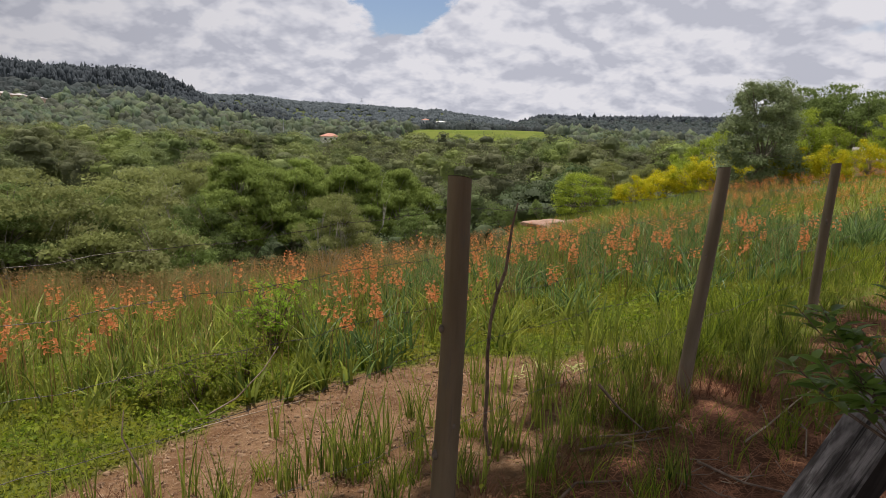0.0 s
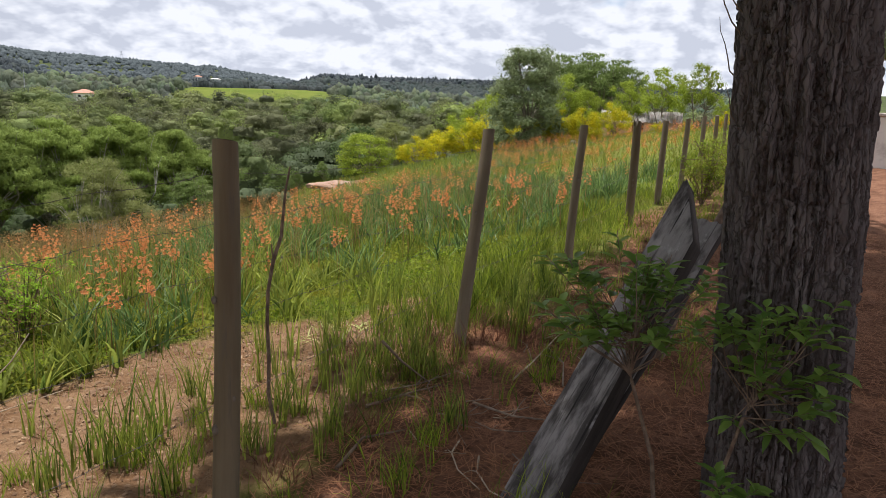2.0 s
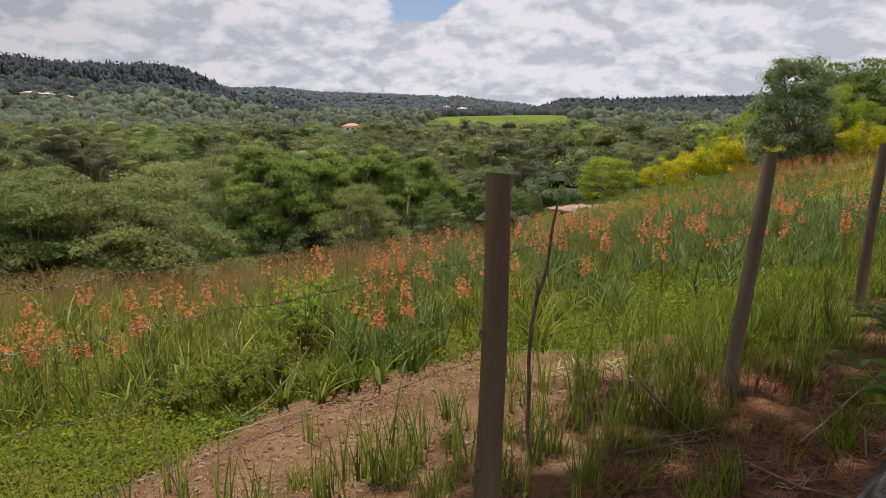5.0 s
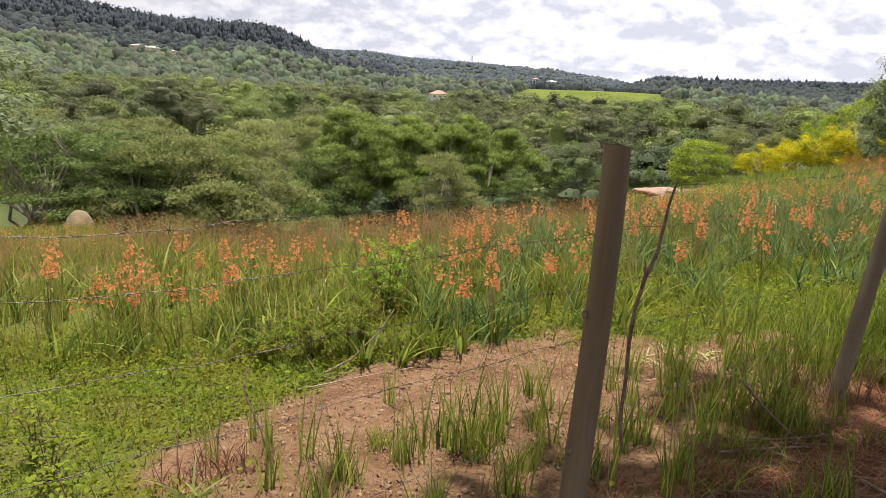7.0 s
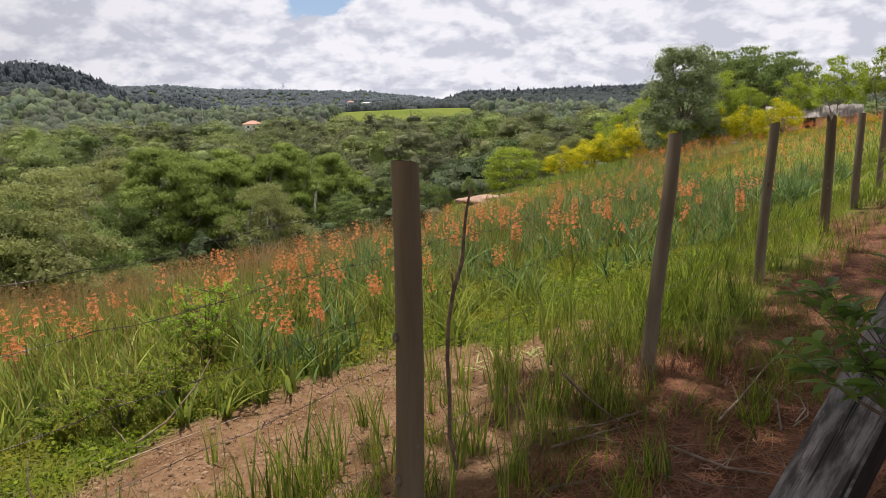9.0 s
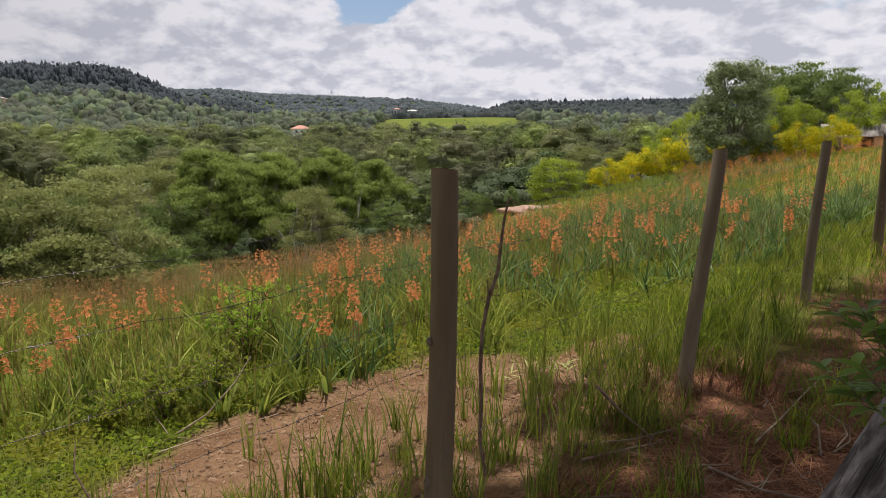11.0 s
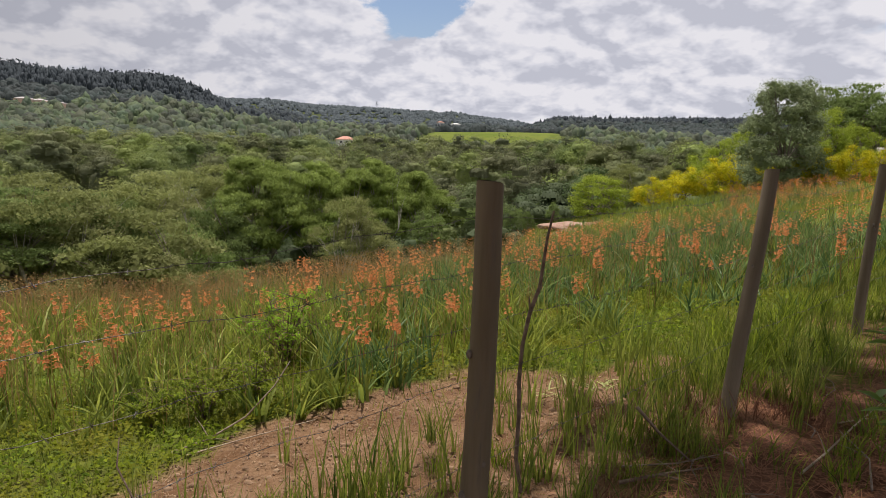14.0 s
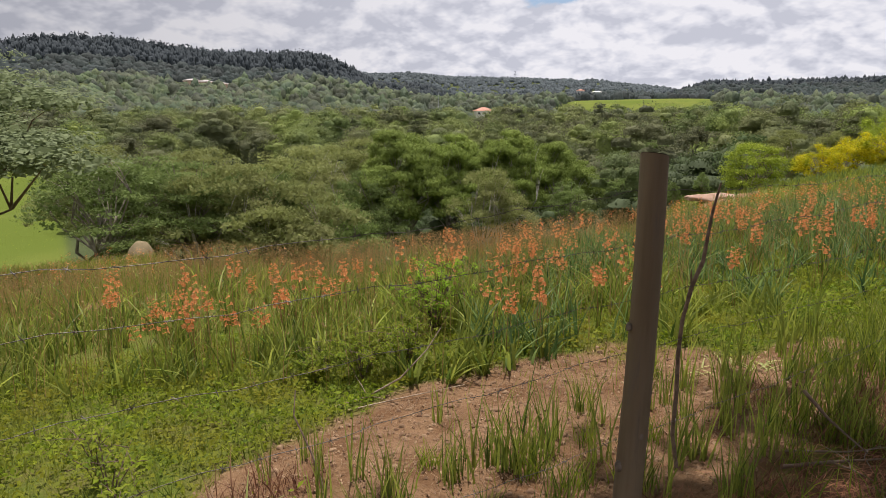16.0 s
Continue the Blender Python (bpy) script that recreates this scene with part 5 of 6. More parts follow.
def plan_points(s0, s1, n0, n1, per_m2, rng):
    """Points over a stretch along the fence and out from it."""
    n = int(abs(s1 - s0) * abs(n1 - n0) * per_m2)
    s, q = rng.uniform(s0, s1, n), rng.uniform(n0, n1, n)
    return FENCE_X + 0.803 * s - 0.596 * q, FENCE_Y + 0.596 * s + 0.803 * q


def tufted(x, y, per, spread, rng):
    x = np.repeat(x, per) + rng.normal(size=len(x) * per) * spread
    y = np.repeat(y, per) + rng.normal(size=len(y) * per) * spread
    return x, y


def seen_side(x, y):
    az = np.degrees(np.arctan2(x + 0.4, y))
    return (az > -68) & (az < 75) & (y > -0.4)


def field_edge(x, y):
    """1 where the flower field grows, 0 in the mown strip by the fence."""
    s, n = along(x, y), outward(x, y)
    wob = (vnoise(x, y, 0.7, 41) - 0.5) * 0.7
    start = 2.40 - 1.5 * smooth(s, 4.2, 7.0) + 1.9 * smooth(-s, -0.1, 1.3)
    r, az = np.hypot(x, y), np.degrees(np.arctan2(x, y))
    upper = smooth(r, 20, 23) * smooth(az, 9, 12) * (1 - smooth(az, 27, 30))
    return smooth(n + wob, start - 0.35, start + 0.35) * (1 - dirt_far(x, y)) * (1 - upper)


def build_grass():
    rng = np.random.default_rng(5)
    # low leafy weeds between the fence and the field
    x, y = plan_points(-5.5, 7, 0.1, 5.2, 1900, rng)
    bare = np.maximum(soil_mask(x, y), 0.9 * duff_mask(x, y))
    ok = seen_side(x, y) & (rng.random(len(x)) > bare * 1.05) & (rng.random(len(x)) > 0.6 * smooth(vnoise(x, y, 0.6, 43), 0.55, 0.75)) & (rng.random(len(x)) > 0.8 * smooth(along(x, y), 0.1, 0.7) * (1 - smooth(outward(x, y), 0.9, 1.4)))
    x, y = x[ok], y[ok]
    hgt = 0.02 + 0.10 * rng.random(len(x)) * (0.3 + vnoise(x, y, 0.7, 44))
    P = np.stack([x, y, height(x, y) + hgt], 1)
    N = np.stack([rng.normal(size=len(x)) * 0.6, rng.normal(size=len(x)) * 0.6, np.ones(len(x))], 1)
    V, F = leaf_quads(P, N, 0.014 + 0.050 * rng.random(len(x)) ** 2, 0.5, rng)
    ob = part("low_weeds", np_mesh("low_weeds", V, F, [M["weed"]]))
    tagged(ob, "low leafy green weeds carpeting the ground by the fence", "weeds", kind="stuff")
    # short grass through the weeds, and under the field
    sets = []
    x, y = plan_points(-4.5, 12, 0.0, 5.0, 430, rng)
    bare = np.maximum(soil_mask(x, y) * (0.97 - 0.25 * smooth(along(x, y), 0.6, 2.0)), 0.9 * duff_mask(x, y))
    ok = seen_side(x, y) & (rng.random(len(x)) > bare)
    x, y = x[ok], y[ok]
    sets.append(blades(x, y, rng.uniform(0.06, 0.20, len(x)), rng.uniform(0.003, 0.007, len(x)) * (1 + 1.3 * smooth(np.hypot(x, y), 4, 10)), rng.uniform(0.1, 0.7, len(x)), rng, 3))
    x, y = plan_points(-8, 28, 4.5, 15, 64, rng)
    ok = seen_side(x, y)
    x, y = x[ok], y[ok]
    sets.append(blades(x, y, rng.uniform(0.15, 0.45, len(x)), rng.uniform(0.007, 0.014, len(x)), rng.uniform(0.1, 0.6, len(x)), rng, 2))
    x, y = plan_points(-22, 60, 13, 40, 20, rng)
    ok = seen_side(x, y) & (dirt_far(x, y) < 0.3)
    x, y = x[ok], y[ok]
    sets.append(blades(x, y, rng.uniform(0.25, 0.6, len(x)), rng.uniform(0.02, 0.045, len(x)), rng.uniform(0.1, 0.6, len(x)), rng, 1))
    a, q = np.radians(rng.uniform(-48, -32.5, 9000)), np.sqrt(rng.uniform(30 ** 2, 150 ** 2, 9000))
    x, y = q * np.sin(a), q * np.cos(a)
    sets.append(blades(x, y, rng.uniform(0.08, 0.2, len(x)), rng.uniform(0.03, 0.06, len(x)), rng.uniform(0.1, 0.7, len(x)), rng, 1))
    x, y = plan_points(14, 62, -1.5, 14, 24, rng)
    ok = seen_side(x, y)
    x, y = x[ok], y[ok]
    sets.append(blades(x, y, rng.uniform(0.12, 0.38, len(x)), rng.uniform(0.02, 0.035, len(x)), rng.uniform(0.1, 0.7, len(x)), rng, 1))
    V, F = joined(sets)
    ob = part("meadow_grass", np_mesh("meadow_grass", V, F, [M["blade"]]))
    tagged(ob, "green grass blades of a hillside meadow", "grass", kind="stuff")
    # yellow-green grass along the fence
    sets = []
    x, y = plan_points(1.2, 24, -0.5, 1.1, 20, rng)
    ok = vnoise(x, y, 0.6, 47) > 0.47
    x, y = tufted(x[ok], y[ok], 14, 0.05, rng)
    ok = seen_side(x, y) & (rng.random(len(x)) > duff_mask(x, y) * 0.6) & (rng.random(len(x)) > soil_mask(x, y) * 0.7) & (rng.random(len(x)) > 0.3 * (1 - smooth(along(x, y), 2.6, 4.4)))
    x, y = x[ok], y[ok]
    sets.append(blades(x, y, rng.uniform(0.10, 0.31, len(x)), rng.uniform(0.004, 0.009, len(x)) * (1 + 0.8 * smooth(along(x, y), 2.5, 8)), rng.uniform(0.1, 0.6, len(x)), rng, 3))
    x, y = plan_points(0.3, 16, -1.6, 0.3, 20, rng)
    ok = (vnoise(x, y, 0.7, 57) > 0.45) & (np.hypot(x - 2.2, y - 1.9) > 0.8)
    x, y = tufted(x[ok], y[ok], 11, 0.06, rng)
    ok = seen_side(x, y)
    x, y = x[ok], y[ok]
    sets.append(blades(x, y, rng.uniform(0.10, 0.34, len(x)), rng.uniform(0.004, 0.008, len(x)), rng.uniform(0.2, 0.9, len(x)), rng, 3))
    V, F = joined(sets)
    ob = part("lime_grass", np_mesh("lime_grass", V, F, [M["lime"]]))
    tagged(ob, "yellow-green sunlit grass tufts along a fence", "grass", kind="stuff")


def sword_plant(rng, tall, leaves, wide):
    """A fan of upright sword leaves."""
    n = leaves
    x, y = rng.normal(size=n) * 0.035, rng.normal(size=n) * 0.035
    return blades(x, y, tall * rng.uniform(0.55, 1.1, n), wide * rng.uniform(0.7, 1.2, n), rng.uniform(0.05, 0.45, n), rng, 4, base=np.full(n, -0.02))


def spike(rng, tall, blooms, petals=True, head=0.30):
    """A wiry stem with blossoms up its top, alternating to both sides. Returns stem and blossoms."""
    bend = rng.uniform(0.02, 0.14)
    a = rng.uniform(0, 6.283)
    d = Vector((math.cos(a), math.sin(a), 0))
    at = lambda t: d * (bend * tall * t * t) + Vector((0, 0, tall * t))
    stem = tube([at(t) for t in (0, 0.3, 0.6, 0.8, 1.0)], [0.004, 0.0036, 0.003, 0.0024, 0.0012], 4)
    V, F = [], []
    face = rng.uniform(0, 6.283)
    for b in range(blooms):
        t = 1 - head + head * b / blooms
        open_ = 1.0 - 0.65 * (b / blooms)
        p = at(t)
        w = face + (0 if b % 2 else math.pi) + rng.normal() * 0.5
        out = Vector((math.cos(w), math.sin(w), 0.35)).normalized()
        side = out.cross(Vector((0, 0, 1))).normalized()
        upv = side.cross(out)
        L = 0.055 * (0.55 + 0.45 * open_) * rng.uniform(0.85, 1.15)
        mouth = p + out * L + Vector((0, 0, -0.004))
        if petals:
            # tube, then five flared petals
            r = 0.006
            o = len(V)
            V += [tuple(p), tuple(p + side * 0.002), tuple(mouth + side * r), tuple(mouth - side * r),
                  tuple(p + upv * 0.002), tuple(mouth + upv * r), tuple(mouth - upv * r)]
            F += [(o, o + 1, o + 2, o + 3), (o, o + 4, o + 5, o + 6)]
            for k in range(5):
                q = 6.283 * k / 5 + 0.3
                pd = (side * math.cos(q) + upv * math.sin(q))
                tip = mouth + pd * 0.029 * open_ + out * 0.009
                sd = out.cross(pd).normalized() * 0.012 * (0.4 + 0.6 * open_)
                mid = mouth + pd * 0.020 * open_ + out * 0.010
                o = len(V)
                V += [tuple(mouth), tuple(mid + sd), tuple(tip), tuple(mid - sd)]
                F.append((o, o + 1, o + 2, o + 3))
        else:
            o = len(V)
            s1, s2 = side * 0.017 * open_, upv * 0.017 * open_
            V += [tuple(p), tuple(mouth + s1), tuple(mouth + out * 0.012), tuple(mouth - s1), tuple(p), tuple(mouth + s2), tuple(mouth + out * 0.010), tuple(mouth - s2)]
            F += [(o, o + 1, o + 2, o + 3), (o + 4, o + 5, o + 6, o + 7)]
    return stem, (V, F)


def build_flower_plants():
    """The nearest flowering plants, each a thing with leaves, stems and blossoms."""
    kinds = []
    for k in range(9):
        rng = np.random.default_rng(600 + k)
        leaves = sword_plant(rng, rng.uniform(0.45, 0.62), 14, 0.020)
        spikes = []
        for s in range(int(rng.integers(1, 3))):
            st, bl = spike(rng, rng.uniform(0.62, 1.0), int(rng.integers(4, 12)), True, rng.uniform(0.16, 0.36))
            ox, oy = rng.normal() * 0.06, rng.normal() * 0.06
            spikes.append((np_mesh("stem", [(p[0] + ox, p[1] + oy, p[2]) for p in st[0]], st[1], [M["dry"]]),
                           [np_mesh("blossom", [(p[0] + ox, p[1] + oy, p[2]) for p in bl[0][k * 27:k * 27 + 27]], [tuple(i - k * 27 for i in q) for q in bl[1][k * 7:k * 7 + 7]], [M["blossom"]]) for k in range(len(bl[1]) // 7)]))
        kinds.append((np_mesh("foliage", *leaves, [M["sword"]]), spikes))
    rng = np.random.default_rng(33)
    x, y = plan_points(-3.4, 11, 0.8, 6.2, 9.0, rng)
    ok = seen_side(x, y) & (field_edge(x, y) > 0.5) & (rng.random(len(x)) < 0.26 + 0.6 * smooth(vnoise(x, y, 1.1, 61), 0.45, 0.75))
    global far_of_near
    pts = sorted(zip(x[ok], y[ok]), key=lambda p: p[0] ** 2 + p[1] ** 2)[:195]
    far_of_near = math.hypot(*pts[-1])
    for i, (px, py) in enumerate(pts):
        lv, spikes = kinds[i % len(kinds)]
        k = random.uniform(0.72, 1.0)
        t = thing("flowering_plant", "sword-leaved plant with spikes of orange-red flowers in a field", "flower", "orange flowering plants", pose(px, py, h1(px, py) - 0.01, random.uniform(-5, 5), random.uniform(-5, 5), random.uniform(0, 360)) @ Matrix.Scale(k, 4))
        part("foliage", lv, t)
        for st, bl in spikes:
            stem = part("stem", st, t)
            for m in bl:
                part("blossom", m, stem, "orange-red blossom")


def build_field():
    rng = np.random.default_rng(9)
    # sword leaves of the whole field
    sets = []
    for s0, s1, n0, n1, per, each, seg, wide in ((-5, 16, 0.5, 6.5, 13, 11, 4, 0.025), (-9, 30, 6.5, 13, 8, 8, 3, 0.028), (-20, 46, 13, 25, 3.5, 8, 2, 0.030)):
        x, y = plan_points(s0, s1, n0, n1, per, rng)
        thin = (rng.random(len(x)) < 0.38) & (along(x, y) > 2.0) & (outward(x, y) > 0.75) & (soil_mask(x, y) < 0.4)
        ok = seen_side(x, y) & ((field_edge(x, y) > rng.uniform(0.2, 0.8, len(x))) | thin) & (vnoise(x, y, 0.55, 48) > 0.30)
        x, y = tufted(x[ok], y[ok], each, 0.055, rng)
        tall = rng.uniform(0.25, 0.58, len(x)) * (0.5 + 0.85 * vnoise(x, y, 0.7, 49))
        sets.append(blades(x, y, tall, wide * rng.uniform(0.6, 1.2, len(x)), rng.uniform(0.08, 1.05, len(x)), rng, seg))
    V, F = joined(sets)
    foot = V[F[:, 0]]
    cool = along(foot[:, 0], foot[:, 1]) + (vnoise(foot[:, 0], foot[:, 1], 1.5, 63) - 0.5) * 4 > 3.0
    for mat, pick, words in (("sword", ~cool, "dense upright sword-shaped leaves of a flower field"), ("sword_blue", cool, "dense blue-green sword-shaped leaves of a flower field")):
        used, back = np.unique(F[pick], return_inverse=True)
        ob = part("sword_leaves", np_mesh("sword_leaves", V[used], back.reshape(-1, 4), [M[mat]]))
        tagged(ob, words, "leaves", kind="stuff")
    # reddish dry stalks
    sets = []
    for s0, s1, n0, n1, per, seg, wide in ((-5, 16, 0.9, 7, 34, 3, 0.004), (-9, 32, 7, 13, 75, 2, 0.006), (-22, 46, 13, 25, 26, 1, 0.011)):
        x, y = plan_points(s0, s1, n0, n1, per, rng)
        ok = seen_side(x, y) & (field_edge(x, y) > 0.5) & (rng.random(len(x)) > 0.72 * smooth(along(x, y), 5, 13))
        x, y = x[ok], y[ok]
        sets.append(blades(x, y, rng.uniform(0.45, 0.85, len(x)), np.full(len(x), wide), rng.uniform(0.02, 0.22, len(x)), rng, seg))
        # seed heads: small sprays up the stalks
        for k in range(4 if n0 < 13 else 2):
            j = rng.random(len(x)) < 0.8
            P = np.stack([x[j] + rng.normal(size=j.sum()) * 0.035, y[j] + rng.normal(size=j.sum()) * 0.035, height(x[j], y[j]) + rng.uniform(0.42, 0.78, j.sum())], 1)
            sets.append(leaf_quads(P, rng.normal(size=P.shape), rng.uniform(0.5, 1.3, len(P)) * (0.020 + wide * 1.6), 0.3, rng))
    V, F = joined(sets)
    ob = part("dry_stalks", np_mesh("dry_stalks", V, F, [M["dry"]]))
    tagged(ob, "thin reddish-brown flower stalks standing over green leaves", "stalks", kind="stuff")
    # blossoms further out
    kinds = []
    for k in range(6):
        st, (v, f) = spike(np.random.default_rng(900 + k), 0.9, (3, 9, 4, 6, 2, 7)[k], False, (0.14, 0.30, 0.16, 0.26, 0.1, 0.3)[k])
        kinds.append((np.array(v), np.array(f)))
    sets = []
    for s0, s1, n0, n1, per, size in ((-8, 30, 0.9, 9, 6.5, 0.85), (-10, 36, 9, 15, 3.6, 0.82), (-22, 54, 15, 27, 1.5, 1.0), (26, 54, 1.5, 15, 1.6, 1.3)):
        x, y = plan_points(s0, s1, n0, n1, per, rng)
        dens = (0.48 + 0.52 * smooth(vnoise(x, y, 2.0, 52), 0.35, 0.7))
        ok = seen_side(x, y) & (rng.random(len(x)) < dens) & (field_edge(x, y) > 0.6) & (np.hypot(x, y) > far_of_near)
        x, y = x[ok], y[ok]
        z = height(x, y)
        for i in range(len(x)):
            v, f = kinds[i % 6]
            a, k = rng.uniform(0, 6.283), rng.uniform(0.6, 1.15)
            c, s = math.cos(a), math.sin(a)
            w = v.copy()
            w[:, 2] = 0.62 * k + (w[:, 2] - 0.75) * size
            sets.append((np.stack([x[i] + (w[:, 0] * c - w[:, 1] * s) * size, y[i] + (w[:, 0] * s + w[:, 1] * c) * size, z[i] + w[:, 2]], 1), f))
    V, F = joined(sets)
    ob = part("field_blossoms", np_mesh("field_blossoms", V, F, [M["blossom"]]))
    tagged(ob, "orange-red flower spikes spread over a hillside field", "flowers", kind="stuff")


build_grass()
build_flower_plants()
build_field()

# ---------------------------------------------------------------- plants by the fence
def clump_mesh(name, seed, count, tall, wide, mat, spread=0.05, bend=(0.05, 0.4), seg=5):
    rng = np.random.default_rng(seed)
    x, y = rng.normal(size=count) * spread, rng.normal(size=count) * spread
    V, F = blades(x, y, tall * rng.uniform(0.45, 1.08, count), wide * rng.uniform(0.7, 1.2, count), rng.uniform(*bend, count), rng, seg, base=np.full(count, -0.02))
    return np_mesh(name, V, F, [M[mat]], True)


def set_down(t, x, y, sink=0.0, turn=0.0, k=1.0):
    t.matrix_basis = pose(x, y, h1(x, y) - sink, 0, 0, turn) @ Matrix.Scale(k, 4)
    return t


def build_clumps():
    rng = np.random.default_rng(15)
    kinds = [clump_mesh("blades", 700 + k, 42, 0.46, 0.012, "sword", 0.06, (0.03, 0.45)) for k in range(4)]
    limes = [clump_mesh("blades", 720 + k, 55, 0.34, 0.008, "lime", 0.06, (0.1, 0.6)) for k in range(3)]
    reeds = [clump_mesh("blades", 740 + k, 12, 0.52, 0.013, "sword", 0.035, (0.02, 0.3)) for k in range(4)]
    dead = [clump_mesh("dry_blades", 760 + k, 70, 0.28, 0.006, "rust", 0.10, (0.3, 0.9)) for k in range(3)]

    def put(mesh, x, y, k, label, name="grass_clump", group="grass clumps by the fence"):
        t = thing(name, label, "grass", group)
        part("tuft", mesh, t)
        set_down(t, x, y, 0, rng.uniform(0, 360), k)

    tall = "tall clump of upright green blades on bare earth"
    for i, (x, y, k) in enumerate(((-0.50, 3.74, 1.0), (-0.26, 3.82, 1.05), (-0.38, 3.68, 0.9), (-0.70, 3.56, 0.8), (-0.98, 3.38, 0.8), (-1.05, 3.12, 0.75), (-0.55, 3.05, 0.7), (-0.2, 3.2, 0.75),
                                   (0.22, 3.42, 0.75), (0.55, 3.72, 0.85), (0.62, 3.35, 0.7), (0.95, 3.86, 0.85), (1.28, 4.3, 0.9), (1.5, 4.12, 0.85), (1.62, 4.6, 1.0), (2.05, 4.95, 1.0), (2.4, 5.2, 1.05),
                                   (1.3, 3.2, 0.7), (2.5, 4.4, 0.9), (2.75, 4.75, 1.0), (3.0, 5.3, 1.0), (3.3, 5.0, 0.9), (3.6, 5.7, 1.05))):
        put(kinds[i % 4], x, y, k, tall)
    for i, (x, y, k) in enumerate(((-1.34, 3.33, 0.9), (-1.22, 3.62, 0.8), (-1.46, 3.78, 0.75), (-1.05, 3.46, 0.8), (-1.6, 3.92, 0.7), (-1.75, 3.66, 0.7), (-0.85, 4.4, 0.75), (0.1, 4.15, 0.8), (0.45, 4.4, 0.8), (0.05, 3.75, 0.9), (0.75, 4.75, 1.0), (1.05, 4.9, 1.0), (1.25, 5.15, 1.05), (0.6, 5.1, 0.8), (1.6, 5.3, 1.1), (1.45, 4.75, 1.0), (1.9, 5.5, 1.1))):
        put(reeds[i % 4], x, y, k, "thin stand of stiff green reeds on bare earth", "reed_tuft", "reeds by the fence")
    for i, (x, y, k) in enumerate(((1.05, 3.02, 0.8), (2.1, 3.5, 0.8), (2.0, 4.75, 1.1), (2.3, 4.9, 1.2), (2.6, 5.3, 1.3), (3.0, 5.7, 1.3), (1.75, 5.0, 1.1), (3.4, 6.0, 1.3), (-0.95, 2.85, 0.6), (-0.62, 2.75, 0.6), (0.25, 2.75, 0.6), (2.7, 3.9, 0.9), (3.7, 6.4, 1.3), (4.3, 6.8, 1.3), (2.2, 5.4, 1.1), (2.85, 6.1, 1.2))):
        put(limes[i % 3], x, y, k, "bright yellow-green tuft of grass beside a fence", "grass_tuft", "lime tufts")
    for i, (x, y, k) in enumerate(((1.78, 4.25, 1.1), (1.65, 4.15, 0.9), (2.05, 4.3, 1.0), (1.35, 3.95, 0.9), (-1.72, 3.4, 1.0), (-1.5, 3.55, 0.8), (0.85, 3.35, 0.9), (1.15, 4.45, 0.8), (0.3, 3.1, 0.8), (2.35, 4.2, 0.9))):
        put(dead[i % 3], x, y, k, "withered reddish-brown tuft of dry grass", "dry_tuft", "withered tufts")
    for i, (x, y, k) in enumerate(((0.30, 3.28, 0.7), (0.42, 3.62, 0.8), (0.70, 3.50, 0.75), (0.78, 3.95, 0.8), (1.02, 3.62, 0.7), (1.12, 4.05, 0.85), (0.35, 3.95, 0.7), (0.62, 4.25, 0.75), (1.35, 3.85, 0.75),
                                   (1.0, 4.4, 0.8), (1.5, 4.45, 0.9), (0.15, 3.5, 0.7), (-0.1, 3.45, 0.75), (-0.85, 3.75, 0.6), (-0.15, 4.0, 0.7), (1.75, 4.55, 0.85), (2.0, 4.6, 0.9), (0.5, 3.15, 0.6))):
        put((reeds + limes)[i % 7], x, y, k, "thin clump of upright reedy blades on earth")
    for i in range(34):
        s, q = rng.uniform(0.15, 3.0), rng.normal() * 0.42 + 0.35
        x, y = fence_point(s, q)
        put((kinds[:1] + reeds + limes)[i % 8], x, y, rng.uniform(0.5, 0.85), "upright green blades growing thickly along a fence", "grass_clump", "grass clumps between the posts")
    # trampled, bleached leaves on the earth
    for i, (x, y) in enumerate(((1.28, 4.98), (1.45, 5.1), (1.15, 5.2), (1.9, 5.85), (0.95, 5.05))):
        r2 = np.random.default_rng(790 + i)
        n = 9
        V, F = blades(r2.normal(size=n) * 0.05, r2.normal(size=n) * 0.05, r2.uniform(0.06, 0.16, n), r2.uniform(0.010, 0.018, n), r2.uniform(1.2, 2.2, n), r2, 5, base=np.full(n, 0.0), stiff=1.1)
        V[:, 2] = np.maximum(V[:, 2], 0.006)
        t = thing("trampled_leaves", "flattened bleached yellow-green leaves on earth", "leaves", "trampled leaves")
        part("foliage", np_mesh("leaves", V, F, [M["pale_leaf"]]), t)
        set_down(t, x, y, 0, 60 * i)
    # grey-green rosettes
    for x, y, k, n in ((-0.84, 5.12, 1.0, 15), (-0.6, 5.3, 1.05, 16), (-1.12, 5.22, 0.95, 14), (-1.66, 3.15, 0.8, 12), (-1.3, 5.55, 1.0, 14)):
        r2 = np.random.default_rng(int(1000 * (x + 9)))
        V, F = blades(r2.normal(size=n) * 0.02, r2.normal(size=n) * 0.02, r2.uniform(0.20, 0.34, n), r2.uniform(0.020, 0.032, n), r2.uniform(0.35, 1.0, n), r2, 6, base=np.zeros(n), stiff=1.4)
        t = thing("rosette_plant", "grey-green rosette of strap-shaped leaves on bare earth", "plant", "rosettes")
        part("foliage", np_mesh("leaves", V, F, [M["pale_leaf"] if n == 12 else M["sword"]]), t)
        set_down(t, x, y, 0, 0, k)


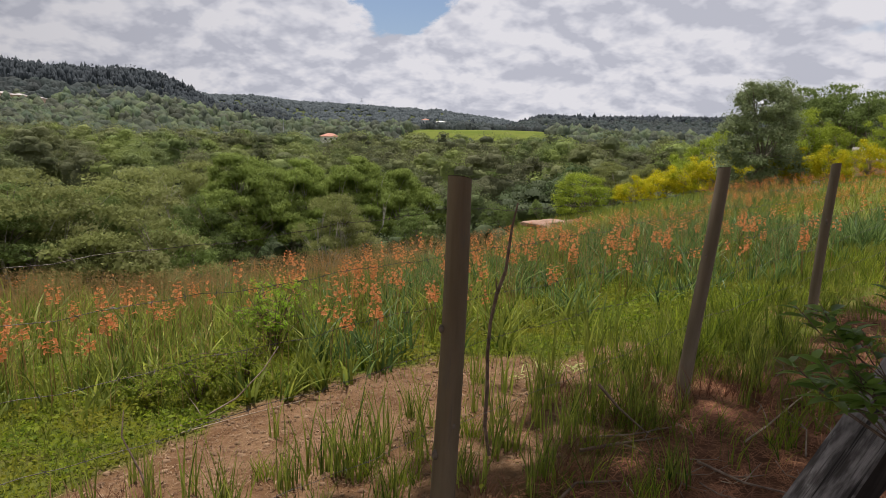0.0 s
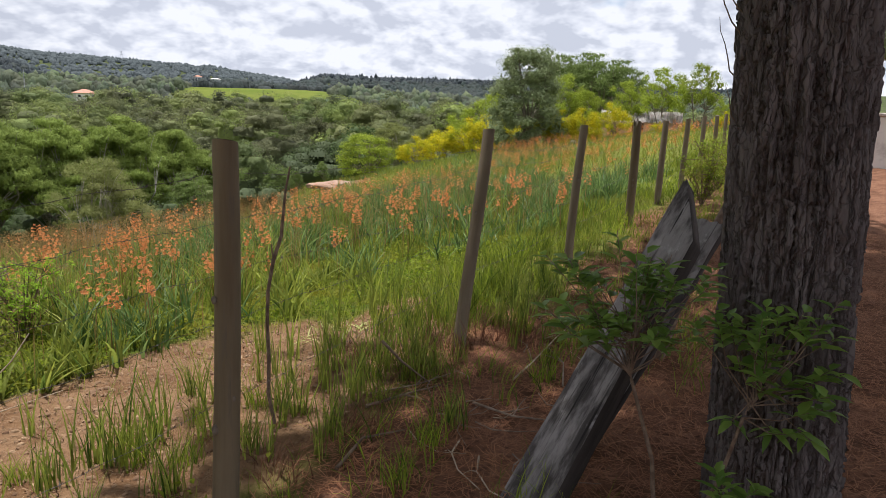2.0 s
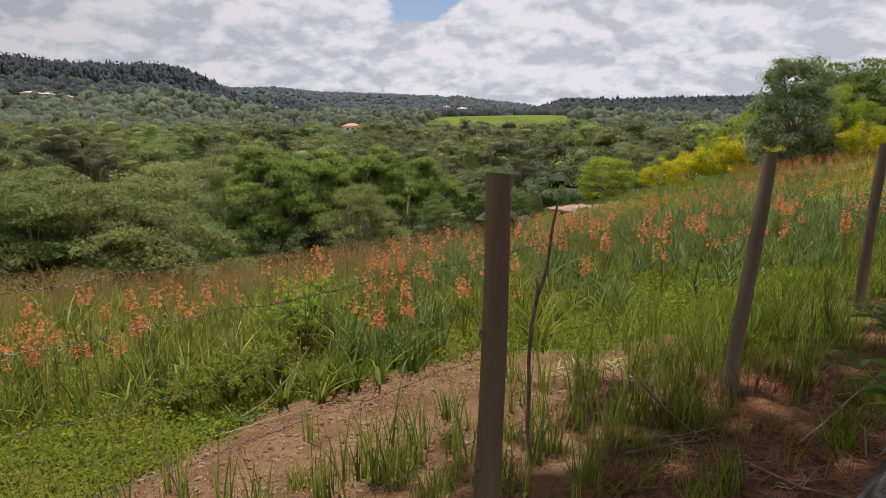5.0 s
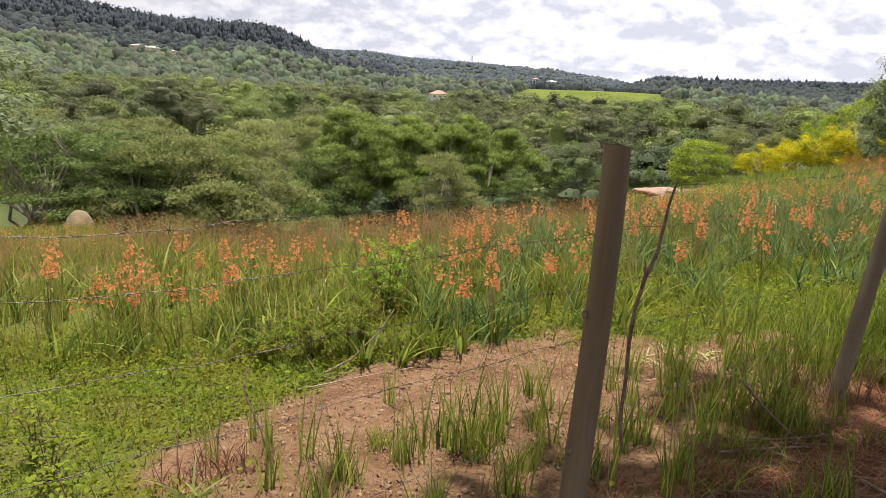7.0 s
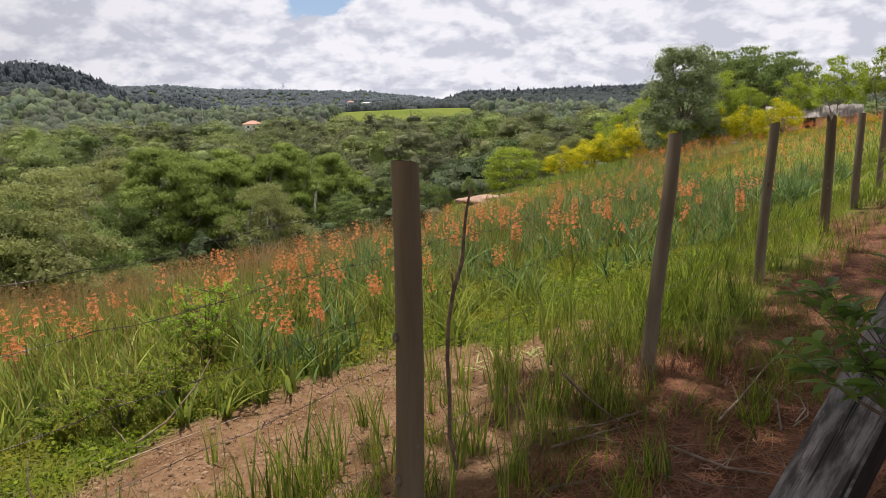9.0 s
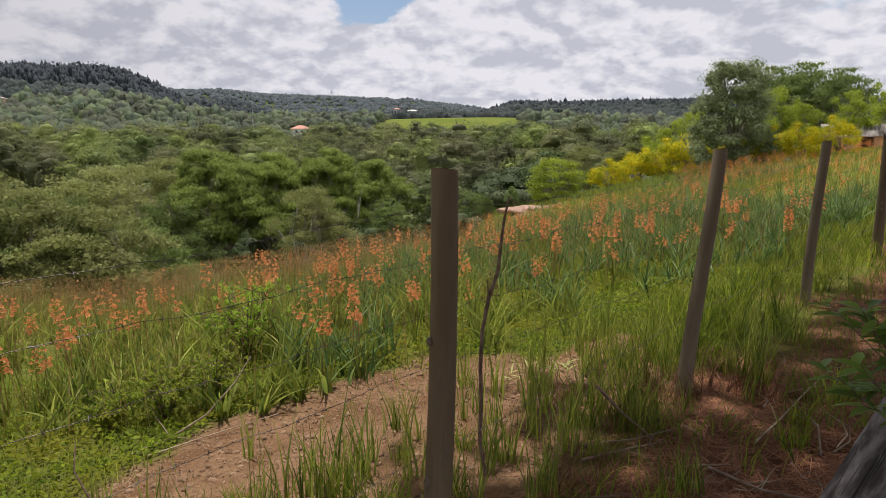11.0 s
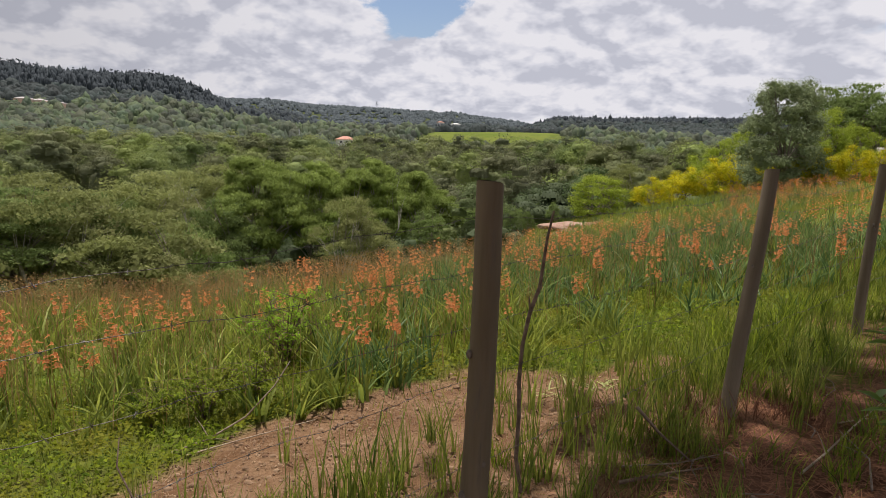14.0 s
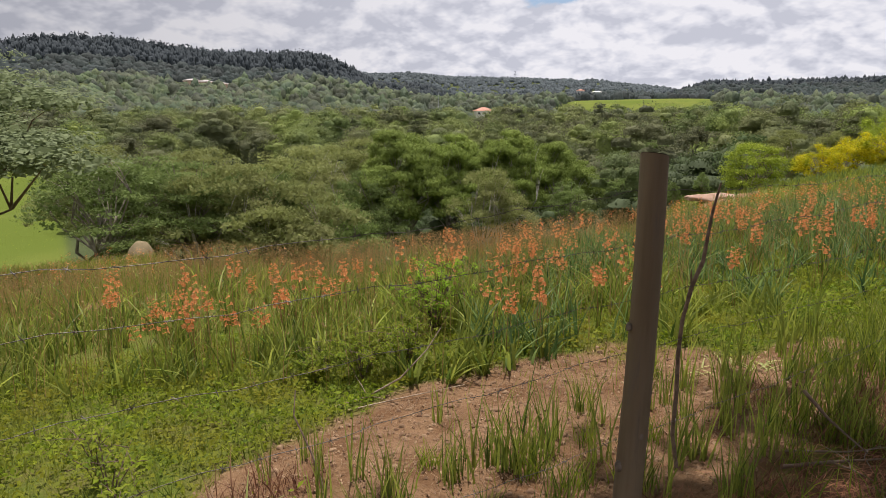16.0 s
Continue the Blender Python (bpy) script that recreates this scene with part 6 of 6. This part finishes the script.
def bush_meshes(seed, stems, tall, spread, leaves, leaf, mat, whorls=7, aspect=0.42):
    """A leafy shrub: branching stems with leaves whorled about the twig ends."""
    rng = np.random.default_rng(seed)
    lines, P, N = [], [], []
    tips = []
    for s in range(stems):
        a = rng.uniform(0, 6.283)
        out = spread * rng.uniform(0.2, 1.0)
        top = Vector((math.cos(a) * out, math.sin(a) * out, tall * rng.uniform(0.6, 1.0)))
        mid = Vector((top.x * 0.35, top.y * 0.35, top.z * 0.5))
        lines.append(([(0, 0, -0.03), mid, top], [tall * 0.012, tall * 0.009, tall * 0.003]))
        tips += [top, mid, mid * 0.55, mid.lerp(top, 0.5)]
        for _ in range(3):
            t = rng.uniform(0.35, 0.9)
            b = mid.lerp(top, t)
            e = b + Vector((rng.normal() * spread * 0.35, rng.normal() * spread * 0.35, rng.uniform(0.02, 0.3) * tall * 0.5))
            lines.append(([b, b.lerp(e, 0.5) + Vector((0, 0, 0.01)), e], [tall * 0.006, tall * 0.004, tall * 0.002]))
            tips.append(e)
            tips.append(b.lerp(e, 0.5))
    per = max(3, leaves // len(tips))
    V, F = [], []
    for tip in tips:
        for k in range(per):
            a = 2.399 * k + rng.uniform(-0.4, 0.4)
            tilt = rng.uniform(-0.5, 0.4)
            d = Vector((math.cos(a), math.sin(a), tilt)).normalized()
            L = leaf * rng.uniform(0.55, 1.15)
            side = d.cross(Vector((0, 0, 1))).normalized() * L * aspect * 0.5
            up_ = side.cross(d).normalized()
            o = len(V)
            p0 = tip + d * L * 0.12 + Vector((0, 0, rng.normal() * leaf * 0.35))
            pm, pe = p0 + d * L * 0.45 + up_ * L * 0.06, p0 + d * L * 1.0 - Vector((0, 0, L * rng.uniform(0.05, 0.3)))
            V += [tuple(p0), tuple(pm + side + up_ * L * 0.05), tuple(pm), tuple(pm - side + up_ * L * 0.05), tuple(pe)]
            F += [(o, o + 1, o + 2), (o, o + 2, o + 3), (o + 1, o + 4, o + 2), (o + 2, o + 4, o + 3)]
    return tubes_mesh("stems", lines, M["twig"], 6), np_mesh("leaves", V, F, [M[mat]])


def put_bush(name, label, x, y, args, z=None, turn=0, group=""):
    t = thing(name, label, "bush", group)
    stems, leaves = bush_meshes(*args)
    part("stem", stems, t)
    part("foliage", leaves, t)
    set_down(t, x, y, 0, turn)
    if z is not None:
        t.location.z = z
    return t


def build_bushes():
    put_bush("leafy_shrub", "bright green leafy shrub growing among field flowers", -1.10, 6.75, (801, 22, 0.74, 0.40, 4200, 0.034, "shrub"))
    put_bush("leafy_shrub", "low leafy green shrub at the field's edge", -1.55, 5.40, (802, 16, 0.42, 0.32, 2800, 0.03, "weed"))
    put_bush("leafy_shrub", "low leafy green shrub at the field's edge", -1.95, 5.45, (803, 14, 0.30, 0.32, 2000, 0.03, "weed"))
    put_bush("leafy_shrub", "low leafy green shrub at the field's edge", -1.22, 5.62, (804, 14, 0.46, 0.28, 2400, 0.03, "weed"))
    put_bush("broadleaf_weed", "broad-leaved weed with tall stems by a fence", -2.5, 3.45, (805, 5, 0.45, 0.24, 170, 0.04, "weed", 7, 0.6))
    put_bush("broadleaf_weed", "broad-leaved weed with tall stems by a fence", -2.15, 3.05, (806, 5, 0.34, 0.24, 150, 0.04, "weed", 7, 0.6))
    put_bush("broadleaf_weed", "broad-leaved weed with tall stems by a fence", -2.75, 3.75, (807, 5, 0.4, 0.24, 150, 0.04, "weed", 7, 0.6))
    rng = np.random.default_rng(88)
    for i in range(12):
        x, y = fence_point(10.5 + 1.25 * i + rng.normal() * 0.3, -0.55 + rng.normal() * 0.35)
        put_bush("leafy_shrub", "green leafy shrub crowding a fence", x, y, (840 + i, 12, rng.uniform(0.6, 1.05), 0.5, 1100, 0.075, "weed"), group="shrubs along the fence")
    # broad-leaved saplings in front of the pine
    sapling(830, (1.61, 1.93), (1.49, 2.06, 0.50), (1.47, 2.09, 0.86), (0.42, 0.18, 0.30), 52)
    sapling(831, (1.66, 1.86), (1.77, 1.74, 0.42), (1.86, 1.66, 0.70), (0.34, 0.13, 0.42), 34)
    sapling(832, (1.70, 1.74), (1.71, 1.73, 0.0), (1.73, 1.70, 0.12), (0.11, 0.08, 0.10), 7)


def leaf_shape(base, d, up_, L, wide, V, F):
    """A pointed oval leaf, folded along its rib and drooping at the tip."""
    side = d.cross(up_).normalized()
    up_ = side.cross(d)
    o = len(V)
    rib = [base + d * L * t - Vector((0, 0, 1)) * L * 0.22 * t * t for t in (0, 0.3, 0.65, 1.0)]
    V += [tuple(rib[0]), tuple(rib[1]), tuple(rib[2]), tuple(rib[3])]
    for sg in (1, -1):
        V += [tuple(rib[1] + side * sg * wide * 0.46 + up_ * wide * 0.16), tuple(rib[2] + side * sg * wide * 0.38 + up_ * wide * 0.14)]
    F += [(o, o + 4, o + 1, o), (o + 1, o + 4, o + 5, o + 2), (o + 2, o + 5, o + 3, o + 2), (o, o + 1, o + 6, o), (o + 1, o + 2, o + 7, o + 6), (o + 2, o + 3, o + 7, o + 2)]


def sapling(seed, foot, fork, centre, extent, tips):
    """One thin reddish stem that forks below a cluster of leaves."""
    rng = np.random.default_rng(seed)
    foot = Vector((foot[0], foot[1], h1(*foot)))
    fork, centre = Vector(fork), Vector(centre)
    right, deep = Vector((0.71, -0.70, 0)), Vector((0.70, 0.71, 0))
    t = thing("sapling", "young sapling with a thin brown stem and glossy pointed leaves", "sapling", "saplings", Matrix.Translation(foot))
    fork, centre = fork - foot, centre - foot
    mid = fork * 0.5 + Vector((0.02, -0.015, 0.02))
    part("stem", tubes_mesh("stem", [([Vector((0, 0, -0.03)), fork * 0.25 + Vector((0.005, 0, 0.01)), mid, fork], [0.011, 0.010, 0.009, 0.007])], M["twig"], 7), t, "thin reddish-brown stem")
    V, F, lines = [], [], []
    for k in range(tips):
        d = Vector(rng.normal(size=3)).normalized() * (rng.random() ** 0.4)
        tip = centre + right * d.x * extent[0] + deep * d.y * extent[1] + Vector((0, 0, d.z * extent[2]))
        b = fork.lerp(centre, rng.uniform(0.0, 0.6))
        m = b.lerp(tip, 0.5) + Vector((rng.normal() * 0.02, rng.normal() * 0.02, -0.015))
        lines.append(([b, m, tip], [0.0032, 0.0024, 0.0014]))
        way = (tip - m).normalized()
        for q in range(int(rng.integers(6, 10))):
            a = 2.399 * q + rng.uniform(-0.3, 0.3)
            out = (Vector((math.cos(a), math.sin(a), rng.uniform(-0.25, 0.35))) + way * 0.6).normalized()
            leaf_shape(m.lerp(tip, 0.45 + 0.07 * q), out, Vector((rng.normal() * 0.2, rng.normal() * 0.2, 1)), rng.uniform(0.055, 0.118), rng.uniform(0.028, 0.048), V, F)
    for l in lines:
        part("twig", tubes_mesh("twig", [l], M["twig"], 5), t)
    V = np.array(V)
    F3 = [tuple(dict.fromkeys(f)) for f in F]
    bm = bmesh.new()
    vs = [bm.verts.new(p) for p in V]
    for f in F3:
        bm.faces.new([vs[i] for i in f])
    part("foliage", bm_mesh("foliage", bm, M["sapling"], smooth=True), t, "glossy pointed oval leaves")


def build_litter():
    """Fallen needles and straw under the pines."""
    rng = np.random.default_rng(55)
    x, y = plan_points(-3.5, 9, -5.2, 0.5, 1500, rng)
    ok = (y > -1.5) & (rng.random(len(x)) < duff_mask(x, y) + 0.05) & (np.hypot(x, y) > 0.3)
    x, y = x[ok], y[ok]
    n = len(x)
    a, L = rng.uniform(0, 6.283, n), rng.uniform(0.05, 0.15, n)
    z = height(x, y)
    d = np.stack([np.cos(a), np.sin(a), rng.normal(size=n) * 0.12], 1) * (L * 0.5)[:, None]
    s = np.stack([-np.sin(a), np.cos(a), np.zeros(n)], 1) * 0.0017
    c = np.stack([x, y, z + rng.uniform(0.004, 0.03, n)], 1)
    V = np.stack([c - d - s, c - d + s, c + d + s, c + d - s], 1).reshape(-1, 3)
    F = np.arange(4 * n).reshape(n, 4)
    ob = part("pine_litter", np_mesh("pine_litter", V, F, [M["litter"]]))
    tagged(ob, "fallen reddish pine needles and straw on the ground", "pine needles", kind="stuff")
    # clods, chips and straw on the bare patch
    x, y = plan_points(-2, 4, 0.1, 2.6, 800, rng)
    ok = rng.random(len(x)) < soil_mask(x, y)
    x, y = x[ok], y[ok]
    P = np.stack([x, y, height(x, y) + 0.004], 1)
    N = np.stack([rng.normal(size=len(x)) * 0.5, rng.normal(size=len(x)) * 0.5, np.ones(len(x))], 1)
    V1, F1 = leaf_quads(P, N, 0.005 + 0.03 * rng.random(len(x)) ** 3, 0.6, rng, 1.2)
    n = len(x)
    a, L = rng.uniform(0, 6.283, n), rng.uniform(0.015, 0.09, n)
    c = P + np.stack([rng.normal(size=n) * 0.04, rng.normal(size=n) * 0.04, np.full(n, 0.006)], 1)
    d = np.stack([np.cos(a), np.sin(a), rng.normal(size=n) * 0.06], 1) * (L * 0.5)[:, None]
    s = np.stack([-np.sin(a), np.cos(a), np.zeros(n)], 1) * 0.0010
    V2 = np.stack([c - d - s, c - d + s, c + d + s, c + d - s], 1).reshape(-1, 3)
    k = rng.random(n) < 0.22
    size = 0.004 + 0.022 * rng.random(k.sum()) ** 3
    lumps = balls(np.stack([x[k], y[k], P[k, 2] - 0.002, size, size * 0.8, size * 0.6], 1), 2, rng, 0.3, 0.9)
    V, F = joined([(V1, F1), (V2, np.arange(4 * n).reshape(n, 4)), lumps])
    ob = part("straw_litter", np_mesh("straw_litter", V, F, [M["chips"]]))
    tagged(ob, "bits of brown straw and chips on bare earth", "straw", kind="stuff")


build_clumps()
build_bushes()
build_litter()


# ---------------------------------------------------------------- buildings and masts
def box(bm, x0, x1, y0, y1, z0, z1):
    v = [bm.verts.new(p) for p in ((x0, y0, z0), (x1, y0, z0), (x1, y1, z0), (x0, y1, z0), (x0, y0, z1), (x1, y0, z1), (x1, y1, z1), (x0, y1, z1))]
    for f in ((0, 3, 2, 1), (4, 5, 6, 7), (0, 1, 5, 4), (1, 2, 6, 5), (2, 3, 7, 6), (3, 0, 4, 7)):
        bm.faces.new([v[i] for i in f])


def box_mesh(name, mat, *dims):
    bm = bmesh.new()
    box(bm, *dims)
    bmesh.ops.bevel(bm, geom=bm.edges[:], offset=min(0.02, 0.2 * min(dims[1] - dims[0], dims[3] - dims[2], dims[5] - dims[4])), segments=1, affect="EDGES")
    return bm_mesh(name, bm, M[mat])


def hip_roof(name, mat, w, d, rise, over, z, ridge):
    """A hipped roof with thickness."""
    bm = bmesh.new()
    a, b = w / 2 + over, d / 2 + over
    lo = [bm.verts.new(p) for p in ((-a, -b, z), (a, -b, z), (a, b, z), (-a, b, z))]
    up_ = [bm.verts.new(p) for p in ((-a, -b, z + 0.15), (a, -b, z + 0.15), (a, b, z + 0.15), (-a, b, z + 0.15))]
    r0, r1 = bm.verts.new((-ridge / 2, 0, z + rise)), bm.verts.new((ridge / 2, 0, z + rise))
    bm.faces.new(lo[::-1])
    for i in range(4):
        bm.faces.new((lo[i], lo[(i + 1) % 4], up_[(i + 1) % 4], up_[i]))
    bm.faces.new((up_[0], up_[1], r1, r0)); bm.faces.new((up_[2], up_[3], r0, r1))
    bm.faces.new((up_[1], up_[2], r1)); bm.faces.new((up_[3], up_[0], r0))
    return bm_mesh(name, bm, M[mat])


def at_bearing(az, r):
    return r * math.sin(radians(az)), r * math.cos(radians(az))


def house(az, r, w, d, wall_h, rise, wall, roof, label, turn, lift=0.0, windows=3):
    x, y = at_bearing(az, r)
    t = thing("house", label, "house", "houses across the valley", pose(x, y, h1(x, y) + lift, 0, 0, turn))
    wl = part("wall", box_mesh("wall", wall, -w / 2, w / 2, -d / 2, d / 2, -6, wall_h), t)
    part("roof", hip_roof("roof", roof, w, d, rise, 0.7, wall_h, max(0.5, w - d)), t)
    for i in range(windows):
        cx = -w / 2 + w * (i + 0.5) / windows
        wn = part("window", box_mesh("window", "dark_glass", cx - 0.6, cx + 0.6, -d / 2 - 0.05, -d / 2 + 0.1, 1.0, 2.2), t)
        part("sill", box_mesh("sill", "wall", cx - 0.75, cx + 0.75, -d / 2 - 0.15, -d / 2 + 0.05, 0.86, 0.98), wn)
    return t


def build_buildings():
    house(-1.35, 412, 10, 8, 3.0, 2.2, "wall", "roof_tile", "small house with pale walls and a faded terracotta hipped roof", 12, 0.5)
    for az, r, w, d, hh, lift in ((-24.6, 640, 12, 8, 2.8, 2.5), (-23.6, 636, 9, 7, 3.0, 2.2), (-22.5, 628, 11, 8, 3.0, 1.5)):
        house(az, r, w, d, hh, 1.6, "salmon_wall", "tin", "hillside house with a weathered roof among trees", 10 + az, lift, 2)
    house(7.9, 905, 13, 9, 4, 1.5, "wall", "wall", "long white farm building beyond a meadow", -8, 4.5, 4)
    house(6.6, 930, 9, 7, 3.5, 1.8, "wall", "roof_tile", "pale farmhouse with a tiled roof beyond a meadow", 5, 6.0, 3)
    # shed with a corrugated roof at the field's end
    x, y = at_bearing(42.0, 60)
    t = thing("shed", "low shed with a weathered corrugated tin roof", "shed", "", pose(x, y, h1(x, y), 0, 0, -44))
    part("wall", box_mesh("wall", "salmon_wall", -3.0, 3.0, -1.6, 1.6, -0.5, 1.15), t)
    bm = bmesh.new()
    rows = []
    for i in range(133):
        q = -3.3 + 6.6 * i / 132
        dz = 0.028 * math.sin(i * math.pi / 2)
        rows.append([bm.verts.new((q, -2.0, 1.05 + dz)), bm.verts.new((q, 0.0, 1.95 + dz)), bm.verts.new((q, 2.0, 1.2 + dz))])
    for a, b in zip(rows, rows[1:]):
        for k in range(2):
            bm.faces.new((a[k], b[k], b[k + 1], a[k + 1]))
    bmesh.ops.solidify(bm, geom=bm.faces[:], thickness=0.02)
    part("roof", bm_mesh("roof", bm, M["tin"]), t, "weathered corrugated tin roof")
    part("door", box_mesh("door", "dark_glass", -0.6, 0.3, -1.64, -1.55, -0.3, 1.0), t)
    # whitewashed wall and post past the pine, along the path
    x, y = at_bearing(63.5, 22)
    t = thing("garden_wall", "low whitewashed wall beside a red earth path", "wall", "", pose(x, y, h1(x, y), 0, 0, -63))
    part("wall", box_mesh("wall", "wall", -2.2, 4.0, -0.12, 0.12, -0.3, 1.35), t)
    part("coping", box_mesh("coping", "stone", -2.25, 4.05, -0.18, 0.18, 1.35, 1.45), t)
    x, y = at_bearing(61.0, 11.5)
    t = thing("concrete_post", "squat grey weathered post beside a path", "post", "", pose(x, y, h1(x, y), 0, 2, 20))
    part("shaft", box_mesh("shaft", "stone", -0.12, 0.12, -0.10, 0.10, -0.1, 0.85), t)
    # slender mast by the far house, and a tower on the ridge
    x, y = at_bearing(-5.1, 455)
    t = thing("mast", "slender grey lattice mast rising over woods", "mast", "masts", pose(x, y, h1(x, y)))
    for a in range(3):
        q = 2.094 * a
        part("leg", tubes_mesh("leg", [([(0.45 * math.cos(q), 0.45 * math.sin(q), 0), (0.12 * math.cos(q), 0.12 * math.sin(q), 22)], [0.09, 0.05])], M["steel"], 6), t)
    for k in range(14):
        z0, z1 = k * 1.55, (k + 1) * 1.55
        s0, s1 = 0.45 - 0.33 * z0 / 22, 0.45 - 0.33 * z1 / 22
        part("brace", tubes_mesh("brace", [([(s0 * math.cos(2.094 * a), s0 * math.sin(2.094 * a), z0), (s1 * math.cos(2.094 * (a + 1)), s1 * math.sin(2.094 * (a + 1)), z1)], [0.03, 0.03]) for a in range(3)], M["steel"], 4), t)
    x, y = at_bearing(1.3, 2560)
    t = thing("ridge_tower", "tall lattice tower on a wooded ridge", "mast", "masts", pose(x, y, h1(x, y)))
    for a in range(4):
        q = math.pi / 4 + math.pi / 2 * a
        part("leg", tubes_mesh("leg", [([(4 * math.cos(q), 4 * math.sin(q), 0), (1.2 * math.cos(q), 1.2 * math.sin(q), 34)], [0.5, 0.4])], M["steel"], 6), t)
    for k in range(3):
        part("crossarm", box_mesh("crossarm", "steel", -5 + k, 5 - k, -0.4, 0.4, 22 + 5 * k, 22.8 + 5 * k), t)
    # odds and ends
    x, y = at_bearing(36.6, 43)
    t = thing("pale_stone", "pale weathered stone lying at a field's end", "stone", "", pose(x, y, h1(x, y) + 0.1, 0, 0, 30))
    bm = bmesh.new()
    bmesh.ops.create_icosphere(bm, subdivisions=3, radius=0.26)
    for v in bm.verts:
        v.co = Vector((v.co.x * 1.2, v.co.y * 0.7, v.co.z * 0.5)) * (1 + 0.25 * noise.noise(v.co * 2.5))
    part("body", bm_mesh("body", bm, M["stone"], smooth=True), t)

    x, y = at_bearing(-29.7, 40)
    t = thing("earth_mound", "bare tan heap of earth at a wood's edge", "mound", "", pose(x, y, h1(x, y) - 0.2, 0, 0, 20))
    bm = bmesh.new()
    bmesh.ops.create_icosphere(bm, subdivisions=4, radius=1.0)
    for v in bm.verts:
        k = 1 + 0.3 * noise.noise(v.co * 1.7) + 0.08 * noise.noise(v.co * 6)
        v.co = Vector((v.co.x * 0.75, v.co.y * 1.5, max(v.co.z, -0.2) * 1.4)) * (0.88 + 0.12 * k)
    part("body", bm_mesh("body", bm, M["earth"], smooth=True), t)

    x, y = at_bearing(17.4, 41)
    t = thing("earth_bank", "low bank of bare pinkish earth beside a round tree", "bank", "", pose(x, y, h1(x, y) - 0.15, 0, 0, -17))
    bm = bmesh.new()
    bmesh.ops.create_icosphere(bm, subdivisions=4, radius=1.0)
    for v in bm.verts:
        k = 1 + 0.3 * noise.noise(v.co * 1.7) + 0.08 * noise.noise(v.co * 6)
        v.co = Vector((v.co.x * 2.0, v.co.y * 0.9, max(v.co.z, -0.2) * 0.38)) * k
    part("body", bm_mesh("body", bm, M["pink_earth"], smooth=True), t)


build_buildings()
